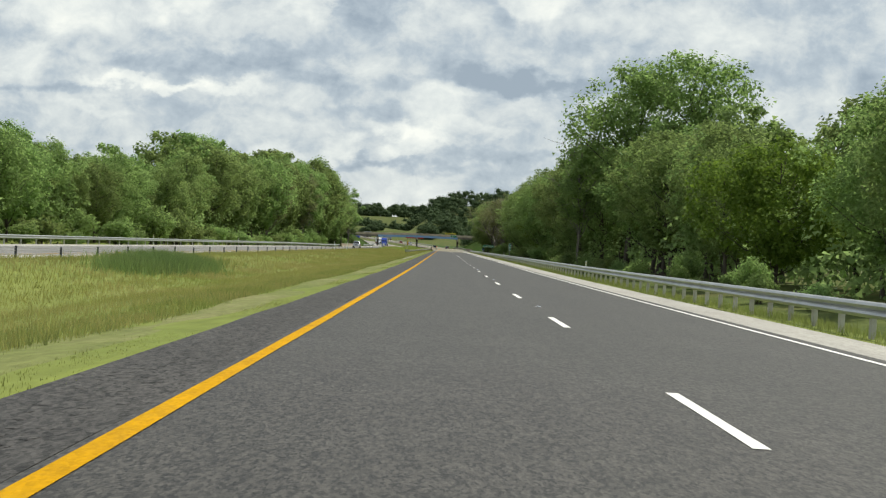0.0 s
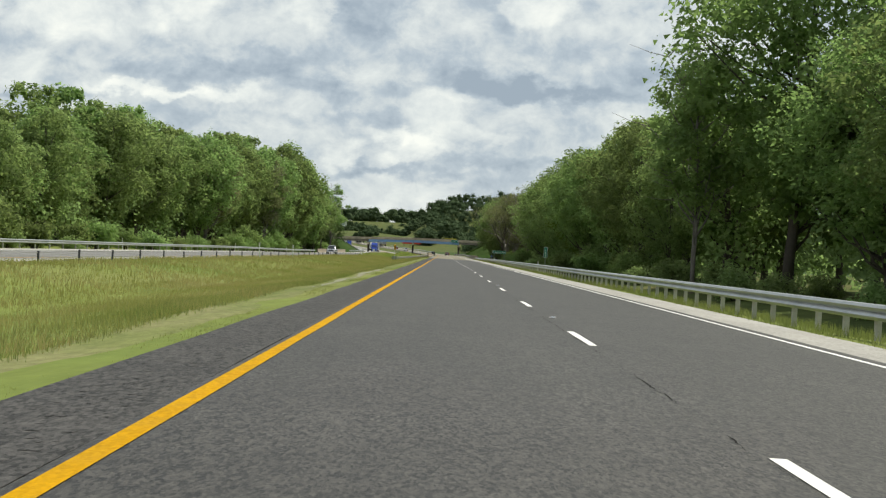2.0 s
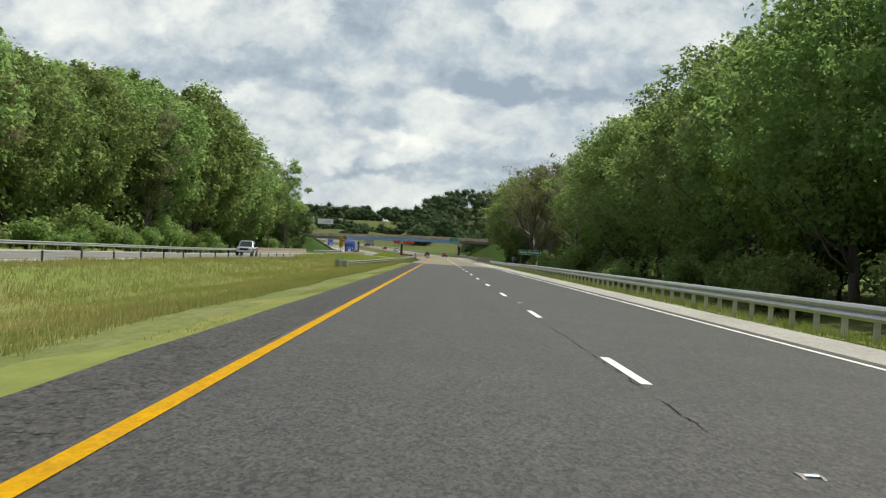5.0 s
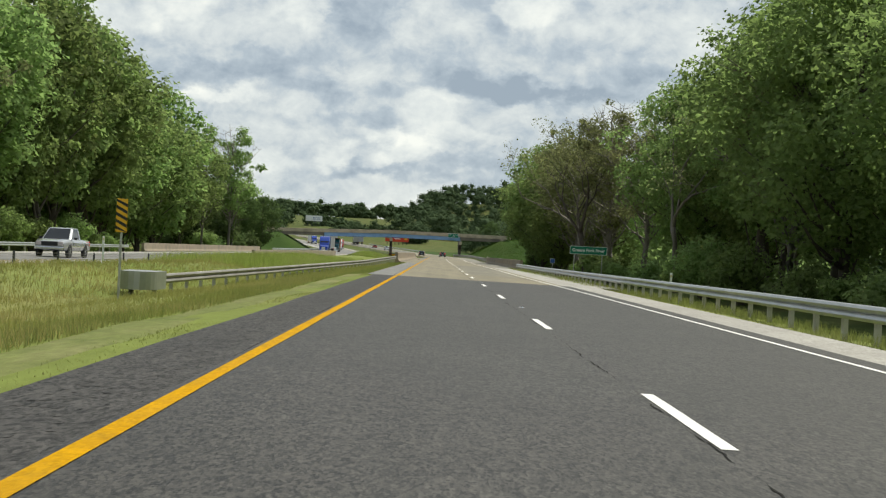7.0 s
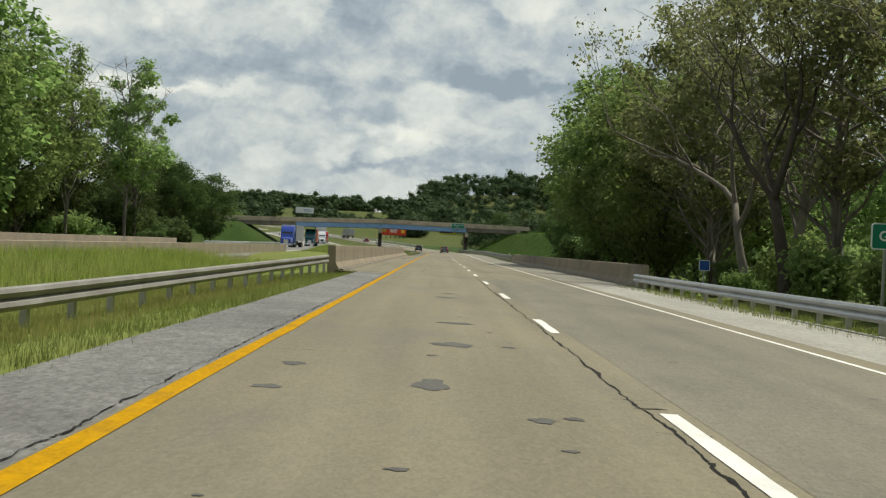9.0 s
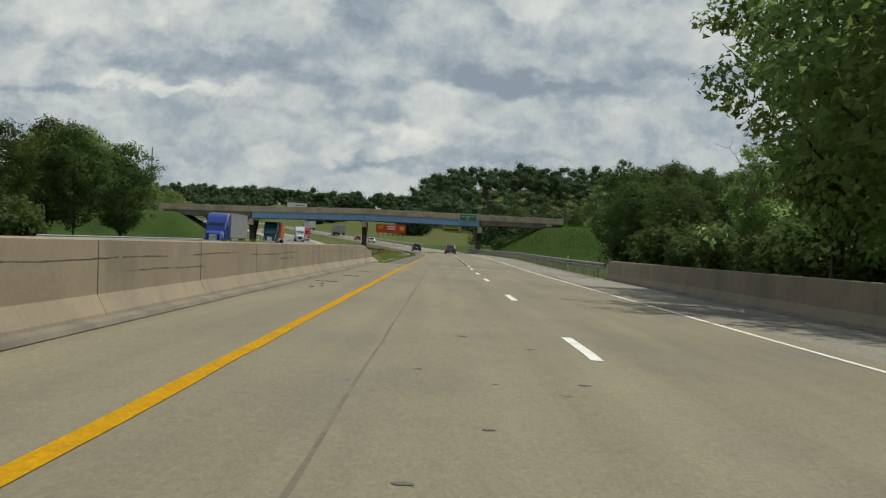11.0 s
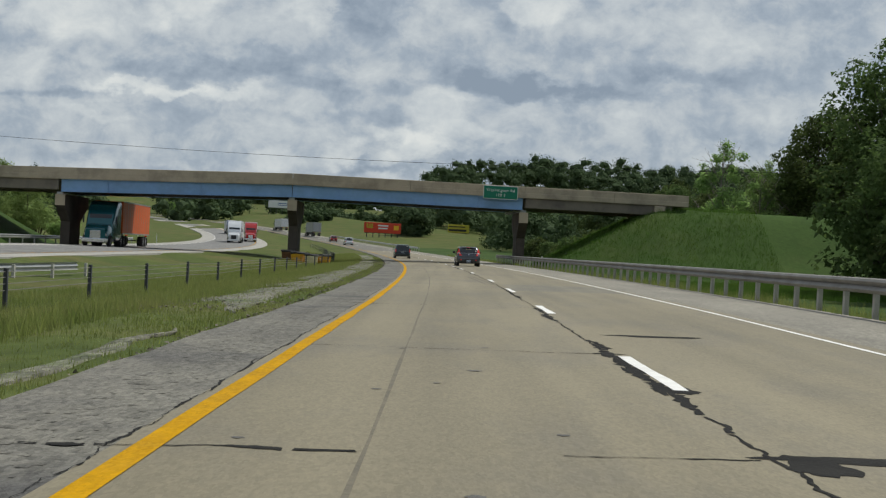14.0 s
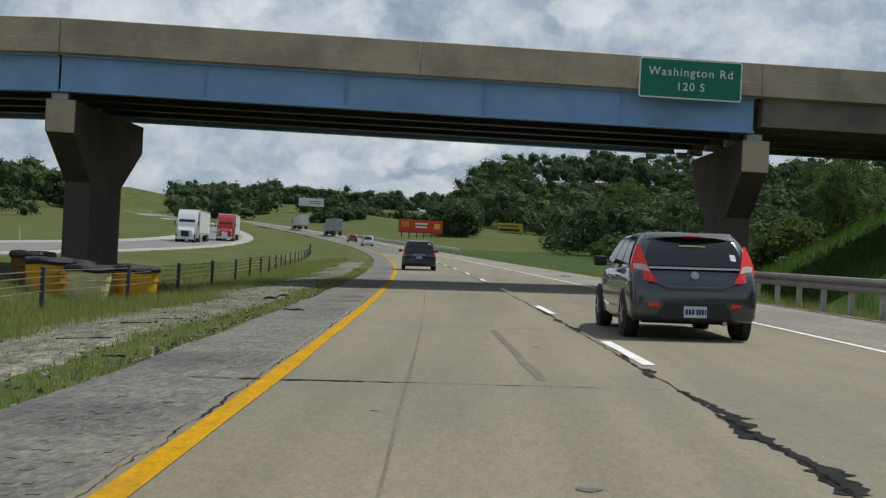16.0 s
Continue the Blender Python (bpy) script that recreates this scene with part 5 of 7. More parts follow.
def billboard(name, x, y, z, w, h, face, label, bars, legs, yaw=0.0):
    m = Matrix.Translation((x, y, z)) @ Matrix.Rotation(yaw, 4, "Z")
    t = thing(name, label, "billboard", m=m)
    part("panel", boxed((0, 0, 0), (w, 0.25, h), 0.03), M[face], t)
    part("frame", boxed((0, 0.12, -h / 2 - 0.08), (w, 0.3, 0.14)), M["dark_steel"], t)
    for k in range(legs):
        lx = -w / 2 + w * (k + 0.5) / legs
        bot = float(ground_z(x + lx, y)) - z - 0.5
        part("leg", boxed((lx, 0.35, (bot + h / 2) / 2), (0.3, 0.3, h / 2 - bot), 0.02), M["dark_steel"], t)
    for bx, bz, bw, bh, mm in bars:
        part("print", boxed((bx, -0.135, bz), (bw, 0.02, bh)), M[mm], t, "printed block on the board")
    return t


billboard("billboard", -23.6, 999, 8.4, 13.4, 3.7, "bill_red", "red roadside billboard with pale lettering blocks", ((-4.6, 0, 2.2, 0.5, "bill_yellow"), (-4.6, 0.75, 0.5, 1.2, "bill_yellow"),
          (-3.8, 0.6, 0.5, 1.6, "bill_yellow"), (-5.5, 0.6, 0.5, 1.6, "bill_yellow"), (0.2, 0.8, 3.8, 0.5, "bill_white"), (0.2, -0.2, 3.4, 0.5, "bill_white"), (5.0, 0.2, 1.8, 1.6, "sign_yellow")), 6, 0.12)
billboard("billboard", 4.8, 1092, 11.2, 9.3, 3.6, "bill_yellow", "yellow roadside billboard with dark lettering bars", ((-0.6, 0.8, 7.2, 0.5, "sign_black"), (-0.4, -0.7, 7.8, 0.9, "sign_black")), 4, 0.1)
billboard("billboard", -101.7, 1307, 24.4, 13.6, 4.4, "bill_white", "white billboard above the far woods", ((2, 0.5, 6, 0.4, "sign_blue"), (2, -0.6, 6, 0.3, "sign_blue")), 4, 0.2)


def utility_poles():
    for x, y, top in ((-54.0, 655.0, 16.6), (-62.0, 611.0, 8.3), (62.0, 625.0, 10.4)):
        z = float(ground_z(x, y))
        t = thing("utility_pole", "slim grey wooden utility pole", "utility pole", m=Matrix.Translation((x, y, z)))
        part("shaft", cyl(bmesh.new(), (0, 0, -0.5), (0, 0, top - z), 0.17, 0.11, 10), M["post_wood"], t)
        part("insulator", cyl(bmesh.new(), (0, 0, top - z), (0, 0, top + 0.2 - z), 0.06, 0.05, 8), M["grey_trailer"], t)
    a, b = Vector((-62.0, 611.0, 8.4)), Vector((62.0, 625.0, 10.5))
    t = thing("power_line", "thin dark overhead wire sagging between poles", "power line")
    rings = []
    for i in range(41):
        f = i / 40
        p = a.lerp(b, f) - Vector((0, 0, 4 * 2.7 * f * (1 - f)))
        rings.append([p + Vector((0, 0.013 * math.cos(q), 0.013 * math.sin(q))) for q in (0, 2.1, 4.2)])
    part("wire", loft(rings), M["rubber"], t)


utility_poles()


def stones():
    """Loose stones on the gravel verge."""
    rng = np.random.default_rng(12)
    n = 9500
    s = np.concatenate([rng.uniform(556, 668, 6500), rng.uniform(496, 668, n - 6500)])
    l = np.concatenate([-3.6 - 2.9 * rng.uniform(0, 1, 6500) ** 1.3, -3.22 - np.abs(rng.normal(size=n - 6500)) * 0.10])
    x, y = at(s, l)
    c = np.stack([x, y, ground_z(x, y) + 0.03], 1)
    r = (0.014 + 0.030 * rng.uniform(0, 1, n) ** 3)[:, None]
    ax = [rng.normal(size=(n, 3)) for _ in range(4)]
    p = [c + r * a / np.linalg.norm(a, axis=1)[:, None] * [1.2, 1.2, 0.8] for a in ax]
    co = np.concatenate([np.stack([p[i], p[j], p[k]], 1) for i, j, k in ((0, 1, 2), (0, 2, 3), (0, 3, 1), (1, 3, 2))])
    tagged(tris("gravel_stones", co, M["pier_concrete"]), "loose pale stones on the gravel verge", "gravel", kind="stuff")


stones()


def scrap(x, y, long, wide, turn, label, material="rubber", seed=1):
    """A curled scrap of tyre tread or wood lying on the ground."""
    rng = random.Random(seed)
    t = thing("road_debris", label, "debris", "scraps beside the road")
    pts = []
    for i in range(7):
        f = i / 6 - 0.5
        px, py = x + math.cos(turn) * f * long, y + math.sin(turn) * f * long
        s_, l_ = (float(v) for v in station(px, py))
        z = float(zs(s_, l_)) if -3.9 < l_ < 7.5 else float(ground_z(px, py)) + 0.03
        pts.append(((px, py), z + 0.01 * rng.random()))
    rings = []
    nx, ny = -math.sin(turn), math.cos(turn)
    for (px, py), z in pts:
        w, h = wide * rng.uniform(0.15, 0.4), wide * rng.uniform(0.12, 0.32)
        rings.append([(px - nx * w, py - ny * w, z), (px - nx * w * 0.7, py - ny * w * 0.7, z + h), (px + nx * w * 0.6, py + ny * w * 0.6, z + h * 1.1), (px + nx * w, py + ny * w, z + 0.004)])
    part("scrap", loft(rings), M[material], t)


for i, (x, y, lg, wd, a) in enumerate(((-6.02, 639.4, 0.55, 0.16, 0.2), (-4.67, 633.3, 0.35, 0.10, 0.1), (2.24, 673.6, 0.5, 0.12, 0.3), (-5.83, 625.6, 0.6, 0.05, 0.05), (-6.05, 628.5, 0.4, 0.06, 0.3),
                                    (-5.94, 629.8, 0.45, 0.05, -0.2), (-4.82, 623.4, 0.22, 0.08, 0.0))):
    scrap(x, y, lg, wd, a, "dark scrap of tyre tread on the verge", "rubber", i + 1)
for i, (x, y, lg, wd, a) in enumerate(((-3.04, 453.4, 0.55, 0.05, 0.15), (-2.87, 460.0, 0.5, 0.05, 0.05), (-2.98, 451.6, 0.12, 0.05, 1.0), (-2.86, 450.1, 0.10, 0.05, 0.4), (-2.98, 449.0, 0.10, 0.06, 0.2), (-2.86, 466.7, 0.4, 0.04, 0.1))):
    scrap(x, y, lg, wd, a, "dry stick fallen on the bridge deck", "bark", i + 20)


# ---- trees ----
def tube(path, radii, n):
    rings = []
    for i, p in enumerate(path):
        d = (path[min(i + 1, len(path) - 1)] - path[max(i - 1, 0)]).normalized()
        q = d.to_track_quat("Z", "Y").to_matrix()
        rings.append([p + q @ Vector((radii[i] * math.cos(2 * math.pi * k / n), radii[i] * math.sin(2 * math.pi * k / n), 0)) for k in range(n)])
    return rings


def add_tube(bm, path, radii, n):
    rings = [[bm.verts.new(p) for p in r] for r in tube(path, radii, n)]
    for a, b in zip(rings, rings[1:]):
        for i in range(n):
            bm.faces.new((a[i], a[(i + 1) % n], b[(i + 1) % n], b[i]))
    bm.faces.new(rings[-1])


def leaves_on(rng, centres, radii, n, size, flat=0.6, fuzz=0.25):
    """n leaf sprays as small triangles, spread over clumps, denser towards each clump's skin."""
    k = rng.choice(len(centres), n, p=radii ** 2 / (radii ** 2).sum())
    d = rng.normal(size=(n, 3))
    d /= np.linalg.norm(d, axis=1)[:, None]
    r = np.clip(np.abs(rng.normal(0.78, fuzz, n)), 0.0, 0.9 + 1.28 * fuzz)
    p = centres[k] + d * (radii[k] * r)[:, None] * np.array([1, 1, 0.8])
    nrm = d * 0.8 + rng.normal(size=(n, 3)) * 0.45 + np.array([0, 0, flat])
    nrm /= np.linalg.norm(nrm, axis=1)[:, None]
    a = np.cross(nrm, rng.normal(size=(n, 3)))
    a /= np.linalg.norm(a, axis=1)[:, None]
    b = np.cross(nrm, a)
    sz = size * rng.uniform(0.55, 1.4, n)[:, None]
    return np.stack([p - a * sz * 0.55 - b * sz * 0.3, p + a * sz * 0.55 - b * sz * 0.3, p + b * sz * 0.6 - nrm * sz * 0.15], 1)


def tree(seed, high, wide, leaves, size, leaf="leaf", bark="bark", bare=0.15, open_=0.0, label="", clumps=64, limbs=20, skirt=0.5, thick=1.0):
    """A broadleaf tree: tapered trunk, forking limbs, a domed crown of leaf clumps with gaps."""
    rng, r = np.random.default_rng(seed), random.Random(seed)
    t = thing("tree", label, "tree", "roadside trees")
    bm = bmesh.new()
    lean = Vector((r.uniform(-0.05, 0.05), r.uniform(-0.05, 0.05), 1))
    trunk = [lean * (high * 0.88 * i / 7) + Vector((r.uniform(-1, 1), r.uniform(-1, 1), 0)) * (0.012 * high * (i > 0)) for i in range(8)]
    trunk[0] = Vector((0, 0, -0.8))
    r0 = 0.015 * high * thick
    add_tube(bm, trunk, [r0 * (1.3 if i == 0 else 1) * (1 - 0.93 * i / 7) + 0.02 for i in range(8)], 7)
    cen, rad = [], []
    zc, hz = high * (bare + 1) / 2, high * (1 - bare) / 2
    for i in range(clumps):
        v = 1 - 2 * (i + 0.5) / clumps
        ang = i * 2.39996 + r.uniform(-0.4, 0.4)
        # domed above, narrowing towards the foot
        ring = math.sqrt(max(0.0, 1 - v * v)) if v > -0.2 else math.sqrt(max(0, 1 - v * v)) * (skirt + (1 - skirt) * (1 + v) / 0.8)
        k = r.uniform(0.45, 1.18)
        rr = wide * r.choice((0.045, 0.06, 0.08, 0.10, 0.14)) * r.uniform(0.85, 1.15)
        c = Vector((math.cos(ang) * ring * (wide / 2 - rr * 0.6) * k, math.sin(ang) * ring * (wide / 2 - rr * 0.6) * k, zc + v * (hz - rr * 0.7) * r.uniform(0.86, 1.0)))
        c += lean * 0 + Vector((lean.x, lean.y, 0)) * c.z
        if i % max(1, clumps // limbs) == 0:
            f = min(max(c.z / (high * 0.88) - 0.22, 0.12), 0.95) * 7
            base = trunk[int(f)].lerp(trunk[int(f) + 1], f - int(f))
            mid = base.lerp(c, 0.5) + Vector((0, 0, -0.05 * wide))
            rb = r0 * 0.36 * (1 - 0.1 * f)
            add_tube(bm, [base, mid, c], [rb + 0.03, rb * 0.6 + 0.02, 0.015], 4)
            if open_ > 0.2:
                for e in range(5):
                    q = mid.lerp(c, r.uniform(0.1, 0.9))
                    q2 = q + Vector((r.gauss(0, 1), r.gauss(0, 1), r.uniform(0.2, 1.4))) * (0.11 * wide)
                    add_tube(bm, [q, q.lerp(q2, 0.5) + Vector((0, 0, -0.1)), q2], [rb * 0.4 + 0.018, 0.02, 0.010], 4)
        if r.random() < open_:
            continue
        cen.append(c)
        rad.append(rr)
    # leaves inside the crown
    for i in range(8):
        cen.append(Vector((r.gauss(0, 0.1) * wide, r.gauss(0, 0.1) * wide, zc + r.uniform(-0.6, 0.5) * hz)))
        rad.append(wide * 0.14 * (1 - open_))
    me = bpy.data.meshes.new("trunk")
    bm.to_mesh(me)
    bm.free()
    mesh_ob("trunk", me, M[bark], t, "grey-brown trunk and limbs", True)
    cen, rad = np.array([tuple(c) for c in cen]), np.array(rad)
    tris("crown", leaves_on(rng, cen, rad, leaves, size), M[leaf], t)
    return t


def forked(seed, high, leaves, label, bark="bark", thick=1.0):
    """A half-dead tree: a short trunk that forks again and again into bent limbs, with few leaves left."""
    rng, r = np.random.default_rng(seed), random.Random(seed)
    t = thing("tree", label, "tree", "roadside trees")
    bm = bmesh.new()
    tips = []

    def limb(p, d, length, rad, depth):
        path, q, e = [p.copy()], p.copy(), d.copy()
        for i in range(4):
            e = (e + Vector((r.gauss(0, 0.16), r.gauss(0, 0.16), r.uniform(-0.02, 0.14)))).normalized()
            q = q + e * (length / 4)
            path.append(q.copy())
        add_tube(bm, path, [rad * (1 - 0.42 * i / 4) for i in range(5)], 6 if depth < 2 else 4)
        if depth >= 2:
            tips.append(q.copy())
        if depth == 5:
            return
        for k in range(3 if depth < 2 else 2):
            a = 2 * math.pi * (k / 3 + r.random() * 0.3)
            side = e.orthogonal().normalized()
            out = (Matrix.Rotation(a, 3, e) @ side) * r.uniform(0.45, 0.85)
            limb(q if k < 2 else path[3], (e + out).normalized(), length * r.uniform(0.58, 0.82), rad * r.uniform(0.42, 0.56), depth + 1)

    limb(Vector((0, 0, -0.6)), Vector((0.04, 0, 1)), high * 0.30, 0.021 * high * thick, 0)
    me = bpy.data.meshes.new("trunk")
    bm.to_mesh(me)
    bm.free()
    mesh_ob("trunk", me, M[bark], t, "forking trunk and limbs", True)
    c = np.array([tuple(p) for p in tips])
    tris("crown", leaves_on(rng, c, np.full(len(c), 0.04 * high), int(leaves * 1.8), 0.19), M["leaf_dry"], t)
    return t


def shrub(seed, high, wide, leaves, size, leaf, label):
    rng, r = np.random.default_rng(seed), random.Random(seed)
    t = thing("shrub", label, "shrub", "roadside shrubs")
    bm = bmesh.new()
    cen, rad = [], []
    for i in range(16):
        a = i * 2.399
        f = r.uniform(0.25, 1.0)
        tip = Vector((math.cos(a) * wide * 0.5 * f, math.sin(a) * wide * 0.5 * f, high * (1.02 - 0.55 * f * f) * r.uniform(0.6, 1.0)))
        add_tube(bm, [Vector((math.cos(a) * 0.15, math.sin(a) * 0.15, -0.3)), tip * 0.5 + Vector((0, 0, 0.1)), tip], [0.05, 0.035, 0.012], 5)
        cen.append(tip)
        rad.append(wide * r.uniform(0.15, 0.26))
        cen.append(tip * 0.6)
        rad.append(wide * r.uniform(0.15, 0.24))
    part("stem", bm, M["bark"], t)
    tris("foliage", leaves_on(rng, np.array([tuple(c) for c in cen]), np.array(rad), leaves, size), M[leaf], t)
    return t


def place(proto, x, y, scale, turn, z=None):
    zz = float(ground_z(x, y)) - 0.05 if z is None else z
    c = copy_thing(proto, Matrix.Translation((x, y, zz)) @ Matrix.Rotation(turn, 4, "Z"))
    k = scale * (0.9 + 0.3 * ((x * 7.31 + y * 3.77) % 1.0))
    c.scale = (k, scale * (0.9 + 0.3 * ((x * 3.17 + y * 9.13) % 1.0)), scale)
    return c


DENSE = "tall leafy green tree at the edge of the woods"
# crowns drawn at a height of 20 m and scaled in place
protos = [tree(21, 20, 12.5, 15000, 0.27, label=DENSE, clumps=150, open_=0.12), tree(22, 20, 14, 16500, 0.28, label=DENSE, clumps=170, open_=0.1), tree(23, 20, 11, 13500, 0.27, label=DENSE, skirt=0.7, clumps=130, open_=0.12),
          tree(24, 20, 12, 12500, 0.28, label="tall green tree with an open crown", open_=0.2, bare=0.2, clumps=130), tree(25, 20, 13.5, 16000, 0.28, bare=0.06, skirt=0.9, label=DENSE, clumps=160)]
back = [tree(31, 20, 12, 6500, 0.48, label="tall green tree deeper in the woods", clumps=90, limbs=6), tree(32, 20, 11, 6000, 0.48, label="tall green tree deeper in the woods", clumps=90, limbs=6),
        tree(33, 20, 13, 6500, 0.48, bare=0.08, label="broad green tree deeper in the woods", clumps=90, limbs=6)]
dry = [tree(41, 20, 12, 8500, 0.27, leaf="leaf_dry", bark="pale_bark", bare=0.22, open_=0.35, clumps=80, limbs=30, label="half-bare tree with pale branches and thin brownish leaves"),
       tree(42, 20, 12, 2200, 0.25, leaf="leaf_dry", bark="pale_bark", bare=0.25, open_=0.75, clumps=80, limbs=36, label="nearly dead tree with bare pale branches")]
snag = [forked(43, 20, 1500, "big half-dead tree with thick dark forking limbs"), forked(47, 20, 700, "nearly bare tree with pale forking branches", "pale_bark", 0.7)]
bright = [tree(51, 20, 22, 17000, 0.42, leaf="leaf_bright", bare=0.12, clumps=90, skirt=0.8, label="bright yellow-green tree in front of darker woods")]
thin = [tree(61, 20, 10, 6000, 0.28, thick=0.6, bark="pale_bark", bare=0.3, open_=0.4, clumps=50, limbs=22, label="slender tree with an airy crown and pale limbs")]
shrubs = [shrub(71, 4.0, 5.0, 2600, 0.27, "leaf", "dense green shrub at the wood's edge"), shrub(72, 3.0, 4.0, 2400, 0.25, "leaf_lifted", "light green shrub at the wood's edge"),
          shrub(73, 5.5, 5.5, 2800, 0.29, "leaf", "tall green shrub at the wood's edge")]
# trees and shrubs whose darkened leaf colour stands in for shade
deep = [tree(81, 20, 12, 12500, 0.32, leaf="leaf_shaded", bare=0.06, skirt=0.9, clumps=150, label="leafy green tree past the river, darkened as if backlit"), tree(82, 20, 13.5, 13500, 0.32, leaf="leaf_shaded", bare=0.06, skirt=0.85, clumps=160, label="broad green tree past the river, darkened as if backlit")]
deep_shrubs = [shrub(75, 4.0, 5.0, 1100, 0.44, "leaf_shaded", "green shrub below the woods, darkened as if shaded"), shrub(76, 5.5, 5.5, 1300, 0.46, "leaf_shaded", "tall green shrub below the woods, darkened as if shaded")]
afar = [tree(26, 20, 12.5, 9500, 0.36, label="tall leafy green tree beyond the opposite road", clumps=140, open_=0.08), tree(27, 20, 14, 10500, 0.36, label="tall leafy green tree beyond the opposite road", clumps=150, open_=0.08),
        tree(28, 20, 11.5, 9000, 0.36, label="tall leafy green tree beyond the opposite road", clumps=130, skirt=0.7)]
R_Y = [50, 75, 110, 128, 150, 180, 203, 230, 265, 314, 340, 374, 400, 520]
R_H = [11.4, 12.6, 14.2, 14.4, 18.8, 16.6, 17.2, 18.6, 20.8, 21.8, 20.6, 21.4, 20.2, 15.6]
L_Y = [110, 139, 190, 208, 240, 319, 407, 446, 475, 520]
L_H = [12.5, 12.0, 12.5, 14.5, 19.5, 23.5, 28.0, 29.5, 22.0, 15.0]


def woods():
    R = random.Random(77)
    spin = lambda: R.uniform(0, 6.28)
    right = lambda y: float(np.interp(y, R_Y, R_H)) / 20
    left = lambda y: float(np.interp(y, L_Y, L_H)) / 20
    # beside the driven road
    y = 56.0
    while y < 396:
        k = right(y) * R.uniform(0.74, 1.05)
        if not (150 < y < 176 or 70 < y < 92):
            place(R.choice(protos), R.uniform(20.0, 26), y, k, spin())
        y += 3.4 + 2.9 * k
    y = 50.0
    while y < 520:
        if not 398 < y < 456:
            place(R.choice(back), R.uniform(29, 34), y, right(y) * R.uniform(0.95, 1.2), spin())
        y += R.uniform(8, 10.5)
    # the tallest tree, its airy neighbour, and the bright one before them
    place(protos[1], 23.0, 163.0, 1.36, 0.6)
    place(protos[0], 29.0, 158.0, 1.42, 2.6)
    place(protos[2], 21.0, 172.0, 0.9, 1.1)
    place(thin[0], 17.0, 164.5, 0.92, 2.0)
    place(bright[0], 22.0, 85, 0.52, 0.3)
    place(protos[3], 26.0, 76, 0.5, 1.3)
    place(bright[0], 22.0, 262, 0.55, 2.3)
    # half-dead trees before the river
    place(snag[0], 15.2, 400, 0.95, 1.2)
    place(snag[1], 16.6, 412, 1.0, 0.4)
    place(snag[1], 19.0, 372, 0.95, 2.9)
    for x, yy, h, p in ((18.0, 402, 19, dry[0]), (18.5, 411, 21, dry[1]), (17.0, 424, 21, dry[0]), (20.5, 396, 18, dry[1]), (19.5, 434, 21, dry[0]), (18.0, 446, 22, dry[1]), (22, 288, 18, dry[0]), (21, 344, 17, dry[0])):
        place(p, x, yy, h / 20, spin())
    for x, yy, h in ((15.6, 457, 22), (17.2, 449, 20), (17.0, 463, 21), (14.8, 469, 17), (16.8, 441, 19), (24, 440, 19), (24, 455, 21), (25, 468, 22), (25, 484, 20), (28, 420, 18), (30, 500, 15)):
        place(R.choice(protos), x, yy, h / 20, spin())
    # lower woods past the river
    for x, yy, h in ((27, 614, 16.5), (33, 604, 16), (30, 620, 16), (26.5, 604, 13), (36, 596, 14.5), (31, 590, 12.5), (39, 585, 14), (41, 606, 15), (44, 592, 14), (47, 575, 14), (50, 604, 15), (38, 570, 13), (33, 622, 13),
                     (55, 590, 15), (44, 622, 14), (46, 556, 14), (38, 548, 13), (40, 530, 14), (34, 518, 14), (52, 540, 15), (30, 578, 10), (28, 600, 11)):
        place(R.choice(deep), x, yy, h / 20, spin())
    place(thin[0], 24.5, 522, 0.62, 1.0)
    place(thin[0], 26.5, 530, 0.55, 3.0)
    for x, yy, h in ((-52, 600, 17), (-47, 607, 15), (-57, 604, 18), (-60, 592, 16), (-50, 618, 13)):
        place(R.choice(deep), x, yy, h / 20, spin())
    place(thin[0], 30.8, 681, 0.83, 3.0)
    place(thin[0], 36.0, 684, 0.72, 1.0)
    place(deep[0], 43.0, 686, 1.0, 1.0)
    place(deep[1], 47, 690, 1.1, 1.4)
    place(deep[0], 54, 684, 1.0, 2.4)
    # beside the opposite road
    y = 116.0
    while y < 468:
        k = left(y) * R.uniform(0.76, 1.04)
        x0 = float(np.interp(y, [110, 320, 470], [-44, -43.5, -40.5]))
        place(R.choice(afar), x0 + R.uniform(-4.5, 1.0), y, k, spin())
        y += 3.6 + 2.9 * k
    y = 110.0
    while y < 466:
        place(R.choice(back), R.uniform(-56, -51), y, left(y) * R.uniform(0.92, 1.12), spin())
        y += R.uniform(8.5, 11.5)
    place(protos[1], -66, 336, 1.42, 0.2)
    place(thin[0], -38.5, 476, 1.1, 0.7)
    place(thin[0], -37.5, 496, 1.2, 2.7)
    place(thin[0], -38.5, 505, 1.1, 4.0)
    place(dry[0], -42.0, 300, 0.95, 1.0)
    place(dry[0], -42.0, 372, 1.1, 2.0)
    for x, yy, h in ((-69, 712, 14), (-74, 716, 19), (-79, 712, 23), (-85, 718, 25), (-91, 714, 25), (-97, 720, 24), (-82, 726, 22)):
        place(R.choice(protos), x, yy, h / 20, spin())
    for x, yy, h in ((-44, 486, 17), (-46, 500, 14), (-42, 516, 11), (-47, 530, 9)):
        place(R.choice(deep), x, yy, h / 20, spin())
    for x, yy, h in ((-60, 703, 11.5), (-65, 706, 12), (-57, 708, 9)):
        place(protos[4], x, yy, h / 20, spin())
    # shrubs along the wood's foot
    for i in range(64):
        yy = 60 + i * 6.9 + R.uniform(-2, 2)
        if 425 < yy < 465:
            continue
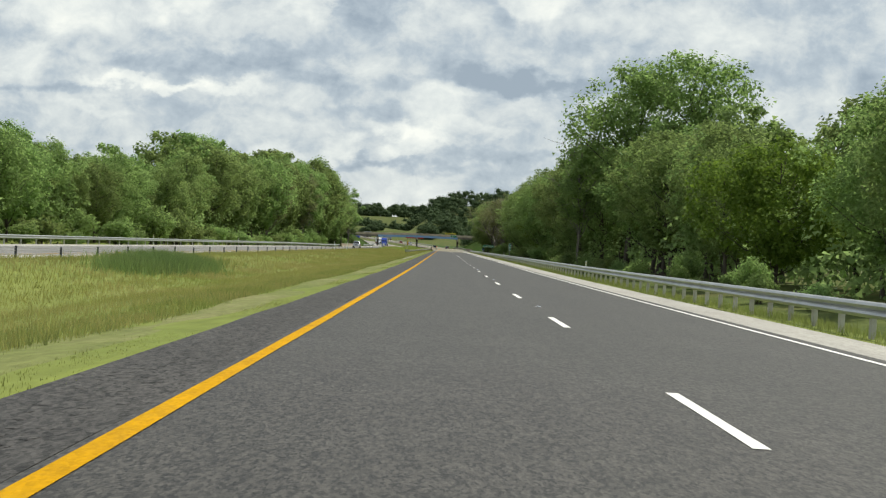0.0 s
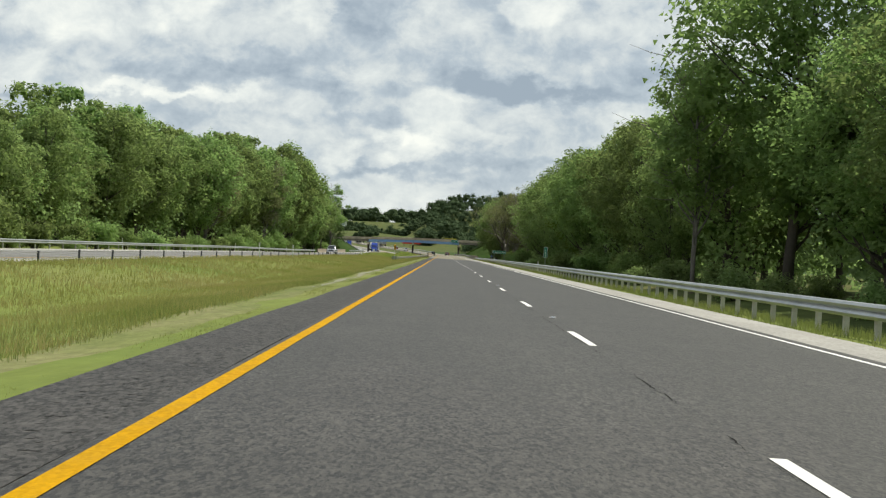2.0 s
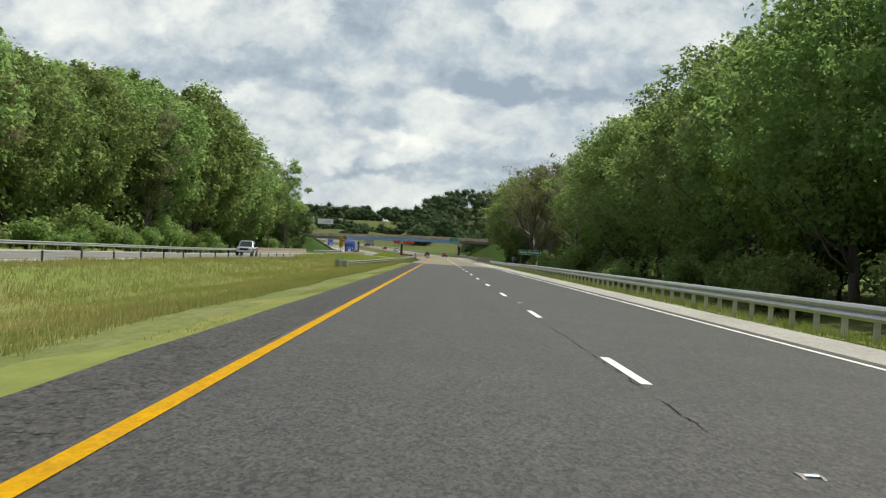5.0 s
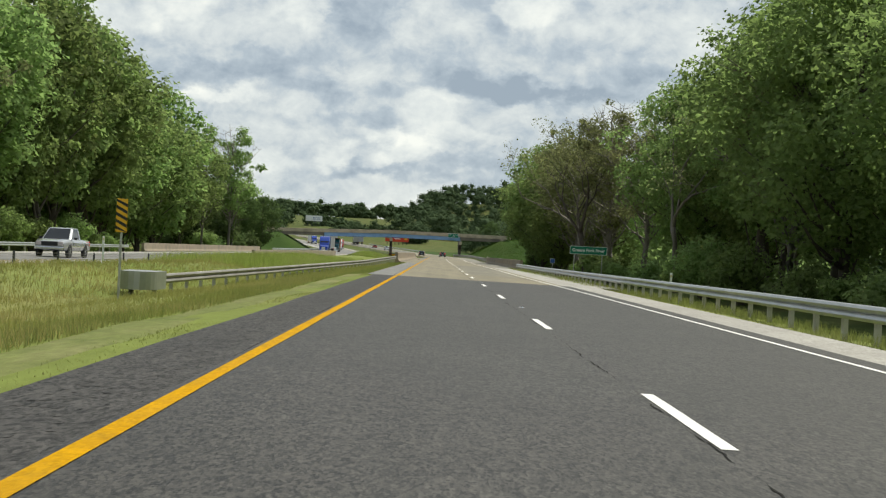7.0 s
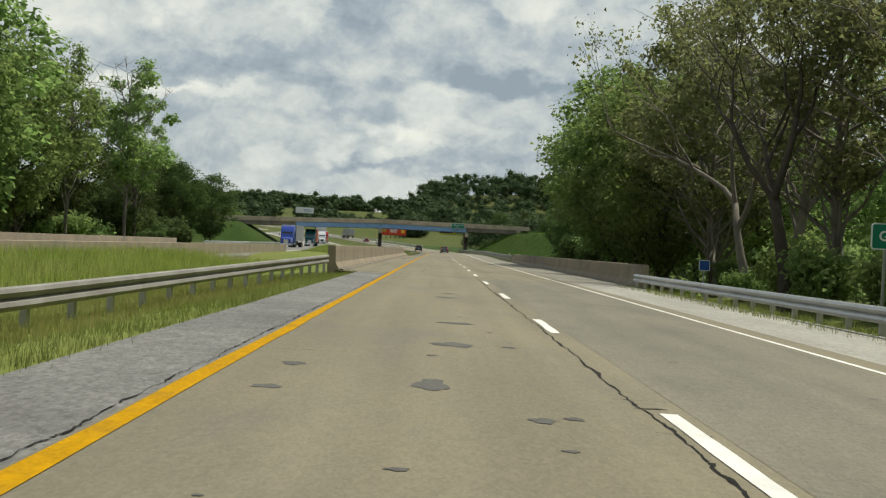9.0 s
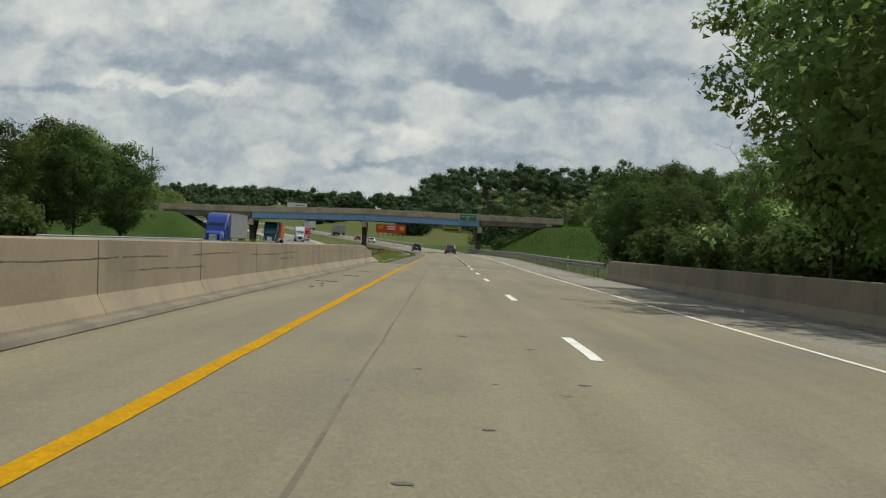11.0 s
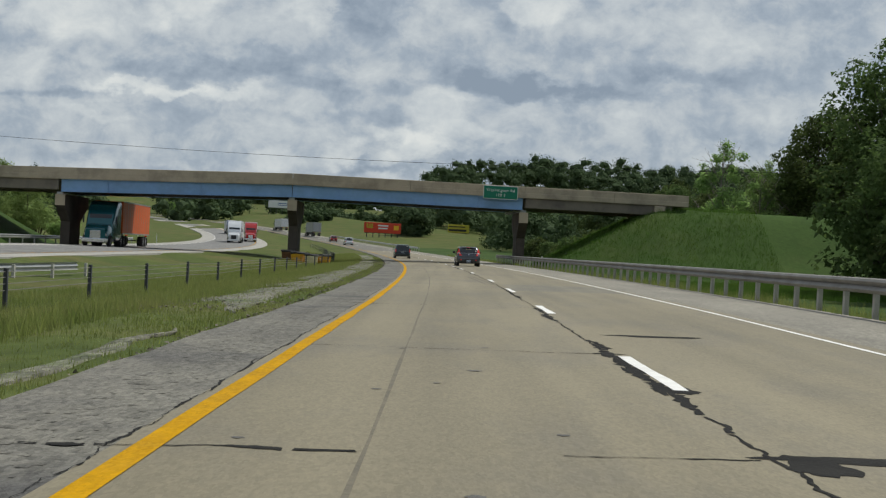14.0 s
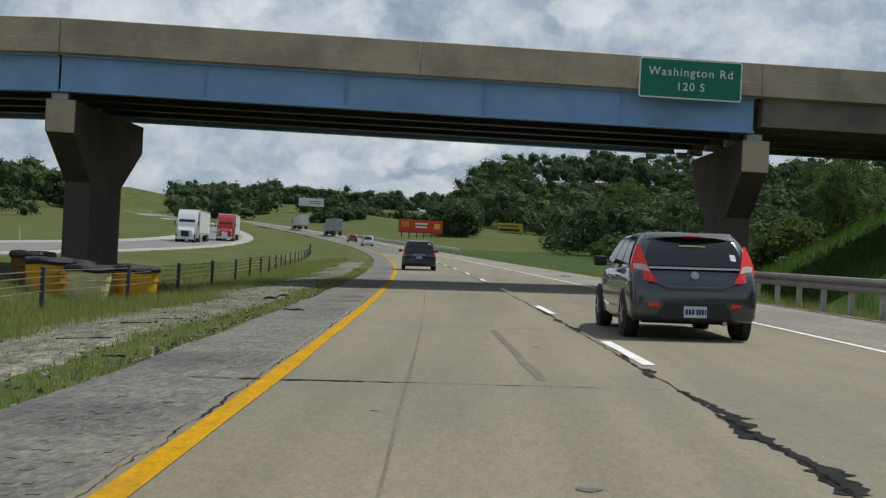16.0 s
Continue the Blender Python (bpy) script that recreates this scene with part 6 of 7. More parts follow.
        place(R.choice(shrubs if yy < 420 else deep_shrubs), R.uniform(15.5, 19), yy, R.uniform(0.5, 1.0) * (0.55 if yy < 140 else 0.8), spin())
    for i in range(52):
        yy = 112 + i * 7.4 + R.uniform(-2, 2)
        place(R.choice(shrubs), R.uniform(-41, -38.5), yy, R.uniform(0.5, 1.05), spin())
    for i in range(10):
        place(R.choice(deep_shrubs), R.uniform(20, 28), 512 + i * 7 + R.uniform(-2, 2), R.uniform(0.5, 0.9), spin())
    for x, yy, k in ((27, 608, 1.0), (29, 616, 1.1), (31, 598, 1.1), (28, 590, 1.0), (33, 612, 1.0), (35, 602, 1.2), (26, 582, 1.1), (29, 574, 1.0)):
        place(R.choice(deep_shrubs), x, yy, k, spin())
    for i in range(22):
        place(R.choice(deep_shrubs), R.uniform(-52, -39.5), 472 + i * 4.2 + R.uniform(-2, 2), R.uniform(0.7, 1.25), spin())
    # bushes left of the far carriageways
    for x, yy, k in ((-64, 735, 0.9), (-69, 742, 1.0), (-73, 752, 1.1), (-78, 760, 1.0), (-69, 764, 0.8), (-85, 780, 1.0), (-59, 728, 0.6)):
        place(R.choice(shrubs[:1] + shrubs[2:]), x, yy, k * 1.2, spin())
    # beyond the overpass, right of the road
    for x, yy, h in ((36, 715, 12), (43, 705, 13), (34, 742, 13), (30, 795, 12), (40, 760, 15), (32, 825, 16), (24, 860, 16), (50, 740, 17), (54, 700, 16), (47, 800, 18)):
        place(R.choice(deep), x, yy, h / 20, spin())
    for i in range(26):
        place(R.choice(deep_shrubs), 17 + R.uniform(0, 12), 690 + i * 6.5, R.uniform(0.6, 1.0), spin())
    # clumps at the far end of the curve
    for x, yy, h in ((-124, 1110, 9), (-130, 1124, 10), (-176, 1090, 13), (-192, 1140, 15)):
        place(R.choice(back), x, yy, h / 20, spin())
    for o in protos + snag + afar + deep_shrubs + deep + back + dry + bright + thin + shrubs:
        for c in list(o.children_recursive):
            bpy.data.objects.remove(c)
        bpy.data.objects.remove(o)


woods()


def lumps(rng, c, r):
    """Uneven leafy masses under the outer sprays: jittered icosahedra."""
    g = (1 + 5 ** 0.5) / 2
    v = np.array([(-1, g, 0), (1, g, 0), (-1, -g, 0), (1, -g, 0), (0, -1, g), (0, 1, g), (0, -1, -g), (0, 1, -g), (g, 0, -1), (g, 0, 1), (-g, 0, -1), (-g, 0, 1)]) / 1.902
    f = np.array([(0, 11, 5), (0, 5, 1), (0, 1, 7), (0, 7, 10), (0, 10, 11), (1, 5, 9), (5, 11, 4), (11, 10, 2), (10, 7, 6), (7, 1, 8), (3, 9, 4), (3, 4, 2), (3, 2, 6), (3, 6, 8), (3, 8, 9),
                  (4, 9, 5), (2, 4, 11), (6, 2, 10), (8, 6, 7), (9, 8, 1)])
    p = c[:, None, :] + v[None] * r[:, None, None] * rng.uniform(0.65, 1.2, (len(c), 12, 1)) * [1, 1, 0.85]
    return p[:, f].reshape(-1, 3, 3)


def far_woods(name, spots, seed, label, per=170, size=1.1, leaf="leaf_far_shade", core=0.62):
    """Distant woods, too far to part into trees: crowns of leaf clumps, one mesh."""
    rng = np.random.default_rng(seed)
    out = []
    for x, y, h, w in spots:
        z = float(ground_z(x, y))
        n = 7
        c = np.stack([x + rng.normal(size=n) * w * 0.26, y + rng.normal(size=n) * w * 0.26, z + h * rng.uniform(0.12, 0.88, n)], 1)
        r = w * rng.uniform(0.2, 0.34, n)
        out.append(leaves_on(rng, c, r * 1.08, per, size, fuzz=0.12))
        out.append(lumps(rng, c, r * core))
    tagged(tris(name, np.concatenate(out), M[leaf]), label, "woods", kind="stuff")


def backdrop_woods():
    R = random.Random(9)
    sp = []
    for i in range(560):  # wooded hill ahead, right of the curve
        x, y = R.uniform(-30, 330), R.uniform(990, 1400)
        if x < np.interp(y, [990, 1040, 1099, 1110, 1180, 1400], [28, 26, 26, -8, -18, -14]):
            continue
        sp.append((x, y, R.uniform(14, 20), R.uniform(13, 18)))
    for i in range(16):  # trees between the two boards
        sp.append((R.uniform(-18, -9), R.uniform(1012, 1050), R.uniform(9, 13), R.uniform(8, 10)))
    far_woods("wooded_hill", sp, 3, "green wooded hill beyond the overpass, darkened for backlit shade", 520, 0.85)
    sp = []
    for i in range(230):
        x, y = R.uniform(14, 130), R.uniform(690, 1040)
        if x > np.interp(y, [690, 760, 880, 960, 1040], [34, 24, 17, 18, 22]):
            sp.append((x, y, R.uniform(10, 16) * float(np.interp(x, [14, 45], [0.6, 1.0])), R.uniform(9, 13)))
    far_woods("edge_woods", sp, 13, "green woods along the road beyond the overpass, darkened for backlit shade", 720, 0.68, "leaf_far_shade", 0.5)
    sp = [(R.uniform(-560, 80), R.uniform(1880, 2050), R.uniform(16, 23), R.uniform(20, 28)) for i in range(250)]
    sp += [(R.uniform(-330, -118), R.uniform(1080, 1330), R.uniform(12, 18), R.uniform(12, 17)) for i in range(170)]
    sp += [(R.uniform(-112, -10), R.uniform(1320, 1420), R.uniform(10, 15), R.uniform(11, 15)) for i in range(70)]
    sp += [(R.uniform(-74, -56), R.uniform(1120, 1150), R.uniform(3, 5), R.uniform(5, 7)) for i in range(12)]
    # woods cleared along camera sightlines over the road's far crest, to fit the view
    sp = [p for p in sp if not -0.305 < p[0] / (p[1] - 592) < -0.245]
    far_woods("far_woods", sp, 4, "green woods on the far rise, haze and shade in the leaf colour", 330, 1.0)
    sp = [(R.uniform(-230, -88), R.uniform(730, 1000), R.uniform(7, 11), R.uniform(9, 12)) for i in range(220)]
    sp = [p for p in sp if p[0] < -80 - (p[1] - 700) * 0.2]
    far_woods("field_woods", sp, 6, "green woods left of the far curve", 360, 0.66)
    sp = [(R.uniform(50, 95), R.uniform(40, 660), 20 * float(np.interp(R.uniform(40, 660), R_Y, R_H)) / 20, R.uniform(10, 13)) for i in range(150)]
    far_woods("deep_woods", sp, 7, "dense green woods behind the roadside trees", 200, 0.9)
    sp = [(R.uniform(-115, -72), R.uniform(100, 500), R.uniform(14, 20), R.uniform(10, 13)) for i in range(110)]
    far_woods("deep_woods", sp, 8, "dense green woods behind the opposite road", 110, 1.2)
    # thickets inside the wood's edge: leaves lightened against shade, darkened past the river
    sp = [(R.uniform(22, 40), R.uniform(50, 510), R.uniform(5, 8), R.uniform(5, 8)) for i in range(230)]
    sp += [(R.uniform(-58, -44), R.uniform(110, 500), R.uniform(5, 8), R.uniform(5, 8)) for i in range(190)]
    far_woods("undergrowth", sp, 10, "green undergrowth among the trunks, lightened against the shade", 230, 0.40, "leaf_lifted", 0.1)
    sp = [(R.uniform(27, 45), R.uniform(555, 622), R.uniform(4, 7), R.uniform(5, 7)) for i in range(60)]
    far_woods("undergrowth", sp, 14, "green thicket below the trees past the river, darkened as if shaded", 300, 0.38, "leaf_shaded", 0.1)


backdrop_woods()


# ---- grasses ----
def grass(name, n, region, high, material, seed, label, width=0.02, blades=3):
    """Tufts of bent blades; region(rng, n) gives stations and offsets."""
    rng = np.random.default_rng(seed)
    s, l = region(rng, n)
    x, y = at(s, l)
    z = ground_z(x, y)
    out = []
    for b in range(blades):
        a = rng.uniform(0, 6.283, n)
        h = high * rng.uniform(0.45, 1.15, n)
        w = width * rng.uniform(0.7, 1.4, n)
        px, py = x + rng.normal(size=n) * 0.08, y + rng.normal(size=n) * 0.08
        lx, ly = rng.normal(size=n) * 0.28 * h, rng.normal(size=n) * 0.28 * h
        cx, cy = np.cos(a) * w, np.sin(a) * w
        out.append(np.stack([np.stack([px - cx, py - cy, z - 0.03], 1), np.stack([px + cx, py + cy, z - 0.03], 1),
                             np.stack([px + lx, py + ly, z + h], 1)], 1))
    tagged(tris(name, np.concatenate(out), M[material]), label, "grass", kind="stuff")


def uni(s0, s1, l0, l1, skew=1.0):
    return lambda rng, n: (rng.uniform(s0, s1, n), l0 + (l1 - l0) * rng.uniform(0, 1, n) ** skew)


grass("verge_grass", 100000, uni(5, 392, -4.3, -10.5, 1.25), 0.16, "seed_blade", 1, "tall seeding grass on the median verge", 0.0055)
grass("verge_grass", 40000, uni(5, 326, -2.86, -4.3), 0.014, "blade", 2, "short mown grass at the shoulder's edge", 0.006)
grass("verge_grass", 16000, uni(326, 392, -3.1, -7.5), 0.14, "lush_blade", 23, "green grass below the flaring guard rail", 0.006)
grass("verge_grass", 28000, uni(5, 326, -4.2, -5.6), 0.13, "lush_blade", 22, "greener tall grass along the mown strip", 0.006)
grass("median_grass", 34000, uni(20, 392, -9.5, -18.5), 0.24, "seed_blade", 3, "tall grass across the median ditch", 0.012)
grass("verge_grass", 60000, uni(493, 720, -5.3, -12.0), 0.24, "lush_blade", 4, "tall grass beside the gravel past the river", 0.0055)
grass("verge_grass", 9000, uni(493, 680, -3.2, -3.9), 0.07, "lush_blade", 21, "low green fringe along the shoulder", 0.008)
grass("verge_grass", 22000, uni(493, 680, -3.7, -6.6), 0.075, "lush_blade", 11, "sparse low grass through the gravel", 0.008)
grass("verge_weeds", 12000, uni(492, 556, -5.2, -16.0), 0.30, "lush_blade", 5, "rank green weeds on the bank past the bridge", 0.012)
grass("verge_weeds", 9000, uni(492.5, 512, -4.5, -15.0), 0.55, "weed", 31, "tall rank weeds behind the barrier's end", 0.012)
grass("verge_weeds", 9000, uni(345, 420, -8.0, -18.0), 0.7, "weed", 6, "rank green weeds in the median by the river", 0.016)
grass("rail_grass", 20000, uni(20, 396, 6.95, 10.0), 0.24, "lush_blade", 7, "grass growing round the guard rail posts", 0.008)
grass("rail_grass", 17000, uni(484, 720, 8.15, 10.0), 0.42, "lush_blade", 8, "grass growing round the guard rail posts", 0.008)
grass("bank_weeds", 34000, uni(604, 668, 11.0, 31.0), 0.36, "bank_blade", 41, "rank grass and weeds over the overpass bank", 0.012)
grass("reeds", 6500, lambda rng, n: (56 + rng.normal(size=n) * 3.4, -12.4 + rng.normal(size=n) * 0.7), 0.66, "reed", 9, "patch of tall dark reeds in the median ditch", 0.014)


# ---- vehicles ----
def sharp(ob, deg=38):
    ob.data.polygons.foreach_set("use_smooth", [True] * len(ob.data.polygons))
    ob.data.set_sharp_from_angle(angle=radians(deg))
    return ob


def slab(parent, name, corners, material, thick=0.012, label=""):
    """A thin pane over four corners, standing proud of what is under it."""
    c = [Vector(p) for p in corners]
    n = (c[1] - c[0]).cross(c[3] - c[0]).normalized()
    v = [p + n * 0.001 for p in c] + [p + n * thick for p in c]
    return raw(name, v, [(3, 2, 1, 0), (4, 5, 6, 7), (0, 1, 5, 4), (1, 2, 6, 5), (2, 3, 7, 6), (3, 0, 4, 7)], material, parent, label)


def poly_slab(parent, name, pts, push, material, label=""):
    """A thin solid over a many-sided outline."""
    n = len(pts)
    v = [Vector(p) for p in pts] + [Vector(p) + Vector(push) for p in pts]
    return raw(name, v, [tuple(range(n))[::-1], tuple(range(n, 2 * n))] + [(i, (i + 1) % n, (i + 1) % n + n, i + n) for i in range(n)], material, parent, label)


def wheel(parent, x, y, r, w, rim="rim_metal"):
    sg = 1 if x > 0 else -1
    prof = [(r * 0.62, -w / 2), (r * 0.93, -w / 2), (r, -w * 0.36), (r, w * 0.36), (r * 0.93, w / 2), (r * 0.62, w / 2)]
    n = 24
    rings = [[(x + sg * o, y + q * math.cos(2 * math.pi * i / n), r + q * math.sin(2 * math.pi * i / n)) for i in range(n)] for q, o in prof]
    t = part("wheel", loft(rings), M["rubber"], parent, "black tyre on a metal rim")
    sharp(t)
    bm = bmesh.new()
    cyl(bm, (x + sg * w * 0.30, y, r), (x + sg * w * 0.47, y, r), r * 0.62, r * 0.58, 20)
    cyl(bm, (x + sg * w * 0.44, y, r), (x + sg * w * 0.52, y, r), r * 0.2, r * 0.14, 12)
    for k in range(5):
        a = 2 * math.pi * k / 5
        box(bm, (x + sg * w * 0.49, y + r * 0.36 * math.cos(a), r + r * 0.36 * math.sin(a)), (0.02, r * 0.42, r * 0.13), 0.004, Matrix.Rotation(a, 4, "X"))
    part("rim", bm, M[rim], t)
    return t


def body_loft(parent, rows, material):
    """rows of (y, half width, bottom, top): the car below its windows."""
    rings = []
    for y, w, zb, zt in rows:
        h = zt - zb
        half = [(0.92 * w, zb), (0.985 * w, zb + 0.10 * h), (w, zb + 0.42 * h), (0.992 * w, zb + 0.68 * h), (0.965 * w, zb + 0.88 * h), (0.90 * w, zt - 0.01), (0.5 * w, zt + 0.012)]
        rings.append([(x, y, z) for x, z in half] + [(-x, y, z) for x, z in reversed(half)])
    return sharp(part("body", loft(rings), material, parent), 42)


def house_loft(parent, levels, material, name="cabin"):
    """levels of (z, rear y, front y, half width): the car above its waist."""
    rings = []
    for z, yr, yf, w in levels:
        c = min(0.16, w * 0.3)
        ring = []
        for cx, cy, a0 in ((w - c, yr + c, -90), (w - c, yf - c, 0), (-w + c, yf - c, 90), (-w + c, yr + c, 180)):
            for k in range(4):
                a = radians(a0 + 30 * k)
                ring.append((cx + c * math.cos(a), cy + c * math.sin(a), z))
        rings.append(ring)
    return sharp(part(name, loft(rings), material, parent), 34)


def plate_on(parent, y, z, w=0.305):
    p = slab(parent, "number_plate", [(-w / 2, y, z - 0.075), (w / 2, y, z - 0.075), (w / 2, y, z + 0.075), (-w / 2, y, z + 0.075)], M["plate"], 0.01, "pale blue number plate with dark bars")
    for x, bw in ((-0.115, 0.034), (-0.072, 0.034), (-0.029, 0.034), (0.028, 0.03), (0.064, 0.03), (0.100, 0.03), (0.134, 0.02)):
        slab(p, "bar", [(x - bw / 2, y - 0.011, z - 0.035), (x + bw / 2, y - 0.011, z - 0.035), (x + bw / 2, y - 0.011, z + 0.035), (x - bw / 2, y - 0.011, z + 0.035)], M["plate_ink"], 0.003)


def car(name, label, m, paint_key, rows, levels, wheels, r, lamps, category="car", wid=0.85, rear=True, dark_lower=True, group=""):
    t = thing(name, label, category, group, m=m)
    P = M[paint_key]
    body_loft(t, rows, P)
    house_loft(t, levels, P)
    z0, yr0, yf0 = levels[0][:3]
    lerp = lambda a, b, f: a + (b - a) * f
    zl = [q[0] for q in levels]
    hull = lambda z, k: float(np.interp(z, zl, [q[k] for q in levels]))
    top, bot = (levels[-3] if len(levels) > 6 else levels[-2])[0] - 0.03, z0 + 0.045

    def glaze(name, grid, out):
        """A pane that follows the cabin's skin; grid: rows of points from the bottom up."""
        n = len(grid[0])
        vs = [Vector(p) + Vector(out) * d for d in (0.004, 0.014) for r_ in grid for p in r_]
        h = len(grid) * n
        fs = []
        for i in range(len(grid) - 1):
            for j in range(n - 1):
                q = (i * n + j, i * n + j + 1, (i + 1) * n + j + 1, (i + 1) * n + j)
                fs += [tuple(k + h for k in q), q[::-1]]
        edge = [j for j in range(n)] + [i * n + n - 1 for i in range(1, len(grid))] + [(len(grid) - 1) * n + j for j in range(n - 2, -1, -1)] + [i * n for i in range(len(grid) - 2, 0, -1)]
        for p, q in zip(edge, edge[1:] + edge[:1]):
            fs.append((p, q, q + h, p + h))
        sharp(raw(name, vs, fs, M["glass"], t, "dark tinted glass"))

    steps = [lerp(bot, top, k / 4) for k in range(5)]
    for nm, k, sg in (("rear_window", 1, -1), ("windscreen", 2, 1)):
        grid = [[(q * (hull(z, 3) - 0.13), hull(z, k) - sg * 0.0, z) for q in (-1, 0, 1)] for z in steps]
        glaze(nm, grid, (0, sg, 0.3))
    for sg in (1, -1):
        cuts = (0.12, 0.36, 0.66, 0.93) if yf0 - yr0 > 2.0 else (0.15, 0.88)
        for f0, f1 in zip(cuts, cuts[1:]):
            grid = [[(sg * hull(z, 3), lerp(hull(z, 1) + 0.1, hull(z, 2) - 0.1, f), z) for f in (f0 + 0.014, (f0 + f1) / 2, f1 - 0.014)] for z in steps]
            glaze("side_window", grid, (sg, 0, 0.2))
    for x in (-1, 1):
        for y in wheels:
            n = 20
            xx = x * (wid - 0.012)
            # proud black disc stands in for the shaded gap inside the arch
            bm = bmesh.new()
            cyl(bm, (xx - x * 0.10, y, r + 0.01), (xx + x * 0.016, y, r + 0.01), r * 1.13, None, n)
            part("wheel_arch", bm, M["black_plastic"], t)
            wheel(t, x * (wid - 0.092), y, r, 0.21)
    if rear:
        for x in (-1, 1):
            for lo, hi, xin, xout, yb0, yb1, key in lamps:
                q = [(x * xin, yb0, lo), (x * xout, yb0 + 0.07, lo + 0.03), (x * (xout - 0.03), yb1 + 0.10, hi), (x * (xin + (0.06 if hi - lo > 0.2 else 0)), yb1, hi)]
                slab(t, "tail_light", q if x > 0 else [q[1], q[0], q[3], q[2]], M[key], 0.03, "red tail light" if key == "tail_red" else "clear lamp strip")
    for x in (-1, 1):
        y = lerp(yr0, yf0, 0.78)
        part("mirror", boxed((x * (wid + 0.10), y, z0 + 0.08), (0.20, 0.10, 0.15), 0.04, seg=2), M["black_plastic"] if paint_key != "white_car" else P, t)
    return t


def hatchback():
    m = along(628.4, 2.90) @ Matrix.Rotation(-0.021, 4, "Y")
    rows = [(-0.025, 0.70, 0.36, 0.62), (0.00, 0.775, 0.31, 0.70), (0.04, 0.815, 0.27, 0.80), (0.10, 0.838, 0.25, 0.90), (0.18, 0.847, 0.24, 0.965), (0.45, 0.853, 0.23, 0.985), (0.9, 0.852, 0.22, 0.975), (2.0, 0.85, 0.20, 0.955),
            (2.95, 0.845, 0.20, 0.95), (3.5, 0.81, 0.22, 0.86), (3.85, 0.74, 0.25, 0.76), (4.05, 0.60, 0.30, 0.64)]
    levels = [(0.94, 0.12, 3.10, 0.795), (1.06, 0.19, 2.90, 0.775), (1.20, 0.29, 2.62, 0.735), (1.32, 0.40, 2.35, 0.685), (1.395, 0.50, 2.12, 0.63), (1.43, 0.62, 2.0, 0.56), (1.448, 0.85, 1.8, 0.42)]
    t = car("hatchback_car", "dark grey five-door hatchback in the outer lane", m, "grey_paint", rows, levels, (0.72, 3.29), 0.305, [])
    back = lambda z: float(np.interp(z, [0.5, 0.64, 0.80, 0.90, 0.965, 1.06, 1.25], [-0.02, -0.02, 0.04, 0.10, 0.135, 0.19, 0.33]))
    lay = lambda pts, d=0.0: [(x, back(z) + 0.62 * max(abs(x) - 0.60, 0) - 0.012 - d, z) for x, z in pts]
    for sg in (-1, 1):
        out = [(0.50, 0.765), (0.62, 0.775), (0.77, 0.81), (0.822, 0.90), (0.825, 1.0), (0.785, 1.13), (0.735, 1.265), (0.695, 1.26), (0.655, 1.12), (0.625, 1.01), (0.585, 0.90), (0.535, 0.82)]
        lamp = poly_slab(t, "tail_light", lay([(sg * x, z) for x, z in out]), (0, -0.04, 0), M["tail_red"], "large red tail light")
        out = [(0.605, 0.905), (0.70, 0.925), (0.79, 0.93), (0.795, 1.0), (0.70, 1.005), (0.635, 0.985)]
        poly_slab(lamp, "lens", lay([(sg * x, z) for x, z in out], 0.036), (0, -0.010, 0), M["lamp_clear"], "clear lens strip")
        poly_slab(t, "reflector", [(sg * x, -0.03 + 0.25 * max(x - 0.55, 0), z) for x, z in ((0.46, 0.445), (0.73, 0.445), (0.74, 0.485), (0.48, 0.50))], (0, -0.02, 0), M["tail_red"], "red bumper reflector")
    part("diffuser", loft([[(x, y + 0.10 * (abs(x) / 0.6) ** 2, z) for x in (-0.66, -0.45, -0.2, 0.2, 0.45, 0.66)] + [(x, 0.30, z) for x in (0.66, -0.66)] for y, z in ((0.08, 0.22), (-0.03, 0.27), (-0.045, 0.33), (-0.03, 0.36))]),
         M["black_plastic"], t, "black lower bumper trim")
    poly_slab(t, "plate_recess", [(x, -0.026, z) for x, z in ((-0.42, 0.295), (0.42, 0.295), (0.50, 0.33), (0.40, 0.50), (-0.40, 0.50), (-0.50, 0.33))], (0, -0.012, 0), M["black_plastic"], "black panel round the plate")
    plate_on(t, -0.042, 0.385)
    # tailgate panel, standing a little proud, with a gap round it
    rings = [[(x * k, back(z) - 0.006, z) for x in (-1, -0.6, 0, 0.6, 1)] for z, k in ((0.655, 0.50), (0.735, 0.47), (0.80, 0.49), (0.86, 0.545), (0.915, 0.585))]
    vs = [p for r_ in rings for p in r_] + [(x, y + 0.03, z) for r_ in rings for x, y, z in r_]
    fs = [(i * 5 + j, i * 5 + j + 1, i * 5 + j + 6, i * 5 + j + 5) for i in range(4) for j in range(4)]
    sharp(raw("tailgate", vs[:25], fs, M["grey_paint"], t))
    # bright metal strip stands in for a highlight on the body paint
    poly_slab(t, "tailgate_crease", [(x, back(z) - 0.012, z) for x, z in ((-0.605, 0.945), (0.605, 0.945), (0.60, 0.972), (-0.60, 0.972))], (0, -0.014, 0), M["rim_metal"], "metal strip painted in for the highlight under the rear window")
    part("badge", cyl(bmesh.new(), (0, 0.04, 0.868), (0, 0.085, 0.85), 0.055, 0.05, 20), M["rim_metal"], t, "round chrome badge")
    # body-coloured part made black, so no sky brightens its lip
    part("spoiler", loft([[(x * 0.60, y + 0.09 * x * x, z - 0.055 * x * x) for x in (-1, -0.6, 0, 0.6, 1)] + [(x * 0.58, 0.62, zt) for x in (1, -1)] for y, z, zt in ((0.37, 1.375, 1.39), (0.345, 1.388, 1.41), (0.36, 1.402, 1.44))]),
         M["black_plastic"], t, "roof spoiler blackened to keep sky glare off it")
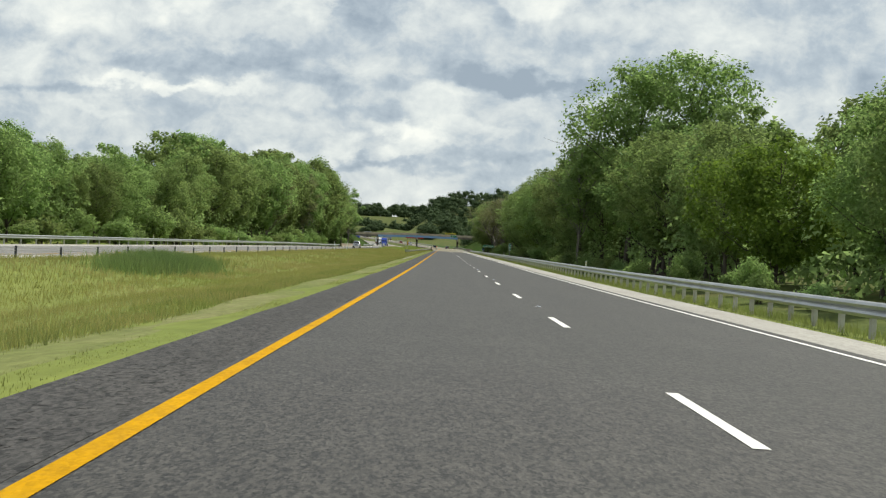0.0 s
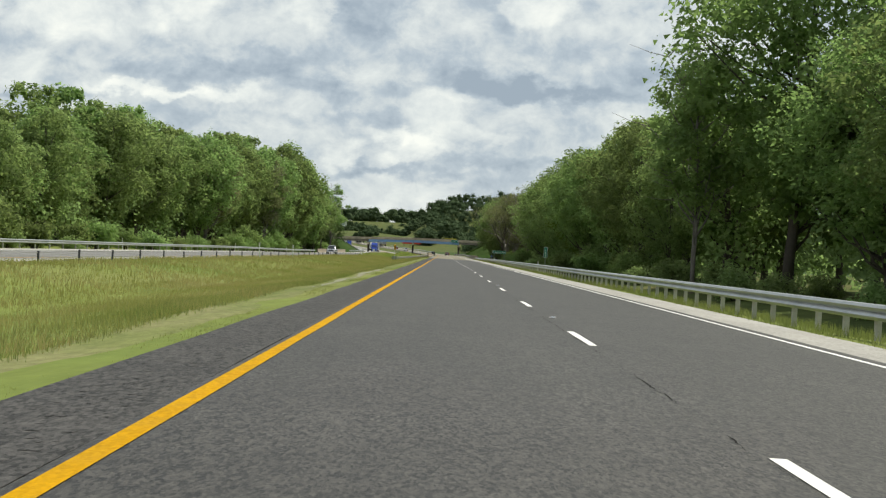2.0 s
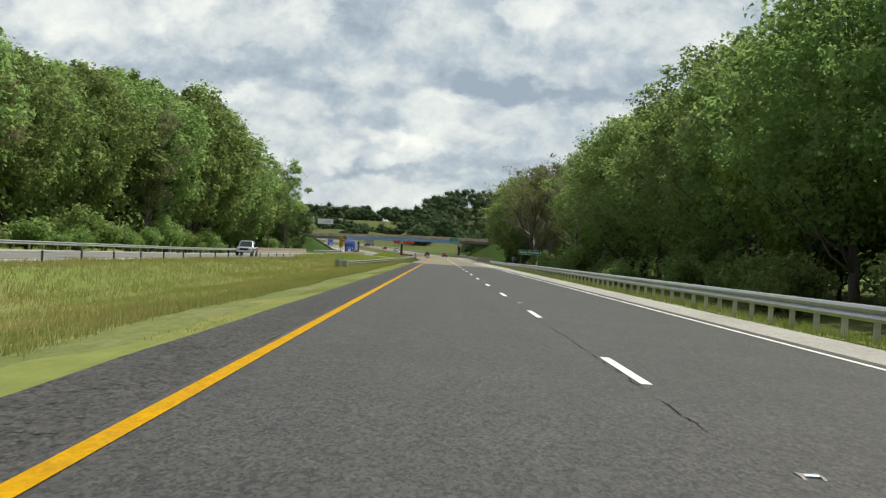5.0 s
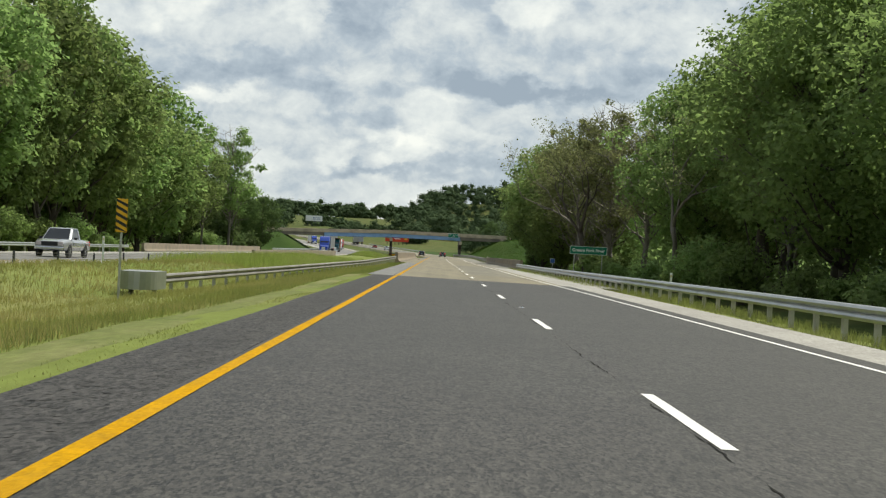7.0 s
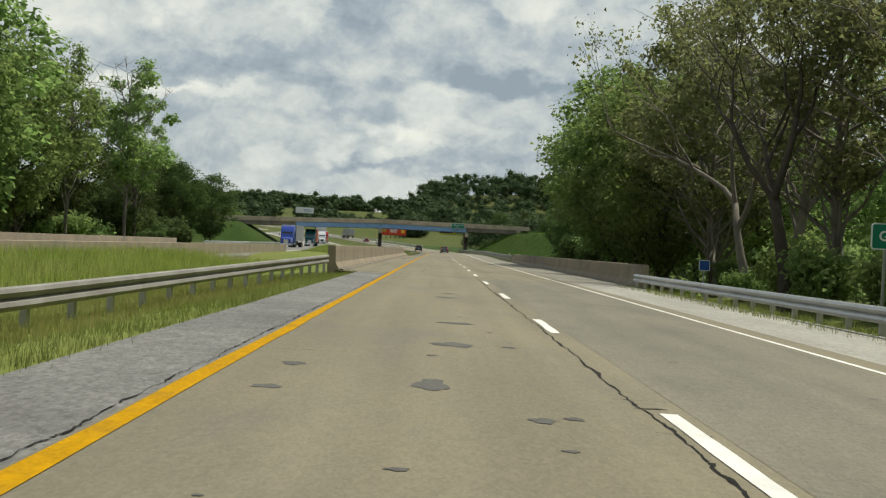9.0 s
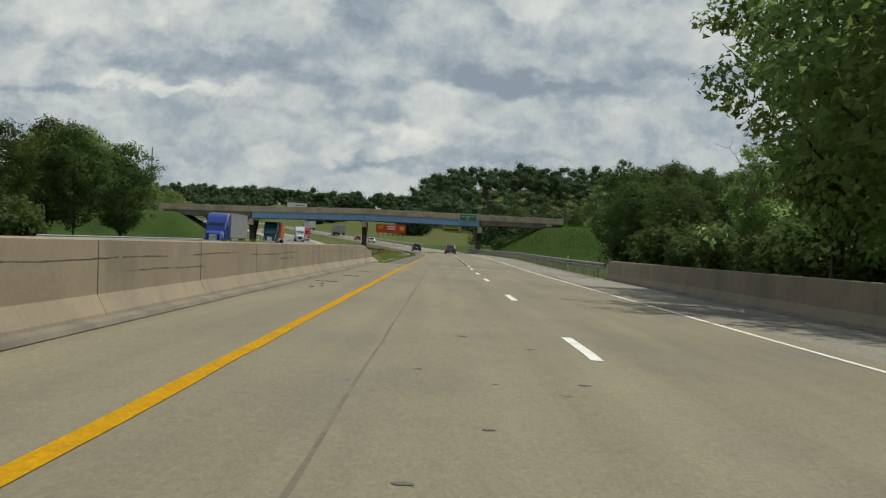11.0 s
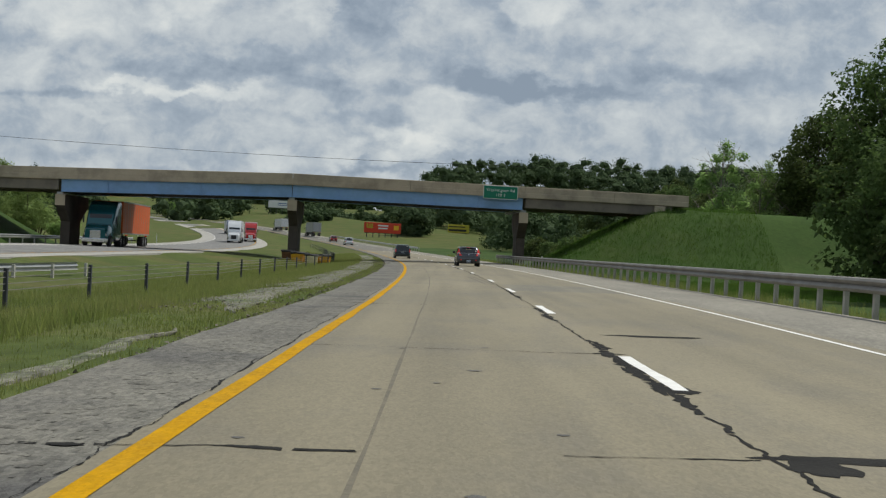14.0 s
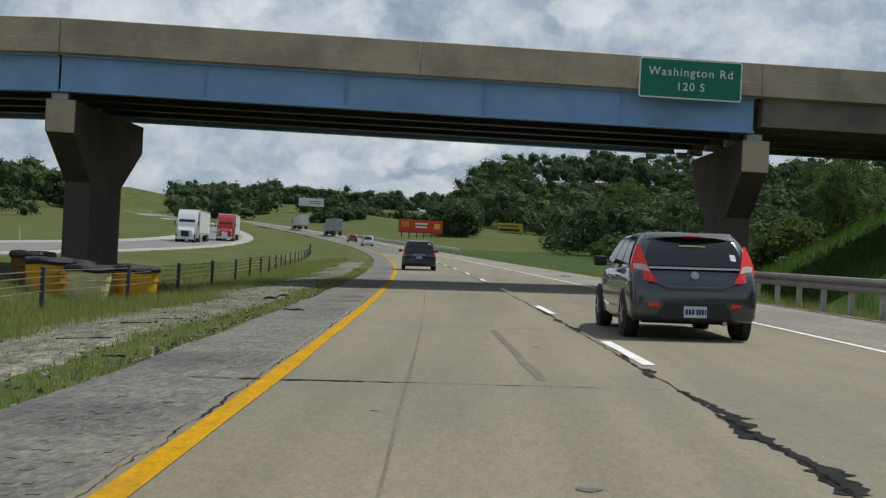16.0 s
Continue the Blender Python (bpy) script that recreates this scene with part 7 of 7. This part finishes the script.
    # lip of the bumper under the tailgate, dipping between the lamps
    lip = [(x, 0.715 + 0.105 * min(1, max(0, (abs(x) - 0.34) / 0.22)) ** 1.5) for x in np.linspace(-0.64, 0.64, 17)]
    rings = [[(x, back(z) - 0.005, z + 0.006), (x, back(z) - 0.040, z - 0.004), (x, back(z) - 0.046, z - 0.020), (x, back(z) - 0.030, z - 0.05), (x, back(z) + 0.02, z - 0.06)] for x, z in lip]
    sharp(part("bumper_lip", loft(rings), M["grey_paint"], t))
    part("wiper", boxed((0.18, 0.175, 1.02), (0.46, 0.03, 0.022), 0.006), M["black_plastic"], t)
    part("antenna", cyl(bmesh.new(), (0, 0.85, 1.44), (0, 0.70, 1.56), 0.008, 0.004, 6), M["black_plastic"], t)
    part("brake_light", boxed((0, 0.352, 1.385), (0.26, 0.02, 0.018), 0.004), M["tail_red"], t)
    poly_slab(t, "sticker", [(x, back(z) - 0.02, z) for x, z in ((0.50, 1.07), (0.57, 1.065), (0.56, 1.15), (0.49, 1.155))], (0, -0.004, 0), M["sign_white"], "small white window sticker")
    poly_slab(t, "sticker", [(x, back(z) - 0.02, z) for x, z in ((-0.18, 1.245), (0.18, 1.245), (0.18, 1.265), (-0.18, 1.265))], (0, -0.004, 0), M["barrel_cream"], "thin pale window strip")
    part("exhaust", cyl(bmesh.new(), (0.40, -0.01, 0.24), (0.40, 0.3, 0.24), 0.03, None, 10), M["rim_metal"], t)
    for sg in (-1, 1):
        for y in (1.35, 2.15):
            part("door_handle", boxed((sg * 0.855, y, 0.82), (0.03, 0.17, 0.03), 0.008), M["grey_paint"], t)
    return t


hatchback()


def minivan():
    m = along(677.6, -0.62) @ Matrix.Rotation(-0.021, 4, "Y") @ Matrix.Scale(0.89, 4)
    rows = [(0.00, 0.82, 0.36, 0.86), (0.06, 0.90, 0.31, 1.00), (0.25, 0.965, 0.27, 1.08), (0.9, 0.985, 0.23, 1.08), (2.6, 0.985, 0.22, 1.05), (3.7, 0.97, 0.22, 1.02), (4.5, 0.92, 0.24, 0.90), (4.9, 0.80, 0.28, 0.76), (5.08, 0.62, 0.33, 0.66)]
    levels = [(1.05, 0.10, 4.15, 0.91), (1.30, 0.16, 3.75, 0.87), (1.56, 0.26, 3.30, 0.80), (1.68, 0.34, 3.00, 0.75), (1.74, 0.6, 2.7, 0.66)]
    t = car("minivan", "dark slate minivan in the inner lane", m, "slate_paint", rows, levels, (0.85, 3.9), 0.34,
            [(0.80, 1.18, 0.78, 0.93, -0.005, 0.09, "tail_red")], wid=0.98)
    part("bumper", boxed((0, 0.03, 0.52), (1.82, 0.20, 0.26), 0.06, seg=3), M["slate_paint"], t)
    part("trim_bar", boxed((0, -0.005, 0.90), (0.74, 0.05, 0.05), 0.012), M["chrome"], t, "chrome bar over the plate")
    plate_on(t, -0.03, 0.76)
    slab(t, "sticker", [(0.50, 0.215, 1.50), (0.66, 0.215, 1.50), (0.66, 0.225, 1.60), (0.50, 0.225, 1.60)], M["sign_white"], 0.004, "white window sticker")
    for x in (-0.62, 0.62):
        part("roof_rail", boxed((x, 1.6, 1.755), (0.05, 2.2, 0.04), 0.012), M["black_plastic"], t)
    return t


minivan()


def small_car(name, label, s, l, key, toward=False, surf=None, long=4.4, high=1.5, wide=0.9, category="car"):
    z = float(surf(s, l)) if surf else None
    m = along(s, l, z) @ (Matrix.Rotation(math.pi, 4, "Z") if toward else Matrix.Identity(4))
    k = high / 1.5
    rows = [(0.00, wide - 0.12, 0.36, 0.76), (0.08, wide - 0.04, 0.30, 0.90), (0.4, wide, 0.26, 0.96 * k), (1.2, wide, 0.24, 0.96 * k), (long - 1.3, wide, 0.22, 0.95 * k), (long - 0.6, wide - 0.03, 0.24, 0.88 * k),
            (long - 0.15, wide - 0.12, 0.28, 0.76), (long, wide - 0.28, 0.32, 0.66)]
    levels = [(0.94 * k, 0.16, long - 1.05, wide - 0.07), (1.15 * k, 0.28, long - 1.45, wide - 0.12), (1.38 * k, 0.48, long - 1.85, wide - 0.20), (1.46 * k, 0.62, long - 2.1, wide - 0.25), (high, 0.9, long - 2.4, wide - 0.33)]
    t = car(name, label, m, key, rows, levels, (0.8, long - 0.85), 0.33, [(0.72, 0.98, wide - 0.24, wide - 0.04, -0.004, 0.06, "tail_red")], category, wide)
    plate_on(t, -0.012, 0.60)
    for x in (-1, 1):
        part("headlight", boxed((x * (wide - 0.24), long - 0.16, 0.68), (0.34, 0.16, 0.14), 0.04), M["lamp_clear"], t)
    return t


small_car("suv", "white sport utility vehicle climbing the far curve", 824, 0.4, "white_car", long=4.6, high=1.75, wide=0.93)
small_car("sedan", "dark red car on the far curve", 868, 1.2, "red_car", long=4.6, high=1.5)


def pickup():
    m = along(352, -24.0, float(zo(352, 0))) @ Matrix.Rotation(math.pi, 4, "Z")
    rows = [(0.0, 0.92, 0.5, 1.10), (0.1, 0.98, 0.45, 1.14), (2.0, 1.0, 0.42, 1.15), (4.2, 1.0, 0.42, 1.18), (5.2, 0.97, 0.45, 1.12), (5.6, 0.88, 0.5, 1.0)]
    levels = [(1.14, 2.0, 4.35, 0.93), (1.4, 2.05, 4.0, 0.88), (1.75, 2.15, 3.6, 0.80), (1.85, 2.25, 3.45, 0.76), (1.9, 2.5, 3.2, 0.66)]
    t = car("pickup_truck", "silver pickup truck on the opposite carriageway", m, "silver_car", rows, levels, (1.1, 4.6), 0.40, [(0.75, 1.08, 0.82, 0.97, -0.005, 0.0, "tail_red")], "pickup truck", 1.0)
    part("grille", boxed((0, 5.60, 0.86), (1.0, 0.06, 0.26), 0.02), M["black_plastic"], t)
    part("bumper", boxed((0, 5.66, 0.58), (1.8, 0.16, 0.2), 0.04), M["chrome"], t)
    for x in (-0.68, 0.68):
        part("headlight", boxed((x, 5.56, 0.88), (0.34, 0.12, 0.24), 0.03), M["lamp_clear"], t)


pickup()


def semi(s, l, cab, trailer, label, toward, surf, with_cab=True, length=13.6):
    """A lorry with its front at y = 0, running back to -y."""
    m = along(s, l, float(surf(s, l))) @ (Matrix.Rotation(math.pi, 4, "Z") if toward else Matrix.Identity(4))
    t = thing("semi_truck", label, "truck", "lorries", m=m)
    C = M[cab]
    hood = loft([[(x * w, y, z) for x, z in ((1, zb), (1, zm), (0.86, zt), (-0.86, zt), (-1, zm), (-1, zb))] for y, w, zb, zm, zt in
                 ((0.0, 0.86, 0.55, 1.15, 1.45), (-0.25, 0.98, 0.5, 1.35, 1.68), (-1.0, 1.06, 0.5, 1.5, 1.86), (-1.75, 1.12, 0.5, 1.6, 2.02))])
    sharp(part("hood", hood, C, t))
    cabm = loft([[(x * w, y, z) for x, z in ((1, zb), (1, zm), (0.93, zt), (-0.93, zt), (-1, zm), (-1, zb))] for y, w, zb, zm, zt in
                 ((-1.55, 1.14, 0.7, 1.9, 2.0), (-2.15, 1.20, 0.7, 2.5, 2.85), (-2.6, 1.24, 0.7, 3.0, 3.4), (-3.3, 1.25, 0.7, 3.55, 3.92), (-4.6, 1.25, 0.7, 3.62, 3.98))])
    sharp(part("cab", cabm, C, t))
    slab(t, "windscreen", [(0.98, -1.66, 2.08), (-0.98, -1.66, 2.08), (-0.94, -2.12, 2.78), (0.94, -2.12, 2.78)], M["glass"], 0.03, "dark windscreen")
    for sg in (1, -1):
        q = [(sg * 1.215, -2.95, 1.95), (sg * 1.20, -2.2, 1.95), (sg * 1.22, -2.35, 2.55), (sg * 1.24, -2.95, 2.6)]
        slab(t, "side_window", q if sg > 0 else [q[1], q[0], q[3], q[2]], M["glass"], 0.02, "dark side glass")
        part("mirror", boxed((sg * 1.42, -1.75, 2.3), (0.12, 0.14, 0.62), 0.03), M["black_plastic"], t)
        part("headlight", boxed((sg * 0.80, -0.10, 1.02), (0.26, 0.16, 0.22), 0.04), M["lamp_clear"], t)
        part("fuel_tank", cyl(bmesh.new(), (sg * 0.95, -2.6, 0.72), (sg * 0.95, -4.2, 0.72), 0.32, None, 16), M["chrome"], t)
        wheel(t, sg * 1.02, -0.95, 0.50, 0.30)
        for y in (-4.9, -6.2):
            wheel(t, sg * 0.98, y, 0.50, 0.56)
    part("grille", boxed((0, 0.0, 1.02), (0.92, 0.08, 0.72), 0.05), M["black_plastic"] if cab == "white_car" else M["chrome"], t, "upright grille")
    part("bumper", boxed((0, 0.06, 0.52), (2.2, 0.22, 0.34), 0.07, seg=2), C if cab == "white_car" else M["chrome"], t)
    part("chassis", boxed((0, -4.2, 0.78), (0.9, 6.6, 0.28)), M["dark_steel"], t)
    y0, y1 = -5.2, -5.2 - length
    box_ = part("trailer", boxed((0, (y0 + y1) / 2, 2.62), (2.56, length, 2.86), 0.03), M[trailer], t, "long box trailer")
    bm = bmesh.new()
    for z in (1.20, 4.03):
        for x in (-1.285, 1.285):
            box(bm, (x, (y0 + y1) / 2, z), (0.04, length - 0.1, 0.12))
    for k in range(1, 12):
        for x in (-1.283, 1.283):
            box(bm, (x, y0 - length * k / 12, 2.62), (0.012, 0.05, 2.6))
    part("side_rail", bm, M["galvanised"], box_)
    for x in (-0.63, 0.63):
        d = part("door", boxed((x, y1 - 0.012, 2.62), (1.20, 0.03, 2.66), 0.01), M[trailer], box_)
        for q in (-0.35, 0.35):
            part("lock_rod", cyl(bmesh.new(), (x + q, y1 - 0.045, 1.35), (x + q, y1 - 0.045, 3.9), 0.018, None, 6), M["galvanised"], box_)
    part("underride_bar", boxed((0, y1 + 0.05, 0.58), (2.3, 0.1, 0.12)), M["weathered_steel"], t)
    for x in (-0.95, 0.95):
        part("tail_light", boxed((x, y1 - 0.02, 1.06), (0.26, 0.06, 0.12), 0.02), M["tail_red"], t)
        for y in (y1 + 1.4, y1 + 2.7):
            wheel(t, x, y, 0.50, 0.56)
        part("mud_flap", boxed((x, y1 + 0.7, 0.5), (0.6, 0.02, 0.7)), M["black_plastic"], t)
        part("landing_leg", boxed((x * 0.8, y0 - 2.6, 0.72), (0.14, 0.14, 0.95)), M["weathered_steel"], t)
    return t


semi(767, -24.6, "white_car", "white_trailer", "white semi truck with a white box trailer", True, zo)
semi(798, -21.9, "red_cab", "white_trailer", "red semi truck with chrome grille", True, zo)
semi(900, -23.6, "blue_cab", "white_trailer", "blue semi truck on the far opposite carriageway", True, zo)
semi(646, -28.0, "teal_cab", "orange_trailer", "teal semi truck with an orange box trailer", True, zo)
semi(572, -27.2, "blue_cab", "grey_trailer", "blue semi truck with a pale weathered trailer", True, zo)
semi(945, 3.4, "white_car", "grey_trailer", "grey box trailer truck climbing the far curve", False, zs)
semi(1018, 3.4, "white_car", "white_trailer", "white box trailer truck far up the curve", False, zs)
